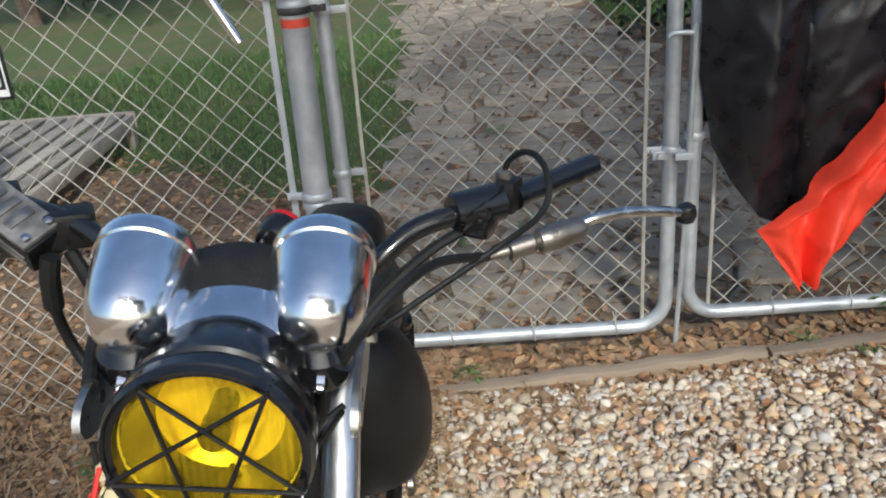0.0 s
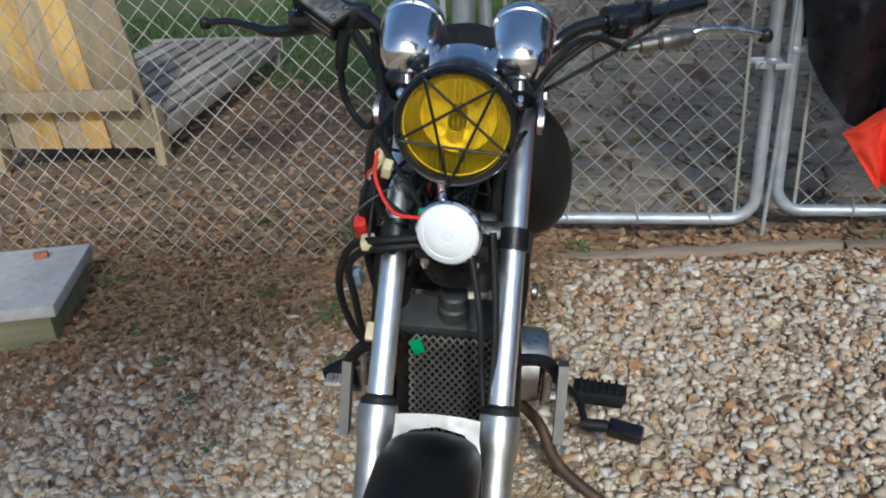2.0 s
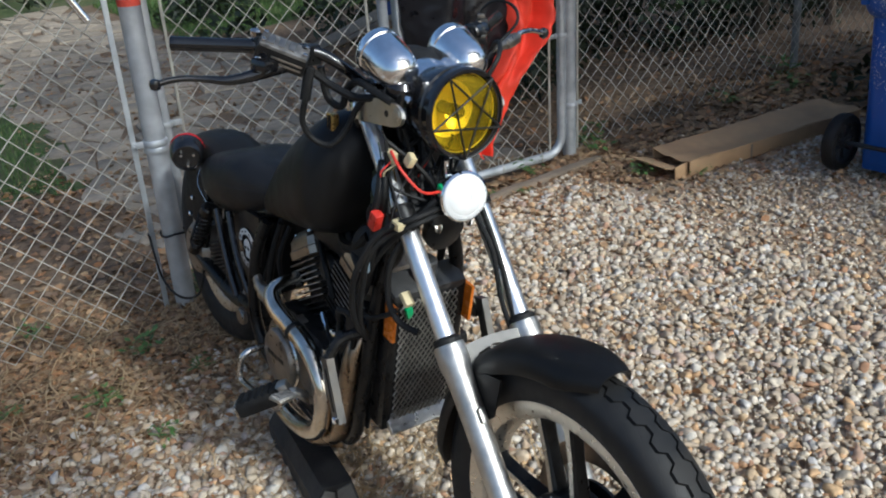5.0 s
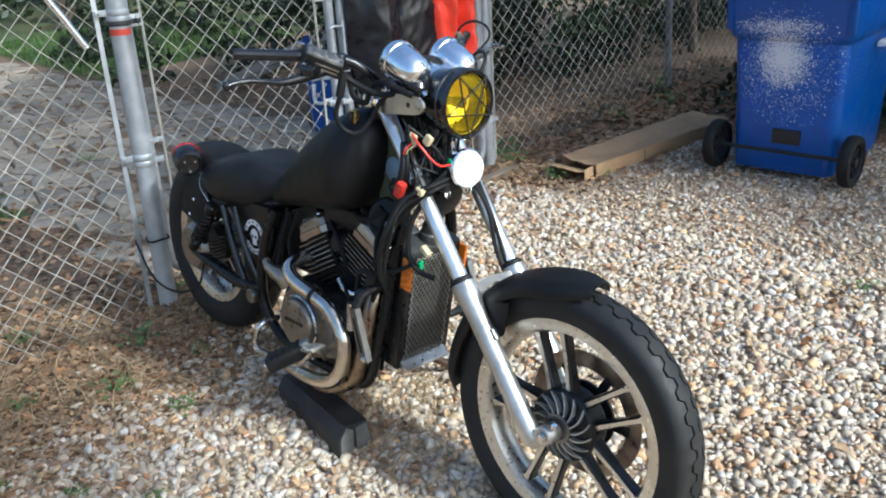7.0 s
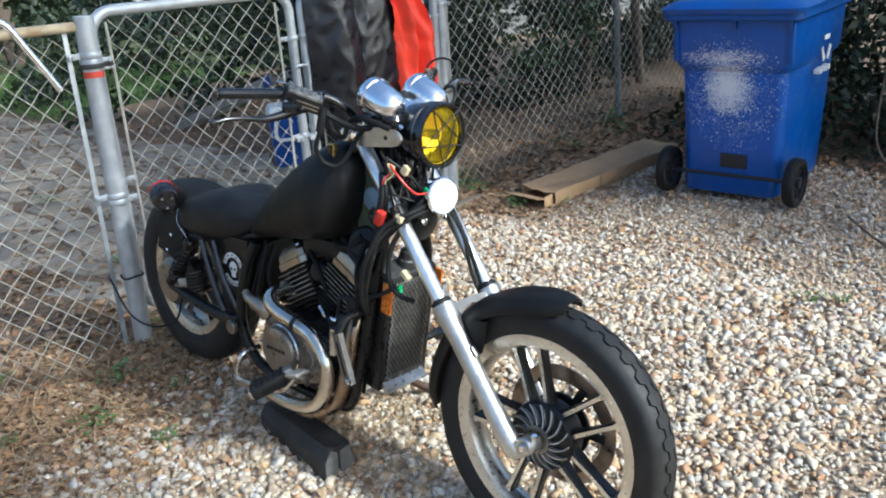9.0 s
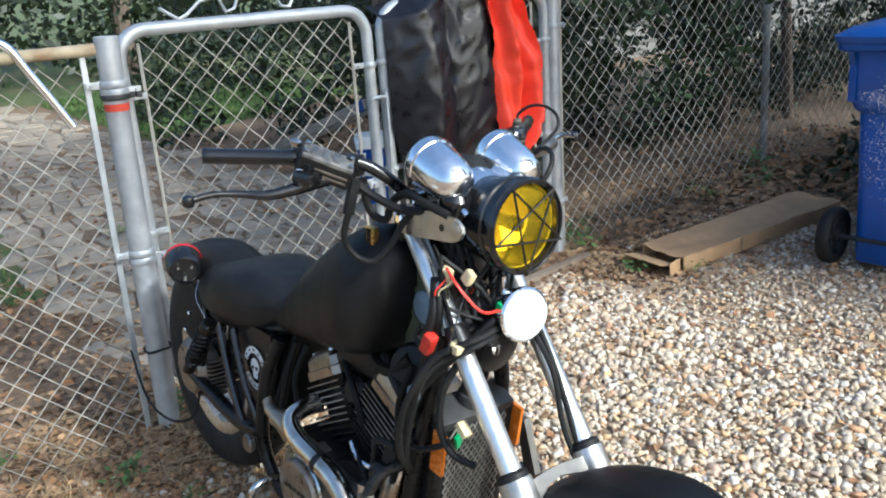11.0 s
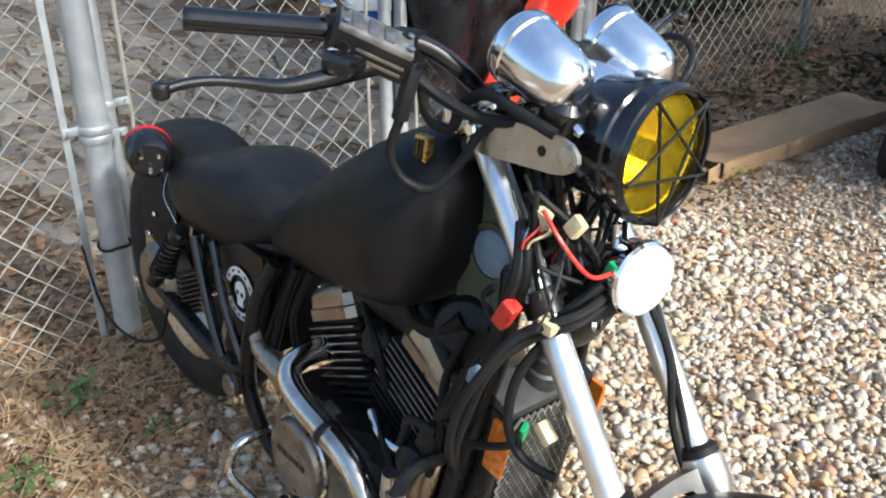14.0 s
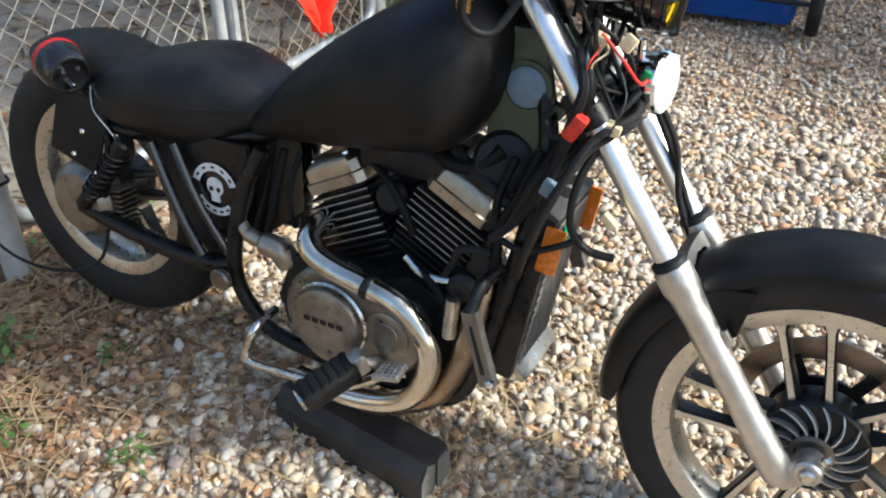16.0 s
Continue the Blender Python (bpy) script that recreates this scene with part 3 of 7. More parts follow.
# ---- flagstone path ----
def build_path():
    """Irregular flagstones: cells round jittered seeds, each cut back for a narrow joint."""
    rng = random.Random(4)
    base = thing("path", "uneven grey-tan flagstone path with soil joints", "path", kind="structure")
    step = 0.205
    seeds = {}
    for j in range(-1, 30):
        for i in range(-2, 13):
            seeds[i, j] = Vector((i * step + (0.12 if j % 2 else 0) + rng.uniform(-0.085, 0.085), 0.1 + j * step * (1 + 0.018 * j) + rng.uniform(-0.085, 0.085)))
    count = 0
    for (i, j), c in seeds.items():
        if not on_path(c.x, c.y) or count >= 300:
            continue
        poly = [c + Vector(q) for q in ((-0.4, -0.4), (0.4, -0.4), (0.4, 0.4), (-0.4, 0.4))]
        for (a, b), o in seeds.items():
            if (a, b) == (i, j) or abs(a - i) > 2 or abs(b - j) > 2:
                continue
            d = (o - c)
            n = d.normalized()
            lim = d.length / 2 - 0.006
            cut = []
            for k in range(len(poly)):
                p, q = poly[k - 1], poly[k]
                dp, dq = (p - c).dot(n) - lim, (q - c).dot(n) - lim
                if (dp < 0) != (dq < 0):
                    cut.append(p + (q - p) * (dp / (dp - dq)))
                if dq < 0:
                    cut.append(q)
            poly = cut
            if len(poly) < 3:
                break
        poly = [p for k, p in enumerate(poly) if (p - poly[k - 1]).length > 0.012]
        if len(poly) < 3 or any(p.y < 0.02 for p in poly):
            continue
        count += 1
        out = []
        m = len(poly)
        for k in range(m):
            p, q, r0 = poly[k - 1] - c, poly[k] - c, poly[(k + 1) % m] - c
            out += [q.lerp(p, 0.18), q * 0.985, q.lerp(r0, 0.18)]
        out = [p * (1 + 0.05 * noise.noise(Vector((p.x * 30, p.y * 30, i + 0.37 * j)))) for p in out]
        h = rng.uniform(0.003, 0.014)
        tx, ty = rng.uniform(-0.03, 0.03), rng.uniform(-0.03, 0.03)
        rings = [[Vector((p.x, p.y, -0.03)) for p in out],
                 [Vector((p.x, p.y, h * 0.4 + p.x * tx + p.y * ty)) for p in out],
                 [Vector((p.x * 0.96, p.y * 0.96, h + p.x * tx + p.y * ty)) for p in out]]
        ob = part("flagstone", add_loft(B(), rings), stone_path, base, angle=0.9)
        ob.location = (c.x, c.y, ground_z(c.x, c.y))


# ---- chain-link fence ----
def chain_mesh(name, x0, x1, z0, z1, y, parent, slope=0.0, pitch=0.083, r=0.0018):
    """Woven diamonds: upright zigzag wires that hook into one another."""
    h = pitch / 2
    verts, faces = [], []
    n = int(round((x1 - x0) / h))
    m = int(round((z1 - z0) / h))
    for i in range(n):
        xa = x0 + i * h
        pts = []
        for j in range(m + 1):
            right = (j + i) % 2
            x = xa + h * right
            pts.append(Vector((x + 0.004 * noise.noise(Vector((x * 2, j * 0.7, y))), y + (0.003 if right else -0.003) * (1 if i % 2 else -1) + 0.006 * noise.noise(Vector((x, j * h, 4.0))),
                               z0 + j * h + slope * (x - x0))))
        for a, b in zip(pts, pts[1:]):
            d = (b - a).normalized()
            s = d.cross(Vector((0, 1, 0))).normalized() * r
            t = Vector((0, r, 0))
            k = len(verts)
            for p in (a - d * r, b + d * r):
                verts += [p + s, p + t, p - s, p - t]
            faces += [(k + q, k + (q + 1) % 4, k + 4 + (q + 1) % 4, k + 4 + q) for q in range(4)]
    return mesh_object(name, verts, faces, wire_metal, parent)


def rounded_frame(x0, x1, z0, z1, y, r=0.09, drop=0.0):
    pts = []
    for cx, cz, a0 in ((x1 - r, z1 - r, 0), (x0 + r, z1 - r, 90), (x0 + r, z0 + r, 180), (x1 - r, z0 + r + drop, 270)):
        for k in range(7):
            a = radians(a0 + 15 * k)
            pts.append(Vector((cx + r * math.cos(a), y, cz + r * math.sin(a))))
    return pts


def band(bm, x, y, z, r, lug=1, w=0.022):
    add_lathe(bm, [(r + 0.004, -w / 2), (r + 0.006, -w / 2 + 0.003), (r + 0.006, w / 2 - 0.003), (r + 0.004, w / 2)], (x, y, z), (0, 0, 1), 24)
    add_box(bm, (x + lug * (r + 0.022), y, z), (0.045, 0.008, w), bevel=0.002)
    add_tube(bm, [(x + lug * (r + 0.03), y - 0.014, z), (x + lug * (r + 0.03), y + 0.014, z)], 0.006, 8)


def build_fence():
    # terminal post beside the motorcycle
    post = thing("fence_post", "galvanised steel gate post with red paint mark", "fence post")
    foot, top = Vector((-0.043, -0.088, -0.05)), Vector((-0.022, -0.082, 1.3))
    d = (top - foot).normalized()
    L = (top - foot).length
    part("post_tube", add_lathe(B(), [(0.034, 0), (0.0355, 0.01), (0.0355, L - 0.002), (0.034, L), (0.028, L + 0.001), (0.028, L - 0.08)], foot, d, 32), galvanised, post)
    at = lambda z: foot + d * ((z - foot.z) / d.z)
    for z in (0.625, 1.15):
        p = at(z)
        for lug, dz in ((-1, 0.012), (1, -0.012)):
            bm = B()
            band(bm, p.x, p.y, z + dz, 0.0355, lug)
            part("brace_band", bm, galvanised, post)
    p = at(1.095)
    part("paint_mark", add_lathe(B(), [(0.0362, -0.012), (0.0364, 0.0), (0.0362, 0.01)], p, d, 20), red_mark, post, "smeared red paint mark")
    bm = B()
    band(bm, at(1.125).x, at(1.125).y, 1.125, 0.036, 1, 0.02)
    part("hinge_band", bm, grey_plastic, post, "dark steel hinge clamp")
    p = at(0.31)
    part("wire_tie", add_tube(B(), [p + Vector((0.042 * math.cos(a), 0.042 * math.sin(a), 0.004 * math.sin(3 * a))) for a in np.linspace(0, 6.28, 16)], 0.004, 6), rubber, post, "black cable tied round the post")

    # left run
    run = thing("chain_link_fence", "galvanised chain-link fence with rust-stained top rail", "fence")
    chain_mesh("wire_mesh", -4.2, -0.1, -0.02, 1.24, -0.05, run)
    part("top_rail", add_tube(B(), [(-4.3, -0.05, 1.265), (-2, -0.05, 1.27), (-0.05, -0.07, 1.265)], 0.0185, 14), rusty_rail, run, "rust-stained tan top rail")
    bm = add_box(B(), (-0.1, -0.062, 0.63), (0.018, 0.006, 1.24), turn(0, 0.6, 0), 0.002)
    part("tension_bar", bm, galvanised, run)
    part("line_post", add_tube(B(), [(-2.6, -0.02, -0.25), (-2.6, -0.02, 1.25)], 0.022, 14), galvanised_dull, run)

    # gates
    def gate(name, x0, x1, z0, z1, hinge_left, label):
        g = thing(name, label, "gate")
        part("gate_frame", add_tube(B(), rounded_frame(x0, x1, z0, z1, 0.0), 0.021, 16, closed=True), galvanised, g)
        chain_mesh("wire_mesh", x0 + 0.07, x1 - 0.06, z0 + 0.0, z1 - 0.01, 0.012, g)
        for x in (x0 + 0.066, x1 - 0.066):
            part("tension_bar", add_tube(B(), [(x, 0.008, z0 + 0.02), (x - 0.004, 0.0, (z0 + z1) / 2), (x, 0.008, z1 - 0.04)], 0.0055, 6), wire_metal, g)
        for x, lug in ((x0, 1), (x1, -1)):
            for z in (z0 + 0.55, z1 - 0.2):
                bm = B()
                band(bm, x, 0.0, z, 0.021, lug, 0.02)
                part("brace_band", bm, galvanised, g)
        for k in range(3):
            x = x0 + (x1 - x0) * (0.3 + 0.27 * k)
            part("wire_tie", add_tube(B(), catmull([(x - 0.012, -0.012, z0 + 0.06), (x - 0.004, -0.026, z0 + 0.02), (x, -0.012, z0 - 0.022), (x + 0.004, 0.024, z0), (x + 0.004, 0.02, z0 + 0.05)], 4), 0.002, 5), wire_metal, g)
        return g

    g1 = gate("walk_gate", 0.032, 0.937, 0.117, 1.306, True, "galvanised chain-link walk gate with wire crown")
    crown = [(0.178, 1.352), (0.235, 1.315), (0.262, 1.325), (0.315, 1.365), (0.375, 1.375), (0.398, 1.325), (0.43, 1.335), (0.468, 1.418), (0.51, 1.388), (0.548, 1.42), (0.6, 1.33), (0.632, 1.325), (0.66, 1.375), (0.735, 1.358), (0.748, 1.335), (0.782, 1.378)]
    part("wire_crown", add_tube(B(), [(x, -0.004, z + 0.012) for x, z in crown], 0.006, 8), galvanised, g1, "bent silver wire along the top rail")
    part("drop_rod", add_tube(B(), catmull([(0.915, -0.028, 0.975), (0.93, -0.03, 0.985), (0.975, -0.03, 0.983), (0.984, -0.03, 0.965), (0.978, -0.03, 0.5), (0.962, -0.03, 0.04)], 5), 0.007, 8), galvanised, g1, "long steel drop rod")
    bm = B()
    add_box(bm, (0.935, -0.012, 0.655), (0.1, 0.012, 0.026), bevel=0.003)
    add_box(bm, (0.965, -0.028, 0.655), (0.05, 0.03, 0.02), bevel=0.003)
    add_tube(bm, [(0.905, -0.03, 0.655), (0.905, 0.02, 0.655)], 0.009, 10)
    part("latch", bm, galvanised, g1, "worn steel gate latch")
    gate("drive_gate", 1.0, 1.845, 0.151, 1.31, False, "galvanised chain-link gate draped with a tarp")

    postb = thing("fence_post", "galvanised fence post with pointed cap", "fence post")
    gz = ground_z(1.895, 0)
    part("post_tube", add_lathe(B(), [(0.031, -0.05), (0.031, 1.2)], (1.895, 0, gz), (0, 0, 1), 28), galvanised, postb)
    part("post_cap", add_lathe(B(), [(0.034, 1.185), (0.034, 1.205), (0.026, 1.22), (0.006, 1.275)], (1.895, 0, gz), (0, 0, 1), 24), galvanised, postb, "pointed zinc cap")
    for dz in (1.04, 0.25):
        bm = B()
        band(bm, 1.895, 0, gz + dz, 0.031, 1)
        part("brace_band", bm, galvanised, postb)

    right = thing("chain_link_fence", "chain-link fence backed by shade-darkened shrubs", "fence")
    chain_mesh("wire_mesh", 1.95, 5.6, 0.135, 1.29, 0.0, right, slope=0.05)
    part("top_rail", add_tube(B(), [(1.9, 0.0, 1.335), (5.7, 0.0, 1.48)], 0.017, 12), rusty_rail, right, "thin tan top rail")
    part("tension_bar", add_tube(B(), [(1.945, 0, 0.15), (1.945, 0, 1.3)], 0.005, 6), wire_metal, right)
    lp = thing("line_post", "slim weathered steel fence post", "fence post")
    part("post_tube", add_tube(B(), [(3.65, 0.035, 0.16), (3.6, 0.035, 1.42)], 0.021, 14), galvanised_dull, lp)


build_fence()


# ---- things along the fence ----
def build_sign():
    s = thing("warning_sign", "black sign with white bold lettering, wired to fence", "sign")
    cx, cz, w, h, y = -0.974, 1.08, 0.392, 0.252, -0.072
    part("panel", add_box(B(), (cx, y, cz), (w, 0.003, h), bevel=0.001), sign_black, s)
    bm = B()
    for dz in (-1, 1):
        add_box(bm, (cx, y - 0.0025, cz + dz * (h / 2 - 0.011)), (w - 0.016, 0.001, 0.005), bevel=0)
    for dx in (-1, 1):
        add_box(bm, (cx + dx * (w / 2 - 0.011), y - 0.0025, cz), (0.005, 0.001, h - 0.027), bevel=0)
    part("border", bm, sign_white, s, "thin white border line")
    part("price_sticker", add_box(B(), (cx + w / 2 - 0.03, y - 0.003, cz - h / 2 + 0.017), (0.036, 0.001, 0.018), bevel=0), emblem_white, s, "small white sticker")
    bm = add_box(B(), (cx + 0.095, y - 0.0035, cz - 0.092), (0.02, 0.001, 0.045), turn(0, 12, 0), 0)
    add_box(bm, (cx + 0.115, y - 0.0035, cz - 0.02), (0.11, 0.001, 0.008), turn(0, 4, 0), 0)
    part("paint_smear", bm, red_mark, s, "smeared red spray paint")
    for text, z, width in (("BEWARE", cz + 0.008, 0.345), ("OF THE DOG", cz - 0.097, 0.345)):
        cu = bpy.data.curves.new("lettering", "FONT")
        cu.body = text
        cu.size = 0.118
        cu.offset = 0.0026
        cu.extrude = 0.0006
        cu.align_x = "CENTER"
        tmp = bpy.data.objects.new("tmp", cu)
        me = bpy.data.meshes.new_from_object(tmp)
        xs = [v.co.x for v in me.vertices]
        zs = [v.co.y for v in me.vertices]
        kx, kz = width / (max(xs) - min(xs)), 0.092 / (max(zs) - min(zs))
        mid, low = (max(xs) + min(xs)) / 2, min(zs)
        for v in me.vertices:
            v.co = Vector((cx + (v.co.x - mid) * kx, y - 0.0025 - v.co.z * 0.5, z + (v.co.y - low) * kz))
        bpy.data.objects.remove(tmp)
        me.materials.append(sign_white)
        ob = new("lettering", me)
        ob.parent = s
        ob["label"] = "bold white capital letters"


build_sign()


def build_hung_bar():
    h = thing("spare_handlebar", "chrome motorcycle handlebar hung over the fence rail", "handlebar")
    pts = catmull([(-0.935, -0.095, 1.085), (-0.845, -0.09, 1.2), (-0.8, -0.06, 1.3), (-0.74, -0.03, 1.318), (-0.45, -0.03, 1.315), (-0.36, -0.05, 1.315), (-0.295, -0.08, 1.3), (-0.245, -0.095, 1.21), (-0.165, -0.108, 1.058)], 6)
    part("bar", add_tube(B(), pts, 0.0125, 14), chrome, h)
    a, b = Vector((-0.935, -0.095, 1.085)), Vector((-0.86, -0.09, 1.18))
    part("grip", add_lathe(B(), [(0.012, -0.006), (0.019, -0.004), (0.019, 0.01), (0.0165, 0.014), (0.0165, 0.1), (0.019, 0.103), (0.019, 0.113), (0.0125, 0.118)], a, b - a, 18), gloss_black, h, "shiny black end grip")


build_hung_bar()


def cloth(fn, nu, nv, mat, name, parent, label=""):
    """A folded sheet with thickness from a surface fn(u, v)."""
    bm = B()
    grid = [[bm.verts.new(fn(i / nu, j / nv)) for j in range(nv + 1)] for i in range(nu + 1)]
    for i in range(nu):
        for j in range(nv):
            bm.faces.new((grid[i][j], grid[i + 1][j], grid[i + 1][j + 1], grid[i][j + 1]))
    bmesh.ops.recalc_face_normals(bm, faces=bm.faces)
    bmesh.ops.solidify(bm, geom=bm.faces[:], thickness=0.003)
    return part(name, bm, mat, parent, label, angle=1.2)


def lerp(stops, t):
    for (a, p), (b, q) in zip(stops, stops[1:]):
        if t <= b:
            k = (t - a) / (b - a)
            return tuple(x + (y - x) * k for x, y in zip(p, q)) if isinstance(p, tuple) else p + (q - p) * k
    return stops[-1][1]


def build_tarp():
    t = thing("folded_tarp", "wrinkled black plastic tarp with orange-red lining hung on gate", "tarp")

    def black(u, v):
        x0, x1 = lerp([(0, 0.99), (0.3, 0.995), (0.7, 1.0), (1, 1.04)], v), lerp([(0, 1.5), (0.15, 1.53), (0.6, 1.54), (1, 1.46)], v)
        x = x0 + (x1 - x0) * u
        ztop = 1.31 + 0.105 * min(1, u * 2.2) - 0.02 * abs(math.sin(u * 7))
        zbot = lerp([(0, 0.68), (0.1, 0.6), (0.3, 0.49), (0.5, 0.44), (0.7, 0.45), (1, 0.5)], u)
        z = ztop + (zbot - ztop) * v
        bend = u * 11 + 1.6 * math.sin(v * 1.9 + 0.6) + 0.8 * noise.noise(Vector((u * 2, v * 2, 7)))
        fold = 0.034 * (1 - 2 * abs(math.sin(bend * 0.5)) ** 0.7) * (0.3 + 0.7 * v)
        crease = 0.02 * (abs(noise.noise(Vector((x * 9 + z * 2, z * 5, 3)))) - 0.2) + 0.012 * (abs(noise.noise(Vector((x * 16 - z * 6, z * 13, 5)))) - 0.2)
        wr = 0.04 * noise.noise(Vector((x * 5, z * 1.6, 1))) + crease
        bulge = (-0.085 - 0.05 * math.sin(math.pi * min(1, v * 1.1))) * min(1, 0.3 + 2.5 * u)
        back = 0.1 * max(0, 1 - v * 14)
        return Vector((x + 0.3 * fold, bulge + fold + wr + back, z))

    def flap(u, v):
        c = lerp([(0, (1.48, 1.44)), (0.2, (1.5, 1.25)), (0.4, (1.54, 1.02)), (0.55, (1.545, 0.82)), (0.68, (1.44, 0.66)), (0.8, (1.315, 0.55)), (0.92, (1.29, 0.42)), (1, (1.285, 0.3))], v)
        w = lerp([(0, 0.08), (0.12, 0.17), (0.4, 0.23), (0.55, 0.23), (0.68, 0.34), (0.8, 0.36), (0.92, 0.2), (1, 0.06)], v)
        slant = lerp([(0, 0.0), (0.5, 0.05), (0.7, 0.55), (0.82, 0.4), (1, 0.2)], v)
        x = c[0] + (u - 0.5) * w
        z = c[1] + (u - 0.5) * w * slant
        fold = 0.03 * math.sin(u * 9 + 5 * v) + 0.02 * math.sin(u * 17 - 6 * v)
        wr = 0.03 * noise.noise(Vector((x * 6, z * 6, 12))) + 0.035 * (abs(noise.noise(Vector((x * 9 + z * 3, z * 7, 2)))) - 0.2) + 0.016 * abs(noise.noise(Vector((x * 19, z * 21, 5))))
        return Vector((x, -0.145 + fold + wr - 0.02 * math.sin(math.pi * v), z))

    cloth(black, 70, 90, tarp_black, "black_sheet", t, "glossy black plastic side")
    cloth(flap, 36, 80, tarp_red, "orange_lining", t, "bright orange-red cloth side")

    def back_fall(u, v):
        x = 1.005 + 0.5 * u
        return Vector((x, 0.05 + 0.03 * math.sin(u * 11) * v + 0.02 * noise.noise(Vector((x * 6, v * 4, 3))), 1.36 - (0.62 + 0.25 * u) * v))

    cloth(back_fall, 24, 24, tarp_black, "black_sheet", t, "black plastic fall behind the gate")


build_tarp()


def build_box():
    c = thing("cardboard_box", "long flattened brown cardboard box lying on soil", "box", Matrix.Translation((2.545, -0.57, ground_z(2.545, -0.57))) @ pose(0, 0, 0, 0, -3.7, -9))
    L, W, H, k = 1.0, 0.25, 0.07, 0.005

    def sag(u, v):
        return Vector(((u - 0.5) * L, (v - 0.5) * W, H - 0.028 * math.sin(math.pi * v) * (0.5 + 0.5 * math.sin(5 * u)) + 0.012 * noise.noise(Vector((u * 5, v * 3, 0)))))

    bm = B()
    add_box(bm, (0, 0, 0.006), (L, W, 0.008), bevel=0.001)
    add_box(bm, (0, -W / 2, H / 2), (L, k, H), turn(2, 0, 0), 0.002)
    add_box(bm, (0, W / 2, H / 2), (L, k, H), turn(-2, 0, 0), 0.002)
    add_box(bm, (L / 2, 0, H / 2), (k, W, H), bevel=0.002)
    part("carton", bm, cardboard, c)
    cloth(sag, 30, 12, cardboard, "lid_panel", c, "creased and sagging top")
    part("end_flap", add_box(B(), (-L / 2 - 0.055, 0.02, H * 0.55), (0.13, W * 0.92, k), turn(0, 18, 4), 0.002), cardboard, c, "open end flap")
    part("side_flap", add_box(B(), (-L / 2 - 0.035, -W / 2 + 0.01, H * 0.5), (0.09, k, H * 0.85), turn(0, 0, 14), 0.002), cardboard, c, "small side flap")
    part("packing_tape", add_box(B(), (-0.16, -W / 2 - 0.006, H / 2), (0.012, 0.001, H * 0.9), turn(2, 0, 0), 0), timber_old, c, "darker seam line")


build_box()


def bin_paint_material():
    """Blue plastic with a burst of white spray paint on the wheel side."""
    m = material("blue_bin_sprayed", (0.006, 0.075, 0.36), 0.38, vary=0.16, scale=12, rough_vary=0.1, bump=0.08, bump_scale=180, stain=(0.02, 0.07, 0.21), stain_scale=5, stain_amount=0.35)
    n, l = m.node_tree.nodes, m.node_tree.links
    b = n["Principled BSDF"]
    old = b.inputs["Base Color"].links[0].from_socket
    tc = n["Texture Coordinate"]
    total = None
    for (cy, cz, ry, rz, hard) in ((0.02, 0.55, 0.075, 0.085, 1.15), (0.01, 0.52, 0.15, 0.16, 0.12), (0.03, 0.69, 0.12, 0.028, 0.5)):
        mp = n.new("ShaderNodeMapping")
        mp.vector_type = "POINT"
        mp.inputs["Location"].default_value = (0, -cy / ry, -cz / rz)
        mp.inputs["Scale"].default_value = (0.0, 1 / ry, 1 / rz)
        l.new(tc.outputs["Object"], mp.inputs["Vector"])
        ln = n.new("ShaderNodeVectorMath")
        ln.operation = "LENGTH"
        l.new(mp.outputs[0], ln.inputs[0])
        mr = n.new("ShaderNodeMapRange")
        mr.inputs["From Min"].default_value, mr.inputs["From Max"].default_value = 0.0, 1.9
        mr.inputs["To Min"].default_value, mr.inputs["To Max"].default_value = hard, 0.0
        l.new(ln.outputs["Value"], mr.inputs["Value"])
        if total is None:
            total = mr.outputs[0]
        else:
            mxx = n.new("ShaderNodeMath")
            mxx.operation = "MAXIMUM"
            l.new(total, mxx.inputs[0]), l.new(mr.outputs[0], mxx.inputs[1])
            total = mxx.outputs[0]
    dots = None
    for cell, share in ((420, 1.0), (210, 0.6)):
        vo = n.new("ShaderNodeTexVoronoi")
        vo.inputs["Scale"].default_value = cell
        l.new(tc.outputs["Object"], vo.inputs["Vector"])
        sx = n.new("ShaderNodeSeparateColor")
        l.new(vo.outputs["Color"], sx.inputs[0])
        pw = n.new("ShaderNodeMath")
        pw.operation = "MULTIPLY"
        l.new(total, pw.inputs[0])
        pw.inputs[1].default_value = share
        lt = n.new("ShaderNodeMath")
        lt.operation = "LESS_THAN"
        l.new(sx.outputs[0], lt.inputs[0]), l.new(pw.outputs[0], lt.inputs[1])
        if dots is None:
            dots = lt.outputs[0]
        else:
            both = n.new("ShaderNodeMath")
            both.operation = "MAXIMUM"
            l.new(dots, both.inputs[0]), l.new(lt.outputs[0], both.inputs[1])
            dots = both.outputs[0]
    mx = n.new("ShaderNodeMix")
    mx.data_type = "RGBA"
    l.new(dots, mx.inputs["Factor"]), l.new(old, mx.inputs["A"])
    mx.inputs["B"].default_value = (0.66, 0.68, 0.72, 1)
    l.new(mx.outputs["Result"], b.inputs["Base Color"])
    return m


bin_sprayed = bin_paint_material()


def rounded_rect(w, d, r, z, cx=0.0, cy=0.0, n=5):
    pts = []
    for sx, sy, a0 in ((1, 1, 0), (-1, 1, 90), (-1, -1, 180), (1, -1, 270)):
        for k in range(n):
            a = radians(a0 + 90 * k / (n - 1))
            pts.append(Vector((cx + sx * (w / 2 - r) + r * math.cos(a), cy + sy * (d / 2 - r) + r * math.sin(a), z)))
    return pts


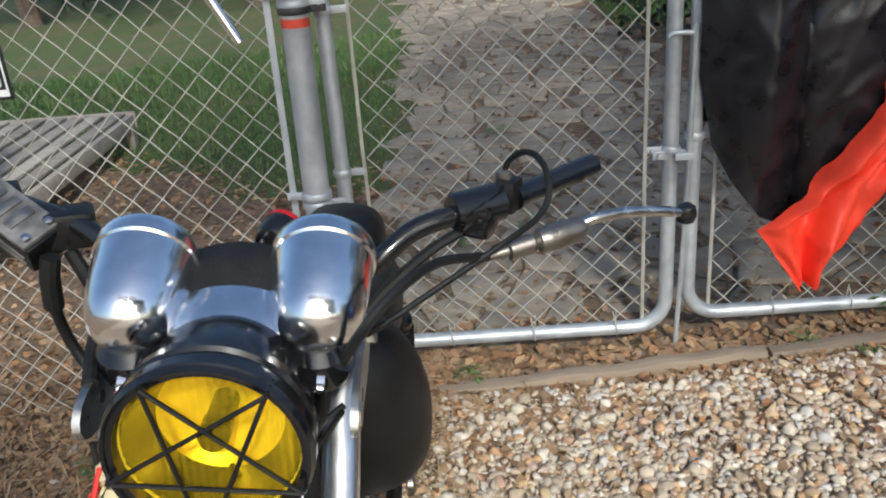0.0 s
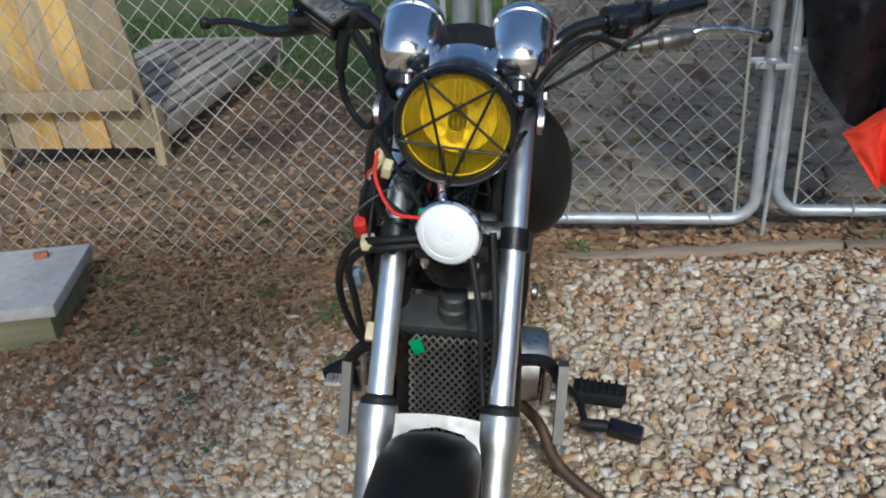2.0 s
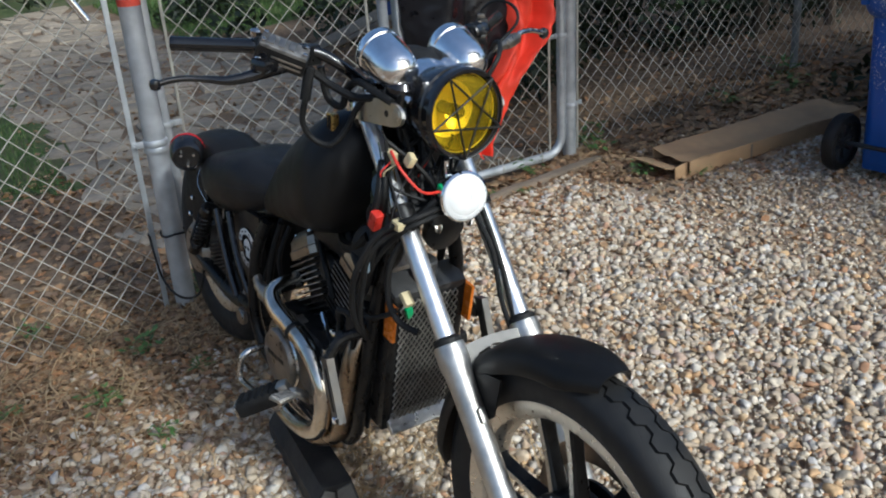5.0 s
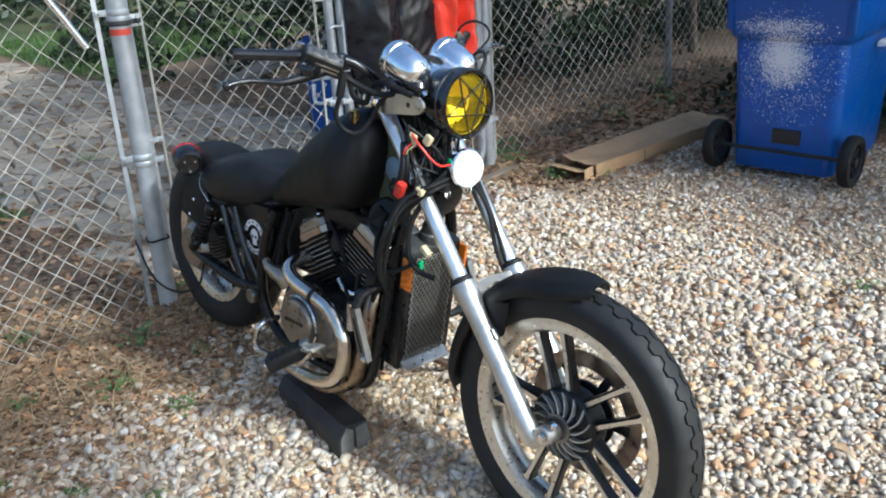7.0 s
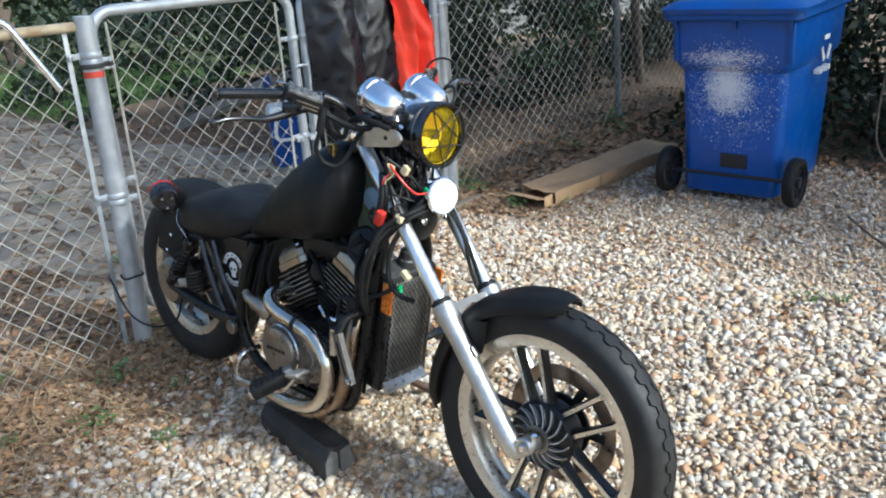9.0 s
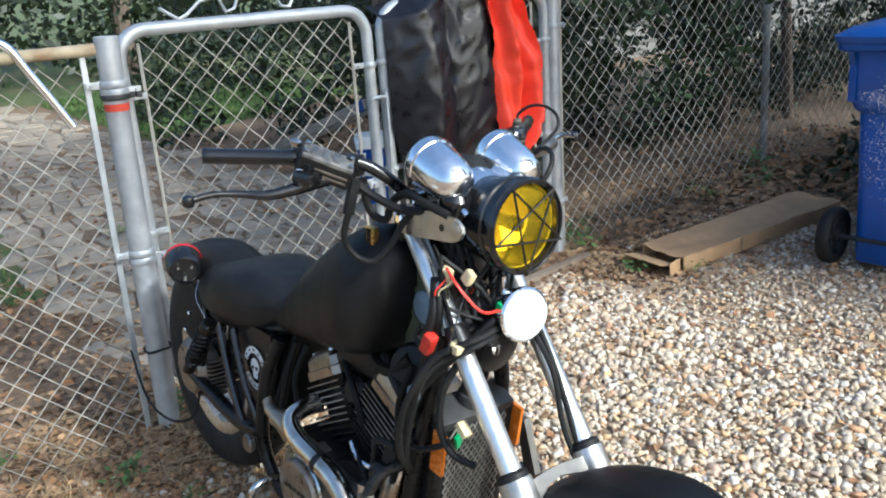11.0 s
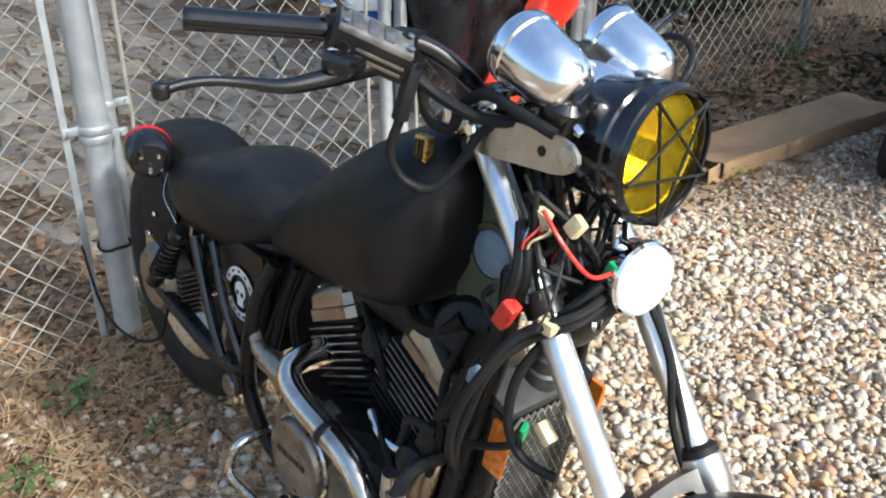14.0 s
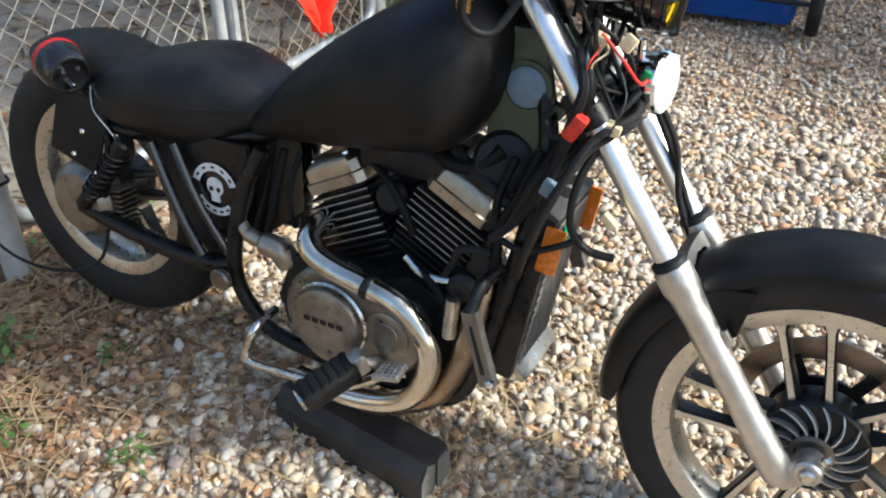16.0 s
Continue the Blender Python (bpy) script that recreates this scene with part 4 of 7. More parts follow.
def build_bin():
    gz = ground_z(2.75, -1.36)
    b = thing("wheeled_bin", "blue plastic wheeled bin splashed with white paint", "bin", Matrix.Translation((2.43, -1.36, gz)) @ pose(0, 0, 0, 0, -1.5, 4))
    # the wheel side lies at local x = 0, the body reaches towards +x
    rings = []
    for z, w, d, off in ((0.02, 0.46, 0.56, 0.05), (0.05, 0.48, 0.6, 0.03), (0.3, 0.49, 0.64, 0.028), (0.62, 0.515, 0.68, 0.02), (0.635, 0.545, 0.72, 0.005), (0.665, 0.565, 0.74, -0.008), (0.84, 0.58, 0.77, -0.015), (0.865, 0.6, 0.79, -0.02)):
        rings.append(rounded_rect(d, w, 0.05, z, off + d / 2))
    bm = add_loft(B(), rings)
    part("body", bm, bin_sprayed, b)
    bm = add_loft(B(), [rounded_rect(0.83, 0.64, 0.05, 0.862, 0.365), rounded_rect(0.845, 0.655, 0.055, 0.87, 0.365), rounded_rect(0.845, 0.655, 0.055, 0.893, 0.365)])
    part("rim", bm, bin_blue, b)
    bm = add_loft(B(), [rounded_rect(0.87, 0.67, 0.06, 0.895, 0.37), rounded_rect(0.88, 0.68, 0.06, 0.918, 0.37), rounded_rect(0.82, 0.6, 0.09, 0.945, 0.37), rounded_rect(0.68, 0.44, 0.1, 0.957, 0.37)])
    part("lid", bm, bin_blue, b, "faded blue lid with raised middle")
    for y in (-0.265, -0.02, 0.265):
        bm = add_plate(B(), [(-0.045, y, 0.865), (0.02, y, 0.865), (0.02, y, 0.75), (-0.005, y, 0.79)], (0, 1, 0), 0.022)
        part("hinge_lug", bm, bin_blue, b)
    part("handle_bar", add_tube(B(), [(-0.045, -0.26, 0.88), (-0.045, 0.26, 0.88)], 0.014, 12), bin_blue, b)
    for y, tall in ((-0.27, 0.18), (0.265, 0.18)):
        part("corner_rib", add_box(B(), (-0.0, y, 0.76), (0.03, 0.03, tall), bevel=0.006), bin_blue, b)
    part("axle_recess", add_box(B(), (0.028, -0.02, 0.19), (0.02, 0.13, 0.07), bevel=0.006), bin_dark, b, "dark moulded recess")
    part("base_skirt", add_box(B(), (0.05, 0, 0.07), (0.04, 0.44, 0.1), bevel=0.008), bin_blue, b)
    part("axle", add_tube(B(), [(0.03, -0.31, 0.115), (0.03, 0.31, 0.115)], 0.01, 10), bin_dark, b)
    for y in (-0.315, 0.315):
        w = part("wheel", add_lathe(B(), [(0.088, -0.026), (0.112, -0.024), (0.118, -0.012), (0.118, 0.012), (0.112, 0.024), (0.088, 0.026)], (0.03, y, 0.115), (0, 1, 0), 32, True), rubber, b)
        part("wheel_rim", add_lathe(B(), [(0.088, -0.02), (0.09, 0), (0.088, 0.02), (0.08, 0.018), (0.08, -0.018)], (0.03, y, 0.115), (0, 1, 0), 28, True), bin_dark, w)
        part("hub", add_lathe(B(), [(0.022, -0.024), (0.024, 0), (0.022, 0.024)], (0.03, y, 0.115), (0, 1, 0), 16), bin_dark, w)
        for k in range(10):
            a = 2 * math.pi * k / 10
            part("spoke", add_box(B(), (0.03 + 0.052 * math.cos(a), y, 0.115 + 0.052 * math.sin(a)), (0.066, 0.014, 0.009), Matrix.Rotation(-a, 3, "Y"), 0.002), bin_dark, w)
    # white symbol of bent strips on the narrow side
    for k in range(3):
        a = radians(90 + 120 * k)
        part("symbol_arrow", add_box(B(), (0.42 + 0.05 * math.cos(a), -0.297, 0.68 + 0.05 * math.sin(a)), (0.07, 0.006, 0.022), Matrix.Rotation(-a + math.pi / 2, 3, "Y"), 0), sign_white, b)
    for k in range(4):
        part("lettering_bar", add_box(B(), (0.36 + 0.04 * k, -0.284, 0.575 + 0.004 * (k % 2)), (0.03, 0.03, 0.022), None, 0), sign_white, b)
    return b


build_bin()


def build_slab():
    """A low landing: a concrete paver on a mossy timber riser, its corner towards the gravel."""
    st = thing("concrete_step", "pale grey concrete slab step on mossy timber riser", "step", Matrix.Translation((-1.394, -0.374, -0.135)) @ pose(0, 0, 0, 0, 0, 14.4))
    part("slab", add_box(B(), (-0.6, 0, 0.178), (1.2, 0.478, 0.045), bevel=0.008), concrete, st)
    part("base", add_box(B(), (-0.612, 0, 0.05), (1.17, 0.44, 0.208), bevel=0.006), mossy_timber, st, "weathered mossy timber riser")
    br = thing("brick_fragment", "small chipped piece of orange brick lying on the slab", "brick", Matrix.Translation((-1.575, -0.27, 0.076)) @ pose(0, 0, 0, 0, 0, 25))
    part("chip", add_box(B(), (0, 0, 0), (0.05, 0.03, 0.025), bevel=0.006), brick_orange, br)


build_slab()


def build_edging():
    e = thing("edging_timber", "old weathered timber edging sunk between gravel and soil", "edging", Matrix.Translation((1.05, -0.155, ground_z(1.05, -0.155) - 0.006)) @ pose(0, 0, 0, 0, -3.7, 0.4))
    for x, length, dz, turned in ((-0.37, 1.02, 0.0, 0.6), (0.52, 0.74, -0.006, -0.9)):
        bm = add_box(B(), (x, 0, dz), (length, 0.045, 0.075), turn(0, 0, turned), 0.008)
        bmesh.ops.subdivide_edges(bm, edges=[ed for ed in bm.edges if abs((ed.verts[0].co - ed.verts[1].co).x) > 0.6], cuts=26)
        for v in bm.verts:
            v.co += 0.009 * Vector((0, noise.noise(v.co * 9), noise.noise(v.co * 6 + Vector((3, 0, 0)))))
        part("board", bm, timber_old, e)


build_edging()


def build_lounge():
    c = thing("wooden_lounge", "weathered slatted wooden lounge chair with two fresh yellow boards", "lounge chair", Matrix.Translation((-2.28, 1.2, ground_z(-2.28, 1.2))))
    fan = [(-0.42, -0.36, pine_old), (-0.28, -0.24, pine_old), (-0.14, -0.13, pine_fresh), (0.0, -0.02, pine_old), (0.14, 0.11, pine_fresh), (0.285, 0.23, pine_old), (0.42, 0.35, pine_old)]
    for k, (a, top, mat) in enumerate(fan):
        rot = turn(7, math.degrees(math.atan2(top - a, 1.3)), 0)
        part("back_slat", add_box(B(), ((a + top) / 2, -0.08 + 0.006 * (k % 2), 0.78), (0.134, 0.022, 1.32), rot, 0.004), mat, c, "fresh yellow board" if mat == pine_fresh else "")
    bb = part("back_brace", add_box(B(), (-0.02, -0.115, 0.41), (0.94, 0.036, 0.105), turn(0, -0.6, 0), 0.004), pine_old, c)
    for x in (-0.3, 0.02, 0.3):
        part("nail", add_lathe(B(), [(0.006, 0), (0.005, 0.003), (0.001, 0.004)], (x, -0.133, 0.425), (0, -1, 0), 10), galvanised, bb)
    part("top_brace", add_box(B(), (-0.1, -0.12, 1.26), (0.75, 0.035, 0.09), turn(0, 8, 0), 0.004), pine_old, c)
    for x in (-0.46, 0.47):
        part("leg", add_box(B(), (x, 0.03, 0.17), (0.05, 0.09, 0.36), turn(0, 0, 0), 0.004), pine_old, c)
        part("side_rail", add_box(B(), (x, 1.05, 0.2), (0.04, 2.05, 0.09), bevel=0.004), pine_grey, c)
        part("leg", add_box(B(), (x, 2.02, 0.1), (0.05, 0.07, 0.22), bevel=0.004), pine_grey, c)
    for k in range(7):
        part("seat_slat", add_box(B(), (-0.39 + 0.13 * k, 1.08, 0.25), (0.088, 2.02, 0.02), turn(0, 0, 0.3 * (k % 3 - 1)), 0.003), pine_grey, c)
    part("end_board", add_box(B(), (0.0, 2.08, 0.21), (1.0, 0.022, 0.11), bevel=0.003), pine_grey, c)


build_lounge()


def build_cooler():
    c = thing("cooler", "blue picnic cooler with white lid and handle", "cooler", Matrix.Translation((1.9, 1.5, ground_z(1.9, 1.5) + 0.01)) @ pose(0, 0, 0, 0, 0, -30))
    part("body", add_loft(B(), [rounded_rect(0.2, 0.2, 0.03, 0.0), rounded_rect(0.225, 0.22, 0.03, 0.33)]), bin_blue, c)
    part("lid", add_loft(B(), [rounded_rect(0.235, 0.23, 0.03, 0.332), rounded_rect(0.24, 0.235, 0.03, 0.37), rounded_rect(0.21, 0.2, 0.04, 0.4)]), sign_white, c, "white plastic lid")
    part("handle", add_tube(B(), catmull([(-0.075, -0.11, 0.31), (-0.08, -0.125, 0.2), (0.0, -0.13, 0.185), (0.08, -0.125, 0.2), (0.075, -0.11, 0.31)], 5), 0.012, 8), sign_white, c, "white swing handle")


build_cooler()


def build_ladder():
    lad = thing("ladder", "old grey wooden ladder propped up behind the gate", "ladder")
    a, b = Vector((2.2, 3.35, ground_z(2.2, 3.35) + 0.03)), Vector((2.22, 1.98, 0.63))
    d = (b - a).normalized()
    side = Vector((0, 0, 1)).cross(d).normalized() * 0.075
    for s in (-1, 1):
        rot = d.to_track_quat("X", "Z").to_matrix()
        part("rail", add_box(B(), (a + b) / 2 + side * s, ((b - a).length + 0.1, 0.03, 0.07), rot, 0.004), pine_grey, lad)
    for k in range(5):
        p = a + d * (0.15 + 0.3 * k)
        part("rung", add_tube(B(), [p - side, p + side], 0.015, 10), pine_grey, lad)
    part("end_wrap", add_box(B(), b - side - d * 0.03, (0.1, 0.036, 0.076), rot, 0.005), bin_blue, lad, "blue wrapping on the raised end")
    part("prop", add_box(B(), Vector((b.x, b.y - 0.1, (b.z + ground_z(b.x, b.y)) / 2)), (0.04, 0.03, b.z - ground_z(b.x, b.y)), turn(-8, 0, 0), 0.003), pine_grey, lad)


build_ladder()


# ---- planting and background ----
def weed(x, y, size, seed, tall=False):
    rng = random.Random(seed)
    w = thing("weed", "small green weed growing through the ground", "weed", Matrix.Translation((x, y, ground_z(x, y))), group="weeds by the fence")
    bm = B()
    for k in range(26):
        a = rng.uniform(0, 6.283)
        rad, h = size * rng.uniform(0.05, 1.0), size * rng.uniform(0.15, 0.8 if not tall else 1.6)
        c = Vector((rad * math.cos(a), rad * math.sin(a), h))
        s = size * rng.uniform(0.2, 0.42)
        u = Vector((math.cos(a), math.sin(a), rng.uniform(-0.5, 0.4))).normalized()
        v = u.cross(Vector((0, 0, 1))).normalized()
        vs = [bm.verts.new(c + q) for q in (-u * s * 0.5, v * s * 0.28 + u * s * 0.05, u * s * 0.55, -v * s * 0.28 + u * s * 0.05)]
        bm.faces.new(vs)
    tagged(part("leaf_tuft", bm, weed_leaf, w), kind="stuff")
    bm = B()
    for k in range(6):
        a = rng.uniform(0, 6.283)
        add_tube(bm, [(0, 0, -0.01), (0.3 * size * math.cos(a), 0.3 * size * math.sin(a), 0.3 * size), (0.7 * size * math.cos(a), 0.7 * size * math.sin(a), 0.5 * size)], 0.0015, 4)
    tagged(part("stem_tuft", bm, weed_leaf, w), kind="stuff")


WEEDS = [(-0.45, -0.5, 0.08), (-0.25, -0.3, 0.09), (-0.7, -0.35, 0.06), (-0.15, -0.55, 0.05), (-0.9, -0.75, 0.05), (-0.35, -0.8, 0.06), (0.35, -0.12, 0.06), (0.03, -0.03, 0.08), (1.32, -0.12, 0.05),
         (1.45, -0.2, 0.04), (1.62, -0.05, 0.09), (2.0, -0.05, 0.12), (2.1, 0.1, 0.12), (1.92, -0.45, 0.08), (2.08, -0.62, 0.06), (1.6, -2.1, 0.06), (1.66, -2.2, 0.05), (2.9, -0.1, 0.1), (3.3, -0.2, 0.12), (3.5, 0.0, 0.14), (0.35, 0.9, 0.08), (0.62, 1.0, 0.07), (0.6, 2.4, 0.09),
         (-1.1, -0.55, 0.05), (-0.75, -0.95, 0.05), (-1.35, -0.2, 0.07), (-0.6, -1.15, 0.04), (-0.55, 0.15, 0.07), (-0.95, 0.3, 0.07), (1.1, 0.35, 0.05)]
for k, (x, y, s) in enumerate(WEEDS):
    weed(x, y, s, 100 + k)


def foliage(name, label, count, place, size, seed, category="shrub", mat=None):
    """A shrub or crown of many separate small leaves."""
    rng = np.random.default_rng(seed)
    c = np.array([place(rng) for _ in range(count)])
    k = len(c)
    u = rng.normal(size=(k, 3))
    u /= np.linalg.norm(u, axis=1)[:, None]
    v = np.cross(u, rng.normal(size=(k, 3)))
    v /= np.linalg.norm(v, axis=1)[:, None]
    s = rng.uniform(*size, k)[:, None]
    pts = np.stack([c - u * s * 0.5, c + v * s * 0.24, c + u * s * 0.5, c - v * s * 0.24], 1).reshape(-1, 3)
    me = bpy.data.meshes.new(name)
    me.vertices.add(len(pts))
    me.vertices.foreach_set("co", pts.astype(np.float32).ravel())
    me.loops.add(4 * k)
    me.loops.foreach_set("vertex_index", np.arange(4 * k, dtype=np.int32))
    me.polygons.add(k)
    me.polygons.foreach_set("loop_start", np.arange(0, 4 * k, 4, dtype=np.int32))
    me.polygons.foreach_set("loop_total", np.full(k, 4, dtype=np.int32))
    me.update(calc_edges=True)
    me.materials.append(mat or shaded_leaf)
    ob = tagged(new(name, me), label, category, kind="stuff")
    return ob


def clumps(centres, radius):
    def place(r):
        c = centres[r.integers(len(centres))]
        d = r.normal(size=3)
        d /= np.linalg.norm(d)
        return np.array(c) + d * radius * (0.35 + 0.65 * r.random() ** 0.5) * np.array((1, 1, 0.8))
    return place


rng0 = np.random.default_rng(77)
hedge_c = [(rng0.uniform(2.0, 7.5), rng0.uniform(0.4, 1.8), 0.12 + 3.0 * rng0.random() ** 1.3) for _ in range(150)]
foliage("hedge", "dense green shrubs behind the fence, darkened as if in shade", 44000, clumps(hedge_c, 0.32), (0.04, 0.09), 41)
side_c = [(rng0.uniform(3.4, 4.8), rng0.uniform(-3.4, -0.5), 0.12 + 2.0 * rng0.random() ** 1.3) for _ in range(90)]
foliage("hedge", "overhanging shrubs beside the gravel, darkened as if in shade", 20000, clumps(side_c, 0.33), (0.04, 0.09), 42)
vine_c = [(rng0.uniform(2.2, 3.6), rng0.uniform(-0.02, 0.1), rng0.uniform(0.7, 1.5)) for _ in range(26)]
foliage("vine", "leafy vine climbing the chain-link fence", 700, clumps(vine_c, 0.16), (0.04, 0.08), 43, mat=vine_leaf)
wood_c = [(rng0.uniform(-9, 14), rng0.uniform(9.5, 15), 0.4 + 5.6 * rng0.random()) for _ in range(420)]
foliage("woodland", "leafy trees closing the back of the yard, darkened as if in shade", 52000, clumps(wood_c, 0.8), (0.1, 0.26), 44, "trees")
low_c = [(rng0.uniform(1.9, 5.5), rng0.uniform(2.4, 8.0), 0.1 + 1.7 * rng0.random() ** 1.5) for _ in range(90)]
foliage("hedge", "undergrowth beside the flagstone path, darkened as if in shade", 16000, clumps(low_c, 0.34), (0.05, 0.12), 45)


def trunk(x, y, r, h, seed):
    rng = random.Random(seed)
    t = thing("tree", "slender brown tree trunk among the shrubs", "tree", group="trunks at the back")
    pts = [(x + 0.05 * rng.uniform(-1, 1) * k, y + 0.05 * rng.uniform(-1, 1) * k, ground_z(x, y) - 0.05 + h * k / 6) for k in range(7)]
    part("trunk", add_tube(B(), catmull(pts, 3), [r * (1 - 0.5 * k / 18) for k in range(19)], 10), bark, t)
    for k in range(3):
        p = Vector(pts[3 + k])
        q = p + Vector((rng.uniform(-0.8, 0.8), rng.uniform(-0.5, 0.5), rng.uniform(0.5, 0.9)))
        part("limb", add_tube(B(), [p, (p + q) / 2 + Vector((0, 0, 0.05)), q], [r * 0.4, r * 0.3, r * 0.15], 7), bark, t)


for k, (x, y, r) in enumerate([(-6, 11, 0.16), (-2.4, 10.4, 0.12), (0.8, 11.5, 0.18), (3.4, 10.2, 0.13), (6.5, 10.8, 0.2), (4.25, 0.75, 0.05), (4.7, 0.5, 0.04), (10, 11, 0.2)]):
    trunk(x, y, r, 5.5 if r > 0.1 else 3.0, 300 + k)


def build_unseen_shade_tree():
    """Unseen tree added behind the viewer; its thin crown dapples path, lawn and hedge."""
    t = thing("tree", "unseen leafy tree added behind the viewer to cast shade", "tree")
    base = Vector((4.6, -7.2, -0.25))
    part("trunk", add_tube(B(), catmull([base, base + Vector((0.1, 0.05, 2.0)), base + Vector((0.3, 0.3, 4.2)), base + Vector((0.6, 0.6, 6.2)), base + Vector((0.9, 0.8, 9.0))], 4), [0.19 - 0.008 * k for k in range(17)], 12), bark, t)
    for a, b in (((0.1, 0.05, 2.2), (-0.6, 0.9, 3.6)), ((0.2, 0.2, 3.2), (2.6, 1.0, 4.8)), ((0.3, 0.3, 4.3), (3.8, 1.0, 6.4)), ((0.5, 0.5, 5.4), (2.2, 1.1, 8.8)), ((0.3, 0.3, 4.2), (-4.2, 0.9, 7.0))):
        p, q = base + Vector(a), base + Vector(b)
        part("limb", add_tube(B(), catmull([p, p.lerp(q, 0.5) + Vector((0, 0, 0.25)), q], 4), [0.07 - 0.006 * k for k in range(9)], 8), bark, t)
    r = np.random.default_rng(91)
    cs = []
    # Leaf clumps set sunward of each ground patch that should be dimmed.
    for n, x0, x1, y0, y1 in ((90, -0.1, 2.0, 0.6, 6.0), (70, 2.9, 6.0, -2.8, 0.3), (26, 2.2, 3.3, -2.0, -0.3), (150, 1.8, 6.0, 0.7, 4.2), (36, -1.4, -0.2, 1.2, 5.0), (44, -4.6, -1.4, 3.4, 6.0), (24, -1.6, -0.6, -1.3, -0.15)):
        for _ in range(n):
            ground = Vector((r.uniform(x0, x1), r.uniform(y0, y1), 0))
            cs.append(ground + SUN_FROM * ((6.0 + r.uniform(-0.4, 0.4) + ground.y) / -SUN_FROM.y))
    crown = foliage("crown", "", 36000, clumps(cs, 0.42), (0.07, 0.16), 92)
    crown.parent = t


build_unseen_shade_tree()


def build_house():
    h = thing("house_wall", "pale horizontal siding of a neighbouring house", "house")
    part("wall", add_box(B(), (10.5, 4.2, 1.8), (9.0, 0.2, 3.4), bevel=0), siding, h)
    for k in range(16):
        part("siding_board", add_box(B(), (10.5, 4.085, 0.35 + 0.2 * k), (9.0, 0.03, 0.19), turn(4, 0, 0), 0.003), siding, h)


build_house()


def twig(pts, r, seed):
    t = thing("twig", "thin bare twig by the shrubs", "twig")
    part("stem", add_tube(B(), catmull(pts, 4), r, 6), bark, t)


gz = ground_z
twig([(2.95, -2.0, gz(2.95, -2.0) + 0.02), (3.05, -1.85, 0.35), (3.15, -1.8, 0.5), (3.4, -1.75, 0.75)], 0.006, 1)
twig([(1.95, -2.55, gz(1.95, -2.55) + 0.035), (2.15, -2.2, gz(2.15, -2.2) + 0.035), (2.4, -1.95, gz(2.4, -1.95) + 0.04)], 0.005, 2)


# ---- motorcycle ----
# Local axes: x ahead, y to the rider's left, z up; P() takes ahead, right, up.
def P(p, s, z):
    return Vector((p, -s, z))


def bike_pose(yaw=1.6, lean=5.0, x=0.022, y=-0.47):
    f = Vector((math.sin(radians(yaw)), -math.cos(radians(yaw)), 0))
    r0 = f.cross(Vector((0, 0, 1)))
    u = Vector((0, 0, 1)) * math.cos(radians(lean)) - r0 * math.sin(radians(lean))
    left = u.cross(f)
    m = Matrix.Identity(4)
    for i, v in enumerate((f, left, u)):
        m[0][i], m[1][i], m[2][i] = v
    m.translation = (x, y, x * 0.065)
    return m


def tube(name, pts, r, mat, parent, label="", n=10, smooth=5):
    pts = [P(*q) for q in pts]
    return part(name, add_tube(B(), catmull(pts, smooth) if smooth and len(pts) > 2 else pts, r, n), mat, parent, label)


def bolt(parent, p, s, z, axis=(0, 1, 0), r=0.007, mat=None, h=0.008):
    a = Vector((axis[0], -axis[1], axis[2]))
    return part("bolt", add_lathe(B(), [(r, -0.002), (r, h * 0.7), (r * 0.7, h)], P(p, s, z), a, 6), mat or chrome, parent)


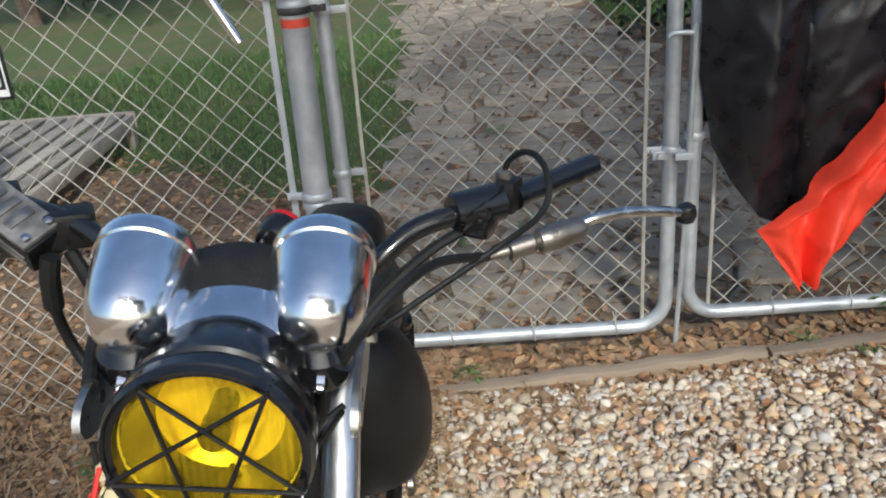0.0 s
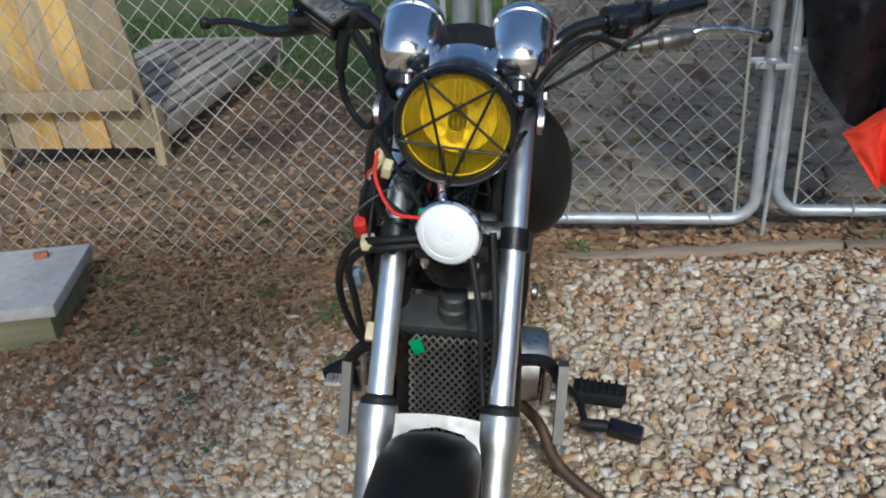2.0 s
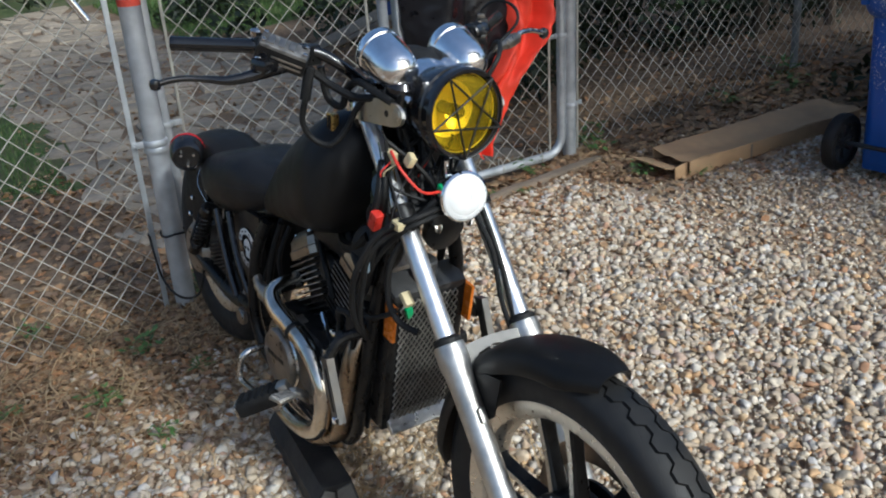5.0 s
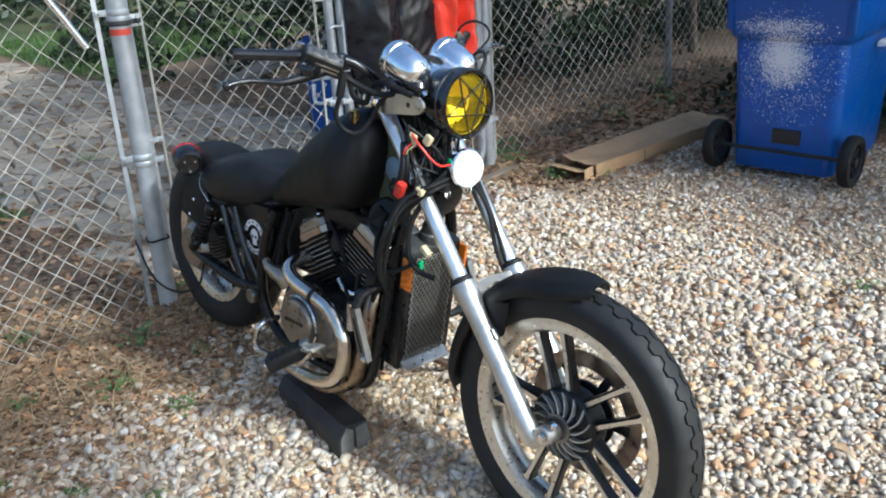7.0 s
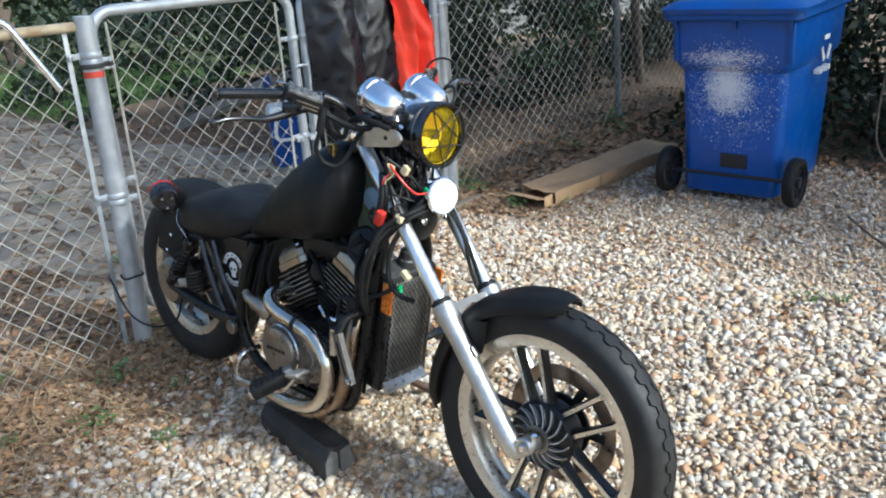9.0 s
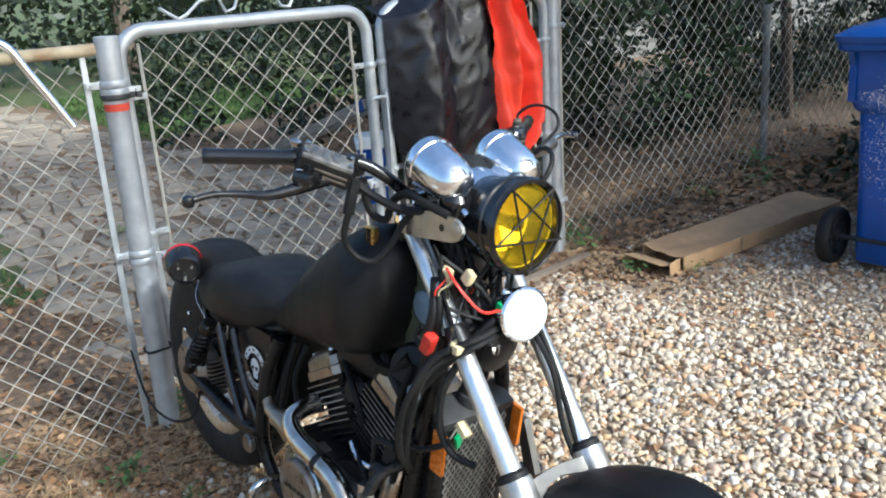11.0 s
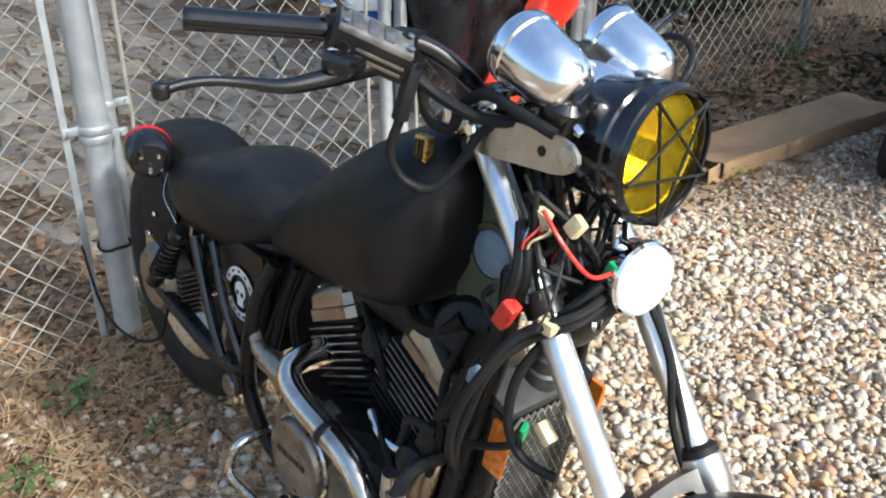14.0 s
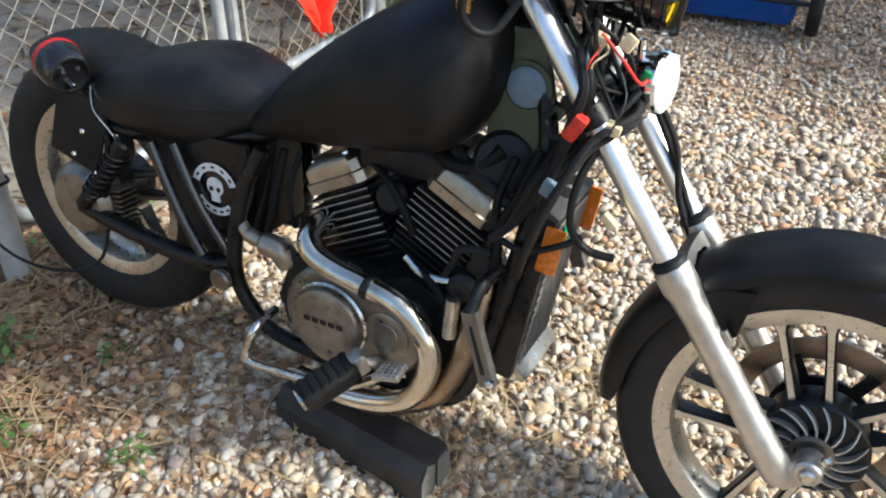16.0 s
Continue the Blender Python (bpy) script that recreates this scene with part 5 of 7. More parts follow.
def wheel(bike, name, p, z, r_tyre, r_rim, half, label, disc_side, phase):
    """Cast wheel turning about its own y axis."""
    o = P(p, 0, z)
    w = new(name)
    w.parent = bike
    w.location = o
    w["label"] = label
    ax = (0, 1, 0)
    prof = []
    for k in range(21):
        a = radians(-112 + 224 * k / 20)
        prof.append((r_rim - 0.004 + (r_tyre - r_rim + 0.004) * (0.5 + 0.5 * math.cos(a)) ** 0.75 * (1 if abs(a) < 1.9 else 0.98), half * math.sin(max(-1.57, min(1.57, a * 0.95)))))
    prof = [(r_rim - 0.008, -half * 0.7)] + prof[3:-3] + [(r_rim - 0.008, half * 0.7)]
    # tread with two stepped zigzag grooves
    tread_r = lambda y: r_rim - 0.004 + (r_tyre - r_rim + 0.004) * (0.5 + 0.5 * math.cos(math.asin(max(-1, min(1, y / half))) / 0.95)) ** 0.75
    flank = [q for q in prof if abs(q[1]) > half * 0.72]
    bead = [(r_rim - 0.008, half * 0.68), (r_rim + 0.008, half * 0.86), (r_rim + 0.03, half * 0.985)]
    low_side = [(r, -y) for r, y in bead] + [q for q in flank if q[1] < 0]
    high_side = [q for q in flank if q[1] > 0] + bead[::-1]
    n_step, rings = 240, []
    for j in range(n_step):
        a = 2 * math.pi * j / n_step
        mid_row = []
        for side, shift in ((-1, 0), (1, 1)):
            g = side * half * 0.34 + half * 0.12 * (1, 1, 1, -1, -1, -1)[(j + 3 * shift) % 6]
            for off, depth in ((-0.003, 0), (-0.0018, 0.006), (0.0018, 0.006), (0.003, 0)):
                mid_row.append((tread_r(g + off) - depth, g + off))
            if side < 0:
                mid_row.append((tread_r(0), 0.0))
        lo, hi = half * 0.6, half * 0.6
        row = low_side + [(tread_r(-lo), -lo)] + mid_row + [(tread_r(hi), hi)] + high_side
        rings.append([Vector((r * math.cos(a), y, r * math.sin(a))) for r, y in row])
    part("tyre", add_loft(B(), rings, closed=True), tyre_rubber, w, "black rubber tyre with zigzag tread", angle=0.7)
    h = half * 0.78
    rim = [(r_rim, h), (r_rim + 0.004, h - 0.004), (r_rim - 0.004, h - 0.012), (r_rim - 0.018, h - 0.016), (r_rim - 0.03, h * 0.35), (r_rim - 0.03, -h * 0.35), (r_rim - 0.018, -h + 0.016), (r_rim - 0.004, -h + 0.012), (r_rim + 0.004, -h + 0.004), (r_rim, -h),
           (r_rim - 0.014, -h + 0.002), (r_rim - 0.03, -h + 0.008), (r_rim - 0.042, -h * 0.3), (r_rim - 0.042, h * 0.3), (r_rim - 0.03, h - 0.008), (r_rim - 0.014, h - 0.002)]
    part("rim", add_lathe(B(), rim, (0, 0, 0), ax, 80, True), wheel_alloy, w, "machined alloy rim")
    for k in range(5):
        for d in (-1, 1):
            a = radians(72 * k + phase + d * 9.5)
            a1 = radians(72 * k + phase + d * 20)
            inner, outer = 0.08, r_rim - 0.036
            u, v = Vector((math.cos(a), 0, math.sin(a))), Vector((math.cos(a1), 0, math.sin(a1)))
            q0, q1 = v * inner, u * outer
            t = (q1 - q0).normalized()
            sd = t.cross(Vector((0, 1, 0))).normalized()
            bm = add_loft(B(), [[q + sd * ww * sx + Vector((0, hh * sy, 0)) for sx, sy in ((1, 0.7), (0.6, 1), (-0.6, 1), (-1, 0.7), (-1, -0.7), (-0.6, -1), (0.6, -1), (1, -0.7))]
                                for q, ww, hh in ((q0, 0.011, 0.02), ((q0 + q1) / 2, 0.008, 0.015), (q0 * 0.1 + q1 * 0.9, 0.009, 0.017), (q1, 0.018, 0.02))])
            sp = part("spoke", bm, satin_black, w)
            part("spoke_face", add_loft(B(), [[q + sd * ww * sx + Vector((0, yy, 0)) for sx, yy in ((1, -hh), (-1, -hh), (-1, -hh - 0.0012), (1, -hh - 0.0012))]
                                              for q, ww, hh in ((q0, 0.0055, 0.0205), ((q0 + q1) / 2, 0.0045, 0.0155), (q0 * 0.1 + q1 * 0.9, 0.0055, 0.0175), (q1, 0.01, 0.0205))]), wheel_alloy, sp, "bare machined spoke edge")
    part("hub", add_lathe(B(), [(0.03, -0.03 if disc_side else -0.06), (0.062, -0.026 if disc_side else -0.052), (0.085 if disc_side else 0.07, -0.018), (0.085 if disc_side else 0.07, 0.03), (0.062, 0.05), (0.03, 0.06)], (0, 0, 0), ax, 40), satin_black, w)
    if disc_side:
        y = 0.058 * disc_side
        part("brake_disc", add_lathe(B(), [(0.122, y - 0.0025), (0.162, y - 0.0025), (0.162, y + 0.0025), (0.122, y + 0.0025)], (0, 0, 0), ax, 64, True), disc_steel, w, "rusty brown steel brake disc")
        dc = part("disc_carrier", add_lathe(B(), [(0.05, y - 0.006), (0.088, y - 0.006), (0.088, y + 0.001), (0.05, y + 0.001)], (0, 0, 0), ax, 40, True), satin_black, w)
        for k in range(6):
            a = radians(60 * k)
            part("carrier_arm", add_box(B(), (0.106 * math.cos(a), y - 0.004 * disc_side, 0.106 * math.sin(a)), (0.05, 0.005, 0.024), Matrix.Rotation(-a, 3, "Y"), 0.002), satin_black, dc)
    return w


def build_motorcycle():
    bike = thing("motorcycle", "matte black V-twin motorcycle with chrome forks, parked on gravel", "motorcycle", bike_pose())
    FA, RA = (1.567, 0.273), (-0.008, 0.366)

    # front wheel and its finned hub cover
    fw = wheel(bike, "front_wheel", FA[0], FA[1], 0.344, 0.268, 0.053, "cast front wheel with paired black spokes", 1, 34)
    part("hub_cover", add_lathe(B(), [(0.09, -0.016), (0.09, -0.03), (0.086, -0.034), (0.08, -0.031), (0.04, -0.036), (0.036, -0.05), (0.026, -0.051), (0.024, -0.044)], (0, 0, 0), (0, 1, 0), 48), satin_black, fw, "black finned hub cover")
    part("hub_ring", add_lathe(B(), [(0.037, -0.044), (0.037, -0.0515), (0.027, -0.052), (0.027, -0.046)], (0, 0, 0), (0, 1, 0), 36), cast_alloy, fw, "worn alloy centre ring")
    part("axle", add_tube(B(), [(0, -0.112, 0), (0, 0.112, 0)], 0.013, 16), case_alloy, fw)
    for k in range(16):
        a = 2 * math.pi * k / 16
        rings = []
        for q in range(6):
            r, aa = 0.037 + 0.05 * q / 5, a + 0.42 * (q / 5) ** 1.4
            u, v = Vector((math.cos(aa), 0, math.sin(aa))), Vector((-math.sin(aa), 0, math.cos(aa)))
            top_y = -0.05 + 0.014 * (q / 5) ** 2
            rings.append([u * r + v * 0.0017 + Vector((0, top_y, 0)), u * r - v * 0.0017 + Vector((0, top_y, 0)), u * r - v * 0.0022 + Vector((0, -0.028, 0)), u * r + v * 0.0022 + Vector((0, -0.028, 0))])
        part("fin", add_loft(B(), rings), hub_fin, fw)
    rw = wheel(bike, "rear_wheel", RA[0], RA[1], 0.324, 0.218, 0.066, "cast rear wheel with black spokes", 0, 12)
    part("final_drive", add_lathe(B(), [(0.03, -0.135), (0.07, -0.13), (0.088, -0.11), (0.092, -0.07), (0.07, -0.06)], (0, 0, 0), (0, 1, 0), 40), case_alloy, rw, "grey cast drum housing")
    for k in range(9):
        part("cooling_rib", add_box(B(), (0.108, -0.09, -0.05 + 0.0125 * k), (0.03, 0.05, 0.004), turn(0, -8, 0), 0.001), case_alloy, rw)

    # fork: stanchions, lower legs, yokes
    top, low = Vector((1.008, 0, 0.968)), Vector((1.499, 0, 0.285))
    axis = (low - top).normalized()
    L = (low - top).length
    fork_front = axis.cross(Vector((0, 1, 0)))
    if fork_front.x < 0:
        fork_front = -fork_front
    at = lambda d, s: P(top.x + axis.x * d, s, top.z + axis.z * d)
    for s in (0.092, -0.092):
        fk = part("fork_leg", add_lathe(B(), [(0.0265, 0.482), (0.03, 0.484), (0.0312, 0.492), (0.0312, 0.522), (0.0275, 0.54), (0.0255, 0.58), (0.0245, 0.76), (0.0265, 0.8), (0.028, 0.84), (0.0275, 0.885), (0.022, 0.9), (0.012, 0.904)], at(0, s), axis, 32), leg_alloy, bike, "cast aluminium lower fork leg")
        part("stanchion", add_lathe(B(), [(0.017, -0.012), (0.0195, -0.008), (0.0195, 0.49)], at(0, s), axis, 32), fork_chrome, fk, "bright chrome fork tube")
        part("dust_seal", add_lathe(B(), [(0.0198, 0.468), (0.028, 0.474), (0.0285, 0.488), (0.024, 0.49)], at(0, s), axis, 28), rubber, fk, "black rubber seal")
        part("fork_cap", add_lathe(B(), [(0.0205, -0.014), (0.0205, -0.024), (0.012, -0.03), (0.012, -0.04)], at(0, s), axis, 6), chrome, fk)
        e = 1 if s > 0 else -1
        bm = B()
        c = P(FA[0], s * 0.9, FA[1])
        on_leg = at((Vector((FA[0], 0, FA[1])) - top).dot(axis), s)
        add_lathe(bm, [(0.02, -0.024), (0.0235, -0.02), (0.0235, 0.02), (0.02, 0.024)], c, (0, 1, 0), 28)
        mid = (on_leg + c) / 2
        along = (c - on_leg).normalized()
        lug_rot = Matrix((along, Vector((0, 1, 0)), along.cross(Vector((0, 1, 0))))).transposed()
        add_box(bm, mid, ((c - on_leg).length + 0.01, 0.036, 0.046), lug_rot, 0.009)
        part("axle_clamp", bm, leg_alloy, fk, "cast axle lug ahead of the leg")
        bolt(fk, FA[0] + 0.002, s * 0.9 + e * 0.022, FA[1] + 0.0, (0, e, 0), 0.014, worn_chrome, 0.012)
        bolt(fk, FA[0] + 0.02, s * 0.9 + e * 0.01, FA[1] + 0.026, (0.4, 0, 0.9), 0.008, chrome, 0.012)
        bm = add_box(B(), at(0.628, s) + fork_front * 0.028, (0.03, 0.014, 0.014), axis.to_track_quat("X", "Y").to_matrix(), 0.004)
        part("fender_lug", bm, alloy, fk)
        part("yoke_clamp", add_lathe(B(), [(0.0195, 0.198), (0.026, 0.2), (0.026, 0.232), (0.0195, 0.234)], at(0, s), axis, 24), satin_black, fk, "black clamp ring")
    bm = B()
    for d, th in ((0.0, 0.03), (0.205, 0.032)):
        c = at(d, 0)
        rot = Matrix((fork_front, Vector((0, 1, 0)), fork_front.cross(Vector((0, 1, 0))))).transposed()
        add_box(bm, c - fork_front * 0.01, (0.05, 0.215, th), rot, 0.008)
        add_box(bm, c - Vector((0.028, 0, 0)), (0.06, 0.13, th), rot, 0.008)
    part("triple_clamp", bm, satin_black, bike)
    part("top_yoke_cover", add_box(B(), at(-0.02, 0) - Vector((0.02, 0, 0)), (0.07, 0.19, 0.016), Matrix((fork_front, Vector((0, 1, 0)), fork_front.cross(Vector((0, 1, 0))))).transposed(), 0.007), worn_chrome, bike, "polished top yoke")
    tube("steering_stem", [(1.0, 0, 0.95), (1.09, 0, 0.80)], 0.024, frame_black, bike, smooth=0, n=16)

    # fork brace bridge over the fender
    bm = B()
    outer = [(-0.094, -0.002), (-0.07, -0.005), (-0.03, -0.009), (0.0, -0.01), (0.03, -0.009), (0.07, -0.005), (0.094, -0.002), (0.094, 0.14), (0.082, 0.14), (0.074, 0.075), (0.062, 0.038), (0.04, 0.016), (0.0, 0.008), (-0.04, 0.016), (-0.062, 0.038), (-0.074, 0.075), (-0.082, 0.14), (-0.094, 0.14)]
    c0 = at(0.5, 0)
    nrm = fork_front
    add_loft(bm, [[c0 + nrm * k + Vector((0, y, 0)) + axis * h for y, h in outer] for k in (-0.01, -0.007, 0.01, 0.013)])
    part("fork_brace", bm, cast_alloy, bike, "cast aluminium fork brace")

    # front fender
    def fender(name, centre, r, a0, a1, half, drop, mat, label, peak=0.0):
        rings = []
        steps = 26
        for i in range(steps + 1):
            t = i / steps
            a = radians(a0 + (a1 - a0) * t)
            tip = min(1, (min(t, 1 - t) * 7 + 0.28)) ** 0.5
            w = half * tip
            ring = []
            out = []
            for k in range(13):
                f = -1 + 2 * k / 12
                y = w * math.sin(f * 1.5) / math.sin(1.5)
                h = r - drop * tip * (abs(f) ** 3.2) + peak * (1 - abs(f)) ** 2 * 0.3
                out.append((y, h))
            inn = [(y * 0.97, h - 0.004) for y, h in out[::-1]]
            for y, h in out + inn:
                ring.append(Vector((centre[0] + h * math.cos(a), y, centre[1] + h * math.sin(a))))
            rings.append(ring)
        return part(name, add_loft(B(), rings), mat, bike, label, angle=0.9)

    ff = fender("front_fender", FA, 0.372, 80, 186, 0.072, 0.042, matte_black, "matte black front mudguard", 0.02)
    for s in (1, -1):
        part("fender_stay", add_plate(B(), [P(1.325, s * 0.0715, 0.52), P(1.38, s * 0.0715, 0.548), P(1.425, s * 0.0715, 0.555), P(1.41, s * 0.073, 0.47), P(1.375, s * 0.073, 0.44)], (0, 1, 0), 0.004), matte_black, ff)
    fender("rear_fender", RA, 0.354, 38, 120, 0.098, 0.085, matte_black, "matte black shortened rear mudguard", 0.02)

    # headlight
    hp, hz = 1.196, 0.993
    ax = Vector((1, 0, -0.03)).normalized()
    o = P(hp, 0, hz)
    hl = part("headlight", add_lathe(B(), [(0.006, -0.135), (0.045, -0.13), (0.066, -0.11), (0.076, -0.075), (0.079, -0.04), (0.079, -0.03), (0.0845, -0.026), (0.0845, -0.016), (0.081, -0.013), (0.081, -0.004), (0.087, 0.0), (0.087, 0.012), (0.083, 0.017), (0.076, 0.016), (0.0755, 0.004)], o, ax, 56, True), gloss_black, bike, "gloss black ribbed headlight bucket")
    part("reflector_bowl", add_lathe(B(), [(0.075, 0.004), (0.07, -0.012), (0.058, -0.034), (0.035, -0.055), (0.008, -0.064), (0.006, -0.066), (0.035, -0.058), (0.06, -0.036), (0.0755, 0.0)], o, ax, 48, True), reflector_silver, hl, "silver reflector bowl")
    part("bulb", add_lathe(B(), [(0.012, -0.064), (0.012, -0.03), (0.0135, -0.028), (0.0135, -0.006), (0.01, 0.0), (0.002, 0.002)], o, ax, 18), dark_chrome, hl)
    lens = part("lens", add_lathe(B(), [(0.0755, 0.004), (0.0745, 0.009), (0.06, 0.0155), (0.035, 0.0205), (0.0, 0.022), (0.0, 0.019), (0.035, 0.0175), (0.06, 0.0125), (0.074, 0.004)], o, ax, 48), amber_glass, hl, "fluted amber glass lens")
    lens.visible_shadow = False
    star = [o + ax * 0.026 + Vector((0, 0.0815 * math.cos(radians(a)), 0.0815 * math.sin(radians(a)))) for a in (50, 122, 194, 266, 338)]
    for k in range(5):
        part("guard_rod", add_tube(B(), [star[k], star[(k + 2) % 5]], 0.0021, 8), satin_black, hl, "thin black guard rod")
    for q in star:
        part("guard_clip", add_tube(B(), [q, q - ax * 0.02 + (q - o).normalized() * 0.004], 0.0026, 6), satin_black, hl)
    part("guard_ring", add_lathe(B(), [(0.0865, 0.016), (0.084, 0.021), (0.081, 0.02), (0.083, 0.014)], o, ax, 56, True), gloss_black, hl)
    for s in (1, -1):
        y = 0.116 * s
        out = [(0.0, -0.022), (0.004, 0.022), (0.03, 0.027), (0.152, 0.021), (0.168, 0.016), (0.178, 0.006), (0.18, -0.003), (0.174, -0.014), (0.162, -0.02), (0.145, -0.023), (0.03, -0.027)]
        br = part("headlight_bracket", add_plate(B(), [P(1.0 + a, y, 0.988 + b + a * 0.04) for a, b in out], (0, 1, 0), 0.007), alloy, hl, "flat aluminium bracket with round holes")
        part("bracket_hole", add_lathe(B(), [(0.0065, -0.0042), (0.0065, 0.0042)], P(1.126, y, 0.993), (0, 1, 0), 16), satin_black, br)
        bolt(br, 1.161, y + s * 0.003, 0.996, (0, s, 0), 0.0125, alloy, 0.003)
        bolt(br, 1.012, y + s * 0.003, 0.99, (0, s, 0), 0.011, chrome, 0.01)
        bolt(br, 1.03, y * 0.9, 1.022, (0, s, 0), 0.006, chrome, 0.006)

    # gauges
    for s in (1, -1):
        base, face = P(1.137, s * 0.082, 1.056), P(1.042, s * 0.082, 1.094)
        n = (face - base).normalized()
        g = part("gauge", add_lathe(B(), [(0.008, -0.004), (0.022, 0.0), (0.032, 0.008), (0.0385, 0.022), (0.043, 0.045), (0.0455, 0.07), (0.0462, 0.086), (0.0465, 0.088), (0.0488, 0.09), (0.0492, 0.098), (0.0485, 0.106), (0.046, 0.11), (0.042, 0.106), (0.041, 0.1)], base, n, 48), gauge_chrome, bike, "chrome instrument cup")
        part("dial", add_lathe(B(), [(0.042, 0.1), (0.041, 0.102), (0.001, 0.103)], base, n, 36), satin_black, g, "dark instrument dial")
        part("base_cup", add_lathe(B(), [(0.012, -0.03), (0.026, -0.028), (0.031, -0.012), (0.03, 0.006), (0.022, 0.016)], P(1.118, s * 0.082, 1.035), (0.25, 0, 1), 32), gloss_black, g, "black rubber-mounted base")
        bolt(g, 1.142, s * 0.085, 1.022, (0.8, 0, -0.5), 0.007, chrome, 0.014)
        bolt(g, 1.132, s * 0.055, 1.03, (0.75, 0, -0.66), 0.006, chrome, 0.01)
        tube("gauge_cable", [(1.12, s * 0.079, 1.02), (1.115, s * 0.085, 0.98), (1.1, s * 0.07, 0.93)], 0.005, rubber, g, n=8)
    dark_rings, band_rings = [], []
    for k in range(9):
        f = -1 + 2 * k / 8
        y = 0.05 * f
        zt = 1.084 - 0.012 * f * f
        dark_rings.append([P(1.0, y, zt - 0.004), P(1.02, y, zt + 0.014), P(1.055, y, zt + 0.012), P(1.078, y, zt - 0.004), P(1.08, y, zt - 0.03), P(1.0, y, zt - 0.03)])
        band_rings.append([P(1.079, y, zt - 0.004), P(1.104, y, zt - 0.008), P(1.122, y, zt - 0.018), P(1.126, y, zt - 0.034), P(1.11, y, zt - 0.036), P(1.079, y, zt - 0.03)])
    part("warning_light_panel", add_loft(B(), dark_rings), rubber, bike, "black rubber panel between the gauges")
    part("panel_band", add_loft(B(), band_rings), gauge_chrome, bike, "curved chrome band before the panel")
    part("panel_mount", add_box(B(), P(1.07, 0, 1.04), (0.09, 0.09, 0.03), bevel=0.006), satin_black, bike)

    # handlebar with grips, levers, switches
    right = [(0.965, 0.0, 1.02), (0.965, 0.05, 1.02), (0.98, 0.085, 1.028), (0.985, 0.125, 1.058), (0.965, 0.165, 1.086), (0.945, 0.215, 1.098), (0.9, 0.3, 1.105), (0.85, 0.39, 1.11)]
    pts = [(0.858, -0.352, 1.111), (0.9, -0.29, 1.106)] + [(p, -s, z) for p, s, z in right[-3::-1]] + right[1:]
    hb = tube("handlebar", pts, 0.0112, gloss_black, bike, "gloss black handlebar", 16)
    for s in (1, -1):
        bm = B()
        add_box(bm, P(0.97, s * 0.045, 1.0), (0.036, 0.026, 0.05), bevel=0.005)
        part("riser", bm, worn_chrome if s > 0 else satin_black, hb)
        a, b = (P(0.838, 0.413, 1.11) if s > 0 else P(0.838, -0.374, 1.117)), P(0.913, s * 0.275, 1.1035)
        lg = (b - a).length
        part("grip", add_lathe(B(), [(0.006, -0.001), (0.0128, 0.0), (0.0138, 0.003), (0.0135, 0.012), (0.0135, lg - 0.012), (0.0145, lg - 0.008), (0.0145, lg)], a, b - a, 24), gloss_black, hb, "smooth black grip")
    # right: brake lever and master cylinder
    ml = (P(0.975, 0.2, 1.07) - P(0.925, 0.29, 1.112)).normalized()
    mn = (Vector((0.6, 0.34, 0.72)) - ml * ml.dot(Vector((0.6, 0.34, 0.72)))).normalized()
    mr = Matrix((mn.cross(ml), ml, mn)).transposed()
    mo = P(0.955, 0.243, 1.088)
    mc = part("master_cylinder", add_box(B(), mo, (0.046, 0.098, 0.036), mr, 0.006), satin_black, hb, "scuffed black brake master cylinder")
    part("reservoir_lid", add_box(B(), mo + mn * 0.0205, (0.046, 0.092, 0.008), mr, 0.003), lid_grey, mc, "scratched grey reservoir lid")
    for a in (-0.026, -0.006, 0.014):
        part("lid_pad", add_box(B(), mo + mr @ Vector((0.0, a, 0.0252)), (0.03, 0.012, 0.003), mr, 0.0012), case_alloy, mc)
    part("reservoir_rib", add_box(B(), mo + mr @ Vector((-0.0235, 0.012, 0.004)), (0.003, 0.06, 0.004), mr, 0.001), case_alloy, mc)
    part("reservoir_rib", add_box(B(), mo + mr @ Vector((-0.0235, 0.012, -0.006)), (0.003, 0.06, 0.004), mr, 0.001), case_alloy, mc)
    for a, b in ((0.04, 0.014), (-0.04, -0.014), (0.04, -0.014), (-0.04, 0.014)):
        part("bolt", add_lathe(B(), [(0.0045, 0), (0.0045, 0.002), (0.002, 0.003)], mo + mr @ Vector((b, a, 0.028)), mn, 10), worn_chrome, mc)
    part("sight_glass", add_lathe(B(), [(0.009, 0), (0.009, 0.003), (0.007, 0.0035), (0.006, 0.0025), (0.001, 0.0025)], mo + mr @ Vector((-0.022, -0.032, 0.0)), -(mr @ Vector((1, 0, 0))), 18), gloss_black, mc, "round dark sight glass")
    part("bar_clamp", add_box(B(), P(0.925, 0.262, 1.1), (0.03, 0.03, 0.045), turn(0, 0, 28), 0.006), satin_black, hb)
    lever = catmull([P(*q) for q in ((0.962, 0.235, 1.072), (0.955, 0.265, 1.064), (0.944, 0.3, 1.054), (0.931, 0.342, 1.047), (0.914, 0.375, 1.05), (0.9, 0.412, 1.053), (0.893, 0.44, 1.051), (0.89, 0.462, 1.046))], 5)
    part("brake_lever", add_tube(B(), lever, [max(0.006, 0.0155 - 0.00042 * k) for k in range(len(lever))], 12), gloss_black, hb, "curved black brake lever")
    part("lever_perch", add_box(B(), P(0.955, 0.272, 1.074), (0.04, 0.06, 0.026), turn(0, 8, 24), 0.009), gloss_black, hb, "black lever pivot casting")
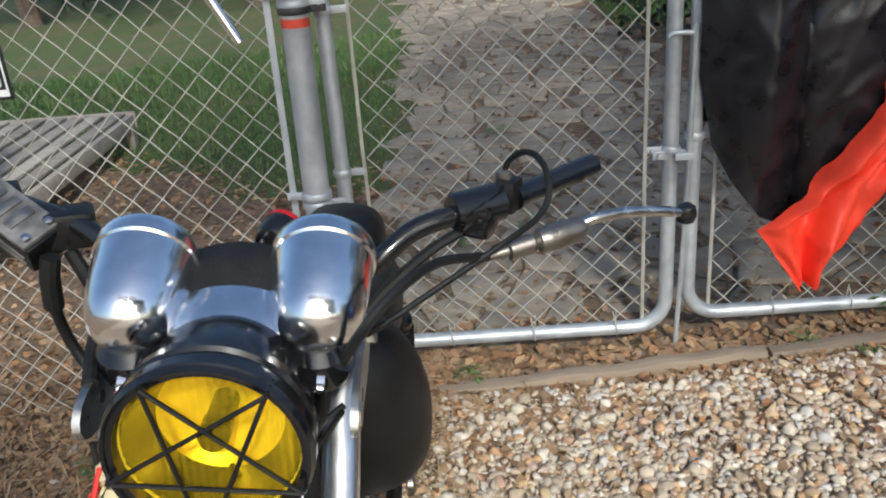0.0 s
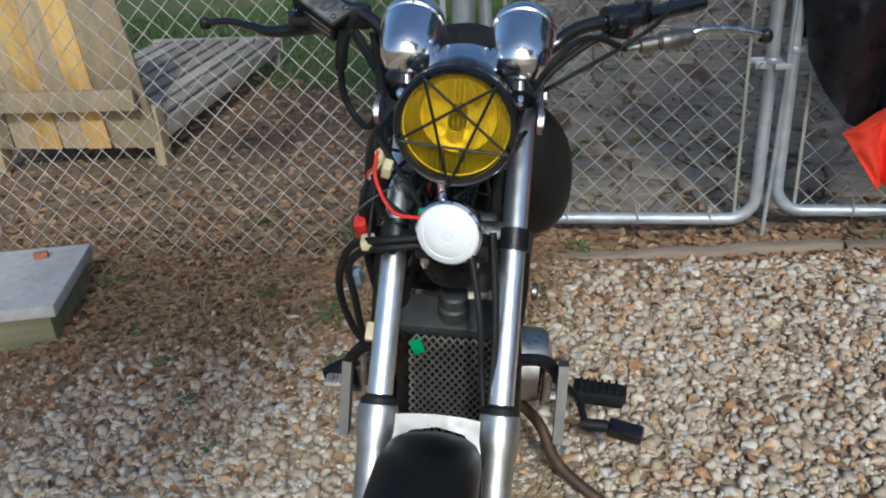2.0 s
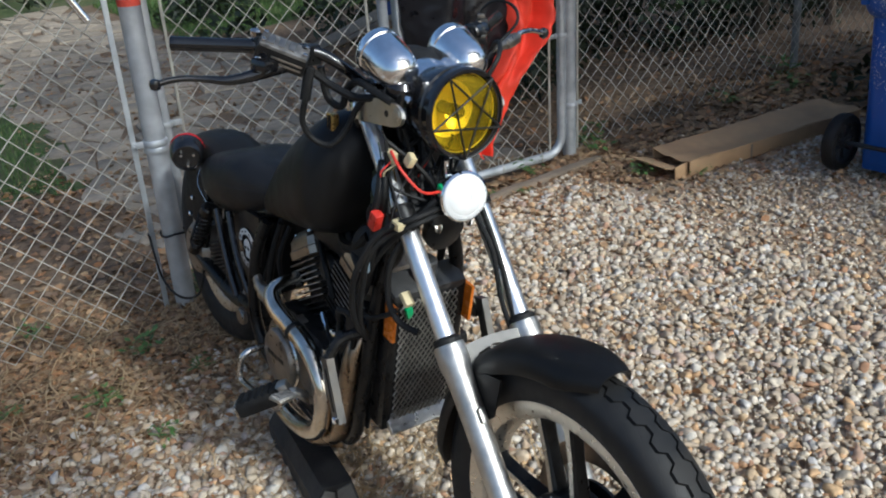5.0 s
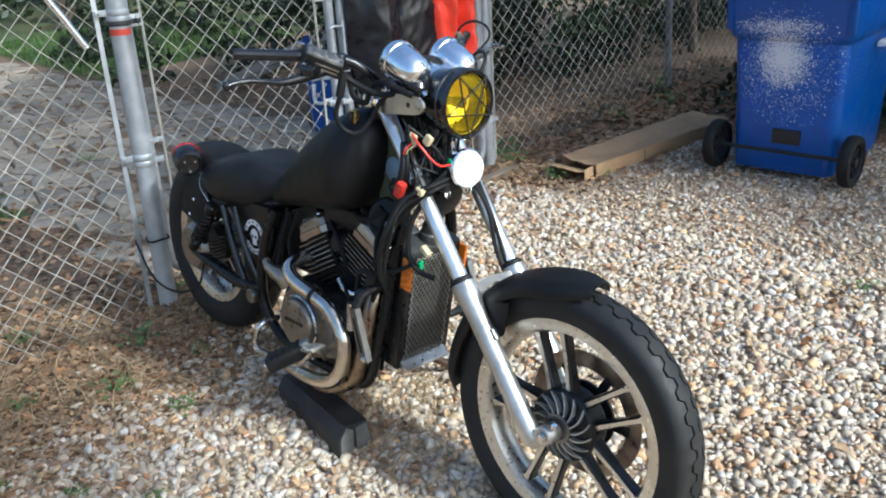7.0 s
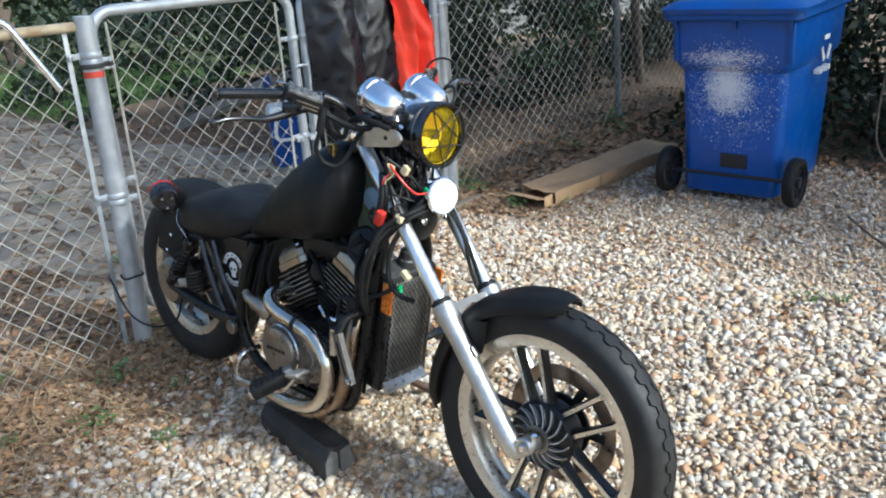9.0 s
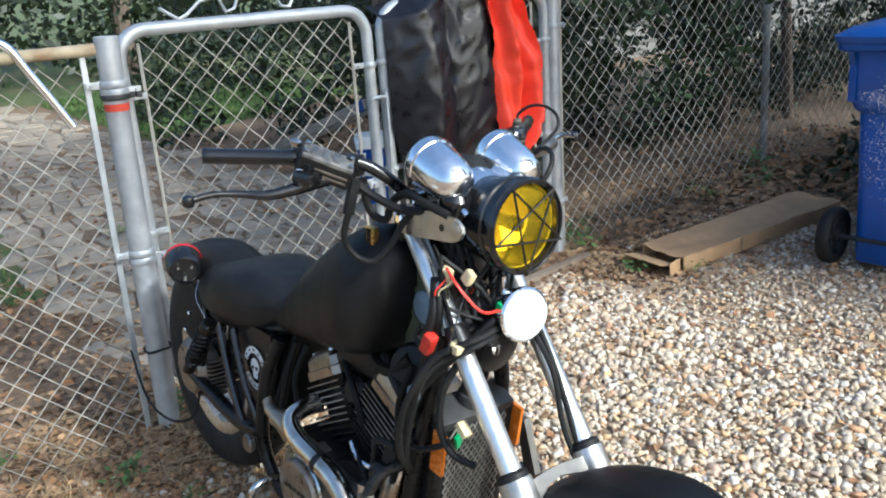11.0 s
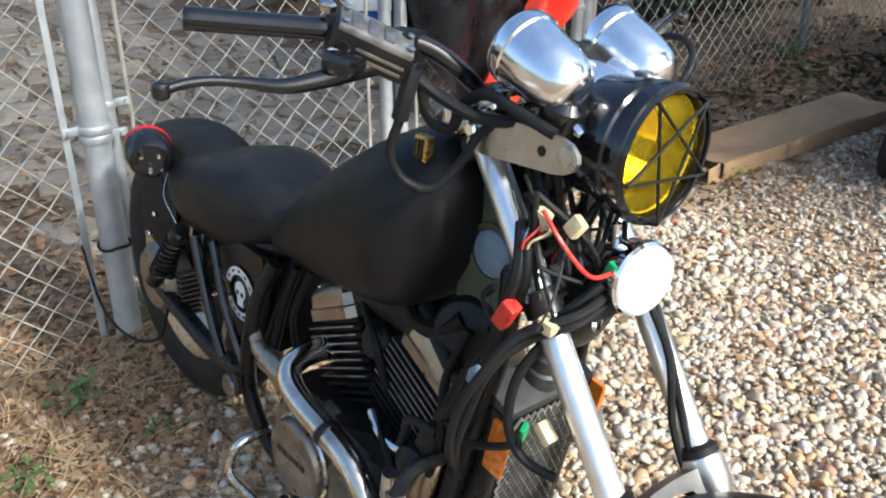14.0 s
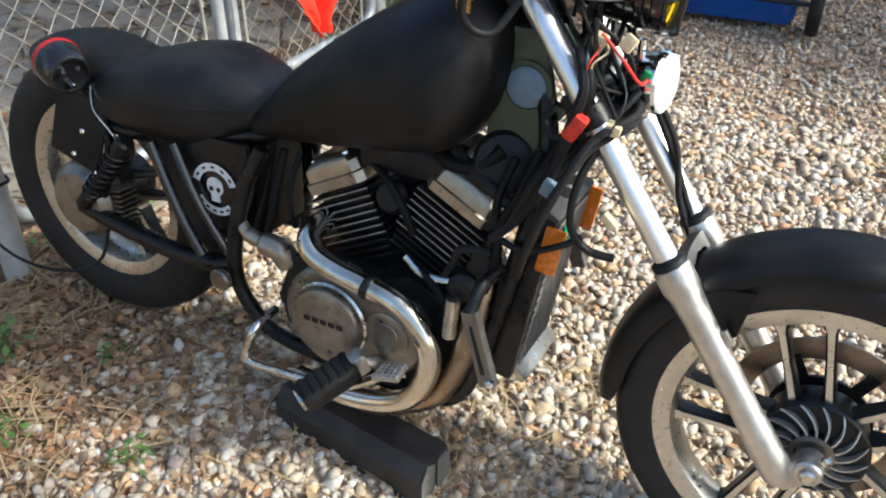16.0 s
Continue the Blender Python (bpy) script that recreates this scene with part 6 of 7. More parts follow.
    part("lever_ball", add_lathe(B(), [(0.003, -0.011), (0.009, -0.008), (0.011, 0.0), (0.009, 0.008), (0.003, 0.011)], P(0.889, 0.466, 1.045), (0, 0, 1), 16), gloss_black, hb)
    bolt(hb, 0.946, 0.286, 1.083, (0.3, 0, 1), 0.0105, chrome, 0.008)
    bolt(hb, 0.92, 0.278, 1.128, (0.3, 0, 1), 0.0105, worn_chrome, 0.008)
    part("switch_housing", add_box(B(), P(0.95, 0.19, 1.085), (0.042, 0.05, 0.04), turn(0, 0, 20), 0.008), satin_black, hb)
    tube("brake_hose", [(0.985, 0.2, 1.062), (0.982, 0.208, 1.02), (0.96, 0.21, 0.96), (0.965, 0.19, 0.922), (0.988, 0.163, 0.912), (1.01, 0.14, 0.945), (1.03, 0.125, 0.99), (1.06, 0.11, 1.012), (1.1, 0.095, 1.015)], 0.0062, rubber, bike, "black brake hose", 10)
    tube("cable", [(0.95, 0.16, 1.06), (0.955, 0.15, 1.0), (0.985, 0.135, 0.985), (1.0, 0.13, 1.02), (1.04, 0.128, 1.04), (1.09, 0.125, 1.03), (1.14, 0.115, 1.015)], 0.0075, rubber, bike, "black control cable", 10)
    tube("hose_boot", [(0.985, 0.2, 1.066), (0.983, 0.206, 1.04), (0.976, 0.21, 1.005)], 0.0105, rubber, bike, n=10, smooth=3)
    # left: clutch lever, switch cluster, choke cable
    sa_, sb_ = P(0.949, -0.206, 1.099), P(0.92, -0.261, 1.103)
    sl = (sb_ - sa_).length
    bm = add_lathe(B(), [(0.012, -0.001), (0.018, 0.0), (0.0215, 0.004), (0.0215, sl * 0.45), (0.0195, sl * 0.48), (0.0195, sl * 0.52), (0.0215, sl * 0.55), (0.0215, sl - 0.005), (0.017, sl), (0.012, sl + 0.001)], sa_, sb_ - sa_, 20)
    add_box(bm, P(0.94, -0.232, 1.086), (0.034, 0.042, 0.026), turn(0, 4, -28), 0.007)
    part("switch_block", bm, gloss_black, hb, "black handlebar switch block")
    part("signal_button", add_box(B(), P(0.957, -0.238, 1.101), (0.012, 0.014, 0.009), turn(0, 0, -28), 0.003), satin_black, hb)
    part("choke_tab", add_box(B(), P(0.917, -0.262, 1.13), (0.01, 0.016, 0.012), turn(0, 12, -28), 0.003), case_alloy, hb, "bare metal choke tab")
    part("choke_lever_box", add_box(B(), P(0.915, -0.268, 1.108), (0.03, 0.024, 0.038), turn(0, 0, -28), 0.006), satin_black, hb)
    cl = part("clutch_perch", add_lathe(B(), [(0.005, 0), (0.006, 0.03), (0.0105, 0.032), (0.0115, 0.058), (0.008, 0.062), (0.0135, 0.066), (0.0155, 0.085), (0.0135, 0.112), (0.007, 0.122)], P(0.982, -0.235, 1.062), P(0.945, -0.35, 1.083) - P(0.982, -0.235, 1.062), 18), case_alloy, hb, "worn grey clutch lever boot")
    tube("clutch_lever", [(0.95, -0.33, 1.074), (0.945, -0.345, 1.086), (0.94, -0.365, 1.092), (0.925, -0.4, 1.092), (0.908, -0.44, 1.086), (0.897, -0.465, 1.08)], 0.006, worn_chrome, hb, "bare metal clutch lever", 12)
    part("lever_ball", add_lathe(B(), [(0.003, -0.013), (0.01, -0.009), (0.0125, 0.0), (0.01, 0.009), (0.003, 0.013)], P(0.894, -0.472, 1.078), (0, 0, 1), 16), gloss_black, hb)
    tube("clutch_cable", [(0.98, -0.242, 1.063), (1.01, -0.222, 1.076), (1.06, -0.19, 1.094), (1.11, -0.16, 1.098), (1.142, -0.13, 1.078), (1.135, -0.105, 1.035), (1.1, -0.085, 0.98), (1.05, -0.05, 0.85)], 0.005, rubber, bike, n=8)
    tube("choke_cable", [(0.915, -0.262, 1.125), (0.916, -0.266, 1.145), (0.935, -0.28, 1.162), (0.965, -0.292, 1.164), (0.995, -0.298, 1.148), (1.005, -0.29, 1.12), (0.995, -0.25, 1.08), (1.03, -0.15, 1.022), (1.04, -0.09, 0.98), (1.04, -0.05, 0.9)], 0.0034, rubber, bike, n=8)
    tube("wiring_loom", [(0.94, -0.225, 1.08), (0.962, -0.18, 1.06), (0.99, -0.12, 1.01), (1.03, -0.07, 0.94)], 0.006, rubber, bike, n=8)
    tube("wiring_loom", [(0.96, 0.19, 1.06), (0.99, 0.16, 1.03), (1.04, 0.13, 1.01), (1.1, 0.1, 1.02), (1.14, 0.06, 1.03)], 0.008, rubber, bike, n=8)
    bx = part("relay", add_box(B(), P(0.925, 0.125, 0.935), (0.024, 0.016, 0.05), turn(0, 4, 8), 0.003), brass, bike, "small brass-coloured relay")
    for k in range(3):
        part("relay_slot", add_box(B(), P(0.918 + 0.006 * k, 0.134, 0.936), (0.0025, 0.002, 0.04), turn(0, 4, 8), 0), satin_black, bx)
    part("ignition_switch", add_lathe(B(), [(0.016, 0), (0.018, 0.012), (0.018, 0.03), (0.012, 0.034)], P(0.945, 0.085, 0.965), (-0.2, 0, 1), 18), chrome, bike, "chrome ignition lock")

    # tank
    stations = [(0.448, 0.06, 0.645, 0.608), (0.47, 0.09, 0.67, 0.608), (0.51, 0.108, 0.71, 0.614), (0.56, 0.122, 0.762, 0.62), (0.64, 0.144, 0.824, 0.632), (0.72, 0.164, 0.878, 0.646), (0.8, 0.18, 0.925, 0.66), (0.87, 0.189, 0.956, 0.674),
                (0.908, 0.184, 0.966, 0.69), (0.938, 0.168, 0.961, 0.72), (0.962, 0.142, 0.945, 0.758), (0.98, 0.105, 0.922, 0.8), (0.988, 0.06, 0.9, 0.83)]
    rings = []
    for p, w, zt, zb in stations:
        h = zt - zb
        ring = []
        for k in range(40):
            a = 2 * math.pi * k / 40
            c, sn = math.cos(a), math.sin(a)
            widest = zb + h * 0.42
            if sn >= 0:
                y, z = w * abs(c) ** 0.7 * (1 if c > 0 else -1), widest + (zt - widest) * abs(sn) ** 0.9
            else:
                y, z = w * abs(c) ** 0.5 * (1 if c > 0 else -1), widest - (widest - zb) * abs(sn) ** 0.75
            ring.append(Vector((p, y, z)))
        rings.append(ring)
    fine = []
    for k in range(40):
        line = catmull([r[k] for r in rings], 4)
        fine.append(line)
    tank = part("fuel_tank", add_loft(B(), [[fine[k][i] for k in range(40)] for i in range(len(fine[0]))]), matte_black, bike, "wide matte black teardrop fuel tank", angle=1.2)
    part("filler_cap", add_lathe(B(), [(0.036, -0.004), (0.037, 0.006), (0.03, 0.012), (0.008, 0.013)], P(0.86, 0, 0.957), (-0.4, 0, 0.9), 28), gloss_black, tank)

    # seat
    st = [(0.015, 0.045, 0.63, 0.6), (0.035, 0.085, 0.655, 0.588), (0.09, 0.12, 0.692, 0.572), (0.16, 0.138, 0.72, 0.56), (0.24, 0.143, 0.742, 0.556), (0.32, 0.138, 0.752, 0.56), (0.385, 0.12, 0.742, 0.575), (0.435, 0.1, 0.726, 0.598), (0.48, 0.078, 0.705, 0.62), (0.515, 0.045, 0.69, 0.64)]
    rings = []
    for p, w, zt, zb in st:
        ring = []
        for k in range(36):
            a = 2 * math.pi * k / 36
            c, sn = math.cos(a), math.sin(a)
            mid = zb + (zt - zb) * 0.45
            y = w * abs(c) ** 0.62 * (1 if c > 0 else -1)
            z = mid + (zt - mid) * abs(sn) ** 0.85 if sn >= 0 else mid - (mid - zb) * abs(sn) ** 0.6
            dish = -0.012 * max(0, sn) * (1 - abs(c)) * (1 if 0.12 < p < 0.4 else 0.3)
            ring.append(Vector((p, y, z + dish)))
        rings.append(ring)
    fine = [catmull([r[k] for r in rings], 4) for k in range(36)]
    seat = part("seat", add_loft(B(), [[fine[k][i] for k in range(36)] for i in range(len(fine[0]))]), vinyl, bike, "padded black vinyl solo seat", angle=1.2)
    seam = [Vector((p, -w * 0.985, zb + (zt - zb) * 0.5)) for p, w, zt, zb in st]
    part("seam", add_tube(B(), catmull(seam, 4), 0.0025, 6), vinyl, seat)
    seam = [Vector((p, w * 0.985, zb + (zt - zb) * 0.5)) for p, w, zt, zb in st]
    part("seam", add_tube(B(), catmull(seam, 4), 0.0025, 6), vinyl, seat)

    # frame tubes
    for s in (1, -1):
        tube("frame_tube", [(1.005, s * 0.03, 0.9), (1.06, s * 0.07, 0.74), (1.055, s * 0.1, 0.6), (1.0, s * 0.115, 0.35), (0.95, s * 0.115, 0.2), (0.85, s * 0.11, 0.165), (0.55, s * 0.11, 0.175), (0.46, s * 0.12, 0.24), (0.43, s * 0.125, 0.34), (0.46, s * 0.12, 0.5), (0.5, s * 0.1, 0.6)], 0.0165, frame_black, bike, "black steel frame tube", 12)
        tube("frame_tube", [(0.98, s * 0.03, 0.86), (0.75, s * 0.045, 0.72), (0.5, s * 0.075, 0.62), (0.2, s * 0.09, 0.56), (0.06, s * 0.1, 0.57)], 0.014, frame_black, bike, n=12)
        tube("seat_strut", [(0.43, s * 0.13, 0.35), (0.36, s * 0.135, 0.46), (0.3, s * 0.125, 0.575)], 0.0095, gloss_black, bike, n=10)
        tube("swingarm", [(0.43, s * 0.12, 0.33), (0.3, s * 0.125, 0.318), (0.12, s * 0.12, 0.335), (0.0, s * 0.118, 0.36)], 0.02, frame_black, bike, "black swinging arm", 14)
        sh = part("shock_absorber", add_lathe(B(), [(0.018, 0.0), (0.018, 0.035), (0.013, 0.04), (0.013, 0.2), (0.02, 0.205), (0.02, 0.235), (0.014, 0.24)], P(0.03, s * 0.142, 0.38), P(0.185, s * 0.14, 0.56) - P(0.03, s * 0.142, 0.38), 18), frame_black, bike, "rear shock absorber")
        dsh = (P(0.185, s * 0.14, 0.56) - P(0.03, s * 0.142, 0.38)).normalized()
        ush = dsh.orthogonal().normalized()
        vsh = dsh.cross(ush)
        part("spring", add_tube(B(), [P(0.03, s * 0.142, 0.38) + dsh * (0.04 + 0.16 * k / 84) + 0.021 * (math.cos(k * 0.6) * ush + math.sin(k * 0.6) * vsh) for k in range(85)], 0.0032, 6), frame_black, sh, "black coil spring")
        part("pivot_cap", add_lathe(B(), [(0.024, 0), (0.024, 0.01), (0.02, 0.014), (0.004, 0.015)], P(0.417, s * 0.152, 0.312), (0, -s, 0), 22), case_alloy, bike, "round grey pivot cap")
        part("side_cover", add_plate(B(), [P(0.29, s * 0.105, 0.44), P(0.3, s * 0.105, 0.56), P(0.36, s * 0.105, 0.6), P(0.47, s * 0.105, 0.6), P(0.475, s * 0.105, 0.5), P(0.44, s * 0.105, 0.415), P(0.36, s * 0.105, 0.395)], (0, 1, 0), 0.012), satin_black, bike, "black side cover")
    tube("frame_strut", [(0.255, 0.142, 0.575), (0.29, 0.145, 0.49), (0.325, 0.146, 0.415), (0.365, 0.146, 0.35)], 0.0115, gloss_black, bike, "glossy black frame strut", 10)
    # round emblem: black disc, white crescents and a plain skull-like shape
    ec = (0.388, 0.1125, 0.492)
    em = part("emblem", add_lathe(B(), [(0.059, 0), (0.059, 0.0012), (0.001, 0.0014)], P(*ec), (0, -1, 0), 40), gloss_black, bike, "round black and white emblem sticker")

    def arc(r0, r1, a0, a1, name):
        pts0 = [P(ec[0] + r1 * math.cos(radians(a)), ec[1] + 0.0028, ec[2] + r1 * math.sin(radians(a))) for a in np.linspace(a0, a1, 14)]
        pts1 = [P(ec[0] + r0 * math.cos(radians(a)), ec[1] + 0.0028, ec[2] + r0 * math.sin(radians(a))) for a in np.linspace(a1, a0, 14)]
        bm = B()
        v0, v1 = [bm.verts.new(q) for q in pts0], [bm.verts.new(q) for q in pts1[::-1]]
        for i in range(13):
            bm.faces.new((v0[i], v0[i + 1], v1[i + 1], v1[i]))
        ob = part(name, bm, emblem_white, em)
        for k in range(5):
            a = a0 + (a1 - a0) * (k + 0.6) / 5.2
            rm = (r0 + r1) / 2
            part("lettering_bar", add_box(B(), P(ec[0] + rm * math.cos(radians(a)), ec[1] + 0.0034, ec[2] + rm * math.sin(radians(a))), (0.009, 0.0006, 0.005), Matrix.Rotation(-radians(a - 90), 3, "Y"), 0), gloss_black, ob)

    arc(0.04, 0.057, 18, 165, "upper_crescent")
    arc(0.04, 0.057, 208, 318, "lower_crescent")
    part("patch", add_box(B(), P(ec[0] + 0.05, ec[1] + 0.0028, ec[2] - 0.008), (0.012, 0.0008, 0.011), None, 0), emblem_white, em)
    bm = B()
    add_lathe(bm, [(0.0205, 0), (0.0205, 0.001), (0.001, 0.0012)], P(ec[0], ec[1] + 0.002, ec[2] + 0.006), (0, -1, 0), 24)
    add_box(bm, P(ec[0], ec[1] + 0.0028, ec[2] - 0.018), (0.022, 0.001, 0.018), None, 0)
    part("centre_shape", bm, emblem_white, em)
    for dx in (-0.009, 0.009):
        part("dark_spot", add_lathe(B(), [(0.0055, 0), (0.0055, 0.0008), (0.001, 0.0009)], P(ec[0] + dx, ec[1] + 0.0034, ec[2] + 0.001), (0, -1, 0), 12), gloss_black, em)

    # engine
    eng = part("crankcase", add_loft(B(), [[P(p, s, z) for p, z in ((0.54, 0.30), (0.56, 0.24), (0.63, 0.195), (0.85, 0.19), (0.93, 0.24), (0.955, 0.33), (0.92, 0.4), (0.84, 0.43), (0.76, 0.40), (0.68, 0.42), (0.58, 0.4))] for s in (-0.125, -0.105, 0.105, 0.125)]), engine_black, bike, "black engine crankcase")
    stad = []
    for a in np.linspace(60, 300, 22):
        stad.append((0.69 + 0.112 * math.cos(radians(a)), 0.304 + 0.112 * math.sin(radians(a))))
    for a in np.linspace(-62, 62, 14):
        stad.append((0.815 + 0.08 * math.cos(radians(a)), 0.312 + 0.085 * math.sin(radians(a))))
    cc = part("clutch_cover", add_loft(B(), [[P(p, s, z) for p, z in q] for s, q in ((0.11, stad), (0.15, stad), (0.158, [(0.73 + (p - 0.73) * 0.94, 0.3 + (z - 0.3) * 0.93) for p, z in stad]))]), case_alloy, eng, "dull grey clutch cover")
    part("cover_cap", add_lathe(B(), [(0.078, 0.0), (0.078, 0.018), (0.073, 0.026), (0.064, 0.029), (0.004, 0.03)], P(0.688, 0.155, 0.306), (0, -1, 0), 48), case_alloy, cc, "round raised engine cap")
    part("cover_ring", add_lathe(B(), [(0.08, 0.004), (0.084, 0.008), (0.08, 0.012)], P(0.688, 0.155, 0.306), (0, -1, 0), 48), worn_chrome, cc)
    part("small_cap", add_lathe(B(), [(0.048, 0.0), (0.048, 0.005), (0.044, 0.007), (0.028, 0.006), (0.026, 0.008), (0.004, 0.009)], P(0.812, 0.156, 0.312), (0, -1, 0), 36), case_alloy, cc, "small round case cap")
    for k in range(5):
        part("lettering_bar", add_box(B(), P(0.651 + 0.0185 * k, 0.1856, 0.314), (0.014, 0.0008, 0.011), turn(0, 2, 0), 0), satin_black, cc, "dark plain raised mark")
    for a in range(0, 360, 45):
        bolt(cc, 0.735 + (0.165 if abs(math.cos(radians(a))) > 0.5 else 0.14) * math.cos(radians(a)), 0.152, 0.3 + 0.098 * math.sin(radians(a)), (0, 1, 0), 0.006, worn_chrome, 0.006)
    gen = part("generator_cover", add_lathe(B(), [(0.082, 0.0), (0.082, 0.05), (0.074, 0.066), (0.05, 0.075), (0.004, 0.077)], P(0.735, -0.12, 0.305), (0, 1, 0), 44), alloy, eng, "bright alloy generator cover")
    bolt(gen, 0.735, -0.196, 0.305, (0, -1, 0), 0.02, chrome, 0.006)

    def cylinder(base, top_, label):
        b, t = Vector(base), Vector(top_)
        d = (t - b).normalized()
        side = d.cross(Vector((0, 1, 0))).normalized()
        rot = Matrix((side, Vector((0, 1, 0)), d)).transposed()
        H = (t - b).length
        cy = part("cylinder", add_box(B(), b + d * H * 0.38, (0.12, 0.13, H * 0.8), rot, 0.02), engine_black, eng, label)
        for k in range(10):
            q = b + d * (0.05 + 0.0148 * k)
            w = 0.154 if 2 < k else 0.136
            f = part("fin", add_box(B(), q, (w, 0.17, 0.0045), rot, 0.0012), engine_black, cy)
            if k > 2:
                part("fin_edge", add_box(B(), q + Vector((0, -0.0845, 0)), (w - 0.004, 0.0035, 0.003), rot, 0.001), fin_metal, f, "machined fin edge")
        hd = add_loft(B(), [[b + d * (0.05 + 0.0148 * 10 + h) + side * x * kx + Vector((0, y * ky, 0)) for x, y in ((0.072, 0.07), (0.072, -0.07), (0.058, -0.084), (-0.058, -0.084), (-0.072, -0.07), (-0.072, 0.07), (-0.058, 0.084), (0.058, 0.084))]
                            for h, kx, ky in ((-0.002, 1, 1), (0.018, 1, 1), (0.021, 0.93, 0.96), (0.042, 0.9, 0.93), (0.056, 0.68, 0.8), (0.062, 0.6, 0.72))])
        hc = part("head_cover", hd, head_alloy, cy, "stained chrome cylinder head cover")
        for x in (-0.04, 0.04):
            q = b + d * (0.05 + 0.0148 * 10 + 0.045) + side * x + Vector((0, -0.06, 0))
            part("bolt", add_lathe(B(), [(0.008, 0), (0.008, 0.014), (0.005, 0.016)], q, d, 6), worn_chrome, hc)
        return cy

    cylinder((0.742, 0, 0.37), (0.615, 0, 0.62), "finned rear engine cylinder")
    cylinder((0.812, 0, 0.398), (0.944, 0, 0.645), "finned front engine cylinder")
    tube("carburettor", [(0.78, 0.02, 0.58), (0.81, 0.03, 0.61), (0.85, 0.03, 0.64)], 0.026, engine_black, eng, n=16)
    part("air_box", add_box(B(), P(0.8, 0, 0.63), (0.2, 0.15, 0.06), bevel=0.02), engine_black, bike)
    part("battery_box", add_box(B(), P(0.39, 0, 0.48), (0.15, 0.16, 0.2), bevel=0.01), hose_black, bike)
    for s in (0.1,):
        tube("coolant_pipe", [(0.83, 0.12, 0.47), (0.87, 0.13, 0.45), (0.92, 0.13, 0.45), (0.96, 0.12, 0.46)], 0.007, chrome, eng, "thin chrome coolant pipe", 10)
        tube("crankcase_elbow", [(0.452, 0.12, 0.435), (0.475, 0.125, 0.418), (0.51, 0.125, 0.41), (0.545, 0.12, 0.4), (0.56, 0.11, 0.37)], [0.013] * 5 + [0.016] * 5 + [0.024] * 5 + [0.026] * 5 + [0.022], head_alloy, eng, "stained alloy elbow", 14)
        tube("hose", [(0.9, 0.08, 0.68), (0.96, 0.1, 0.65), (1.02, 0.11, 0.62), (1.05, 0.1, 0.63)], 0.011, rubber, eng, n=12)
        tube("hose", [(1.0, 0.13, 0.53), (0.95, 0.14, 0.53), (0.93, 0.13, 0.49), (0.9, 0.12, 0.43)], 0.008, rubber, eng, n=10)
    part("air_cleaner", add_lathe(B(), [(0.05, -0.03), (0.055, -0.02), (0.055, 0.02), (0.048, 0.03), (0.02, 0.034), (0.001, 0.035)], P(0.985, 0.06, 0.672), (0.35, -1, 0.25), 28), engine_black, eng, "round black air cleaner end")
    part("water_pump", add_lathe(B(), [(0.03, 0), (0.03, 0.03), (0.02, 0.04), (0.004, 0.042)], P(0.95, 0.11, 0.45), (0.2, -1, 0), 20), engine_black, eng)
    part("thermostat_housing", add_box(B(), P(0.985, 0.12, 0.5), (0.05, 0.03, 0.05), turn(0, 20, 0), 0.008), engine_black, eng)

    # exhaust
    rear_pipe = [(0.635, 0.08, 0.48), (0.634, 0.125, 0.477), (0.642, 0.158, 0.464), (0.668, 0.17, 0.446), (0.715, 0.172, 0.43), (0.78, 0.172, 0.418), (0.845, 0.172, 0.4), (0.89, 0.172, 0.36), (0.912, 0.172, 0.308), (0.9, 0.17, 0.243), (0.86, 0.168, 0.185), (0.79, 0.165, 0.15), (0.7, 0.16, 0.135), (0.6, 0.15, 0.132)]
    ex = tube("exhaust_pipe", rear_pipe, 0.0225, pipe_chrome, bike, "chrome exhaust pipe sweeping down and back", 20)
    part("pipe_clamp", add_lathe(B(), [(0.0235, -0.008), (0.0255, -0.005), (0.0255, 0.005), (0.0235, 0.008)], P(0.782, 0.172, 0.4175), P(0.83, 0.172, 0.404) - P(0.77, 0.172, 0.42), 24), satin_black, ex, "dark pipe clamp")
    front_pipe = [(0.97, 0.06, 0.5), (0.985, 0.1, 0.475), (0.985, 0.13, 0.43), (0.972, 0.138, 0.35), (0.95, 0.138, 0.27), (0.915, 0.136, 0.2), (0.855, 0.134, 0.152), (0.78, 0.14, 0.122), (0.65, 0.13, 0.11), (0.58, 0.12, 0.11)]
    tube("exhaust_pipe", front_pipe, 0.0225, pipe_brown, bike, "heat-browned front exhaust pipe", 20)

    # radiator with expanded-metal grille
    rad = new("radiator")
    rad.parent = bike
    rad.matrix_local = Matrix.Translation(P(1.052, 0, 0.434)) @ pose(0, 0, 0, 0, 9, 0)
    rad["label"] = "black radiator behind a diamond mesh grille"
    part("core", add_box(B(), (-0.012, 0, 0), (0.04, 0.15, 0.32), bevel=0.004), engine_black, rad)
    for s in (-1, 1):
        part("side_tank", add_box(B(), (-0.012, s * 0.085, -0.005), (0.062, 0.024, 0.35), bevel=0.006), frame_black, rad)
    part("shroud", add_box(B(), (-0.012, 0, 0.172), (0.068, 0.186, 0.03), turn(0, 18, 0), 0.008), grey_plastic, rad, "dusty grey upper shroud")
    part("filler_neck", add_lathe(B(), [(0.028, 0), (0.028, 0.03), (0.024, 0.034), (0.024, 0.055), (0.02, 0.058)], (-0.01, 0, 0.175), (0.1, 0, 1), 20), grey_plastic, rad)
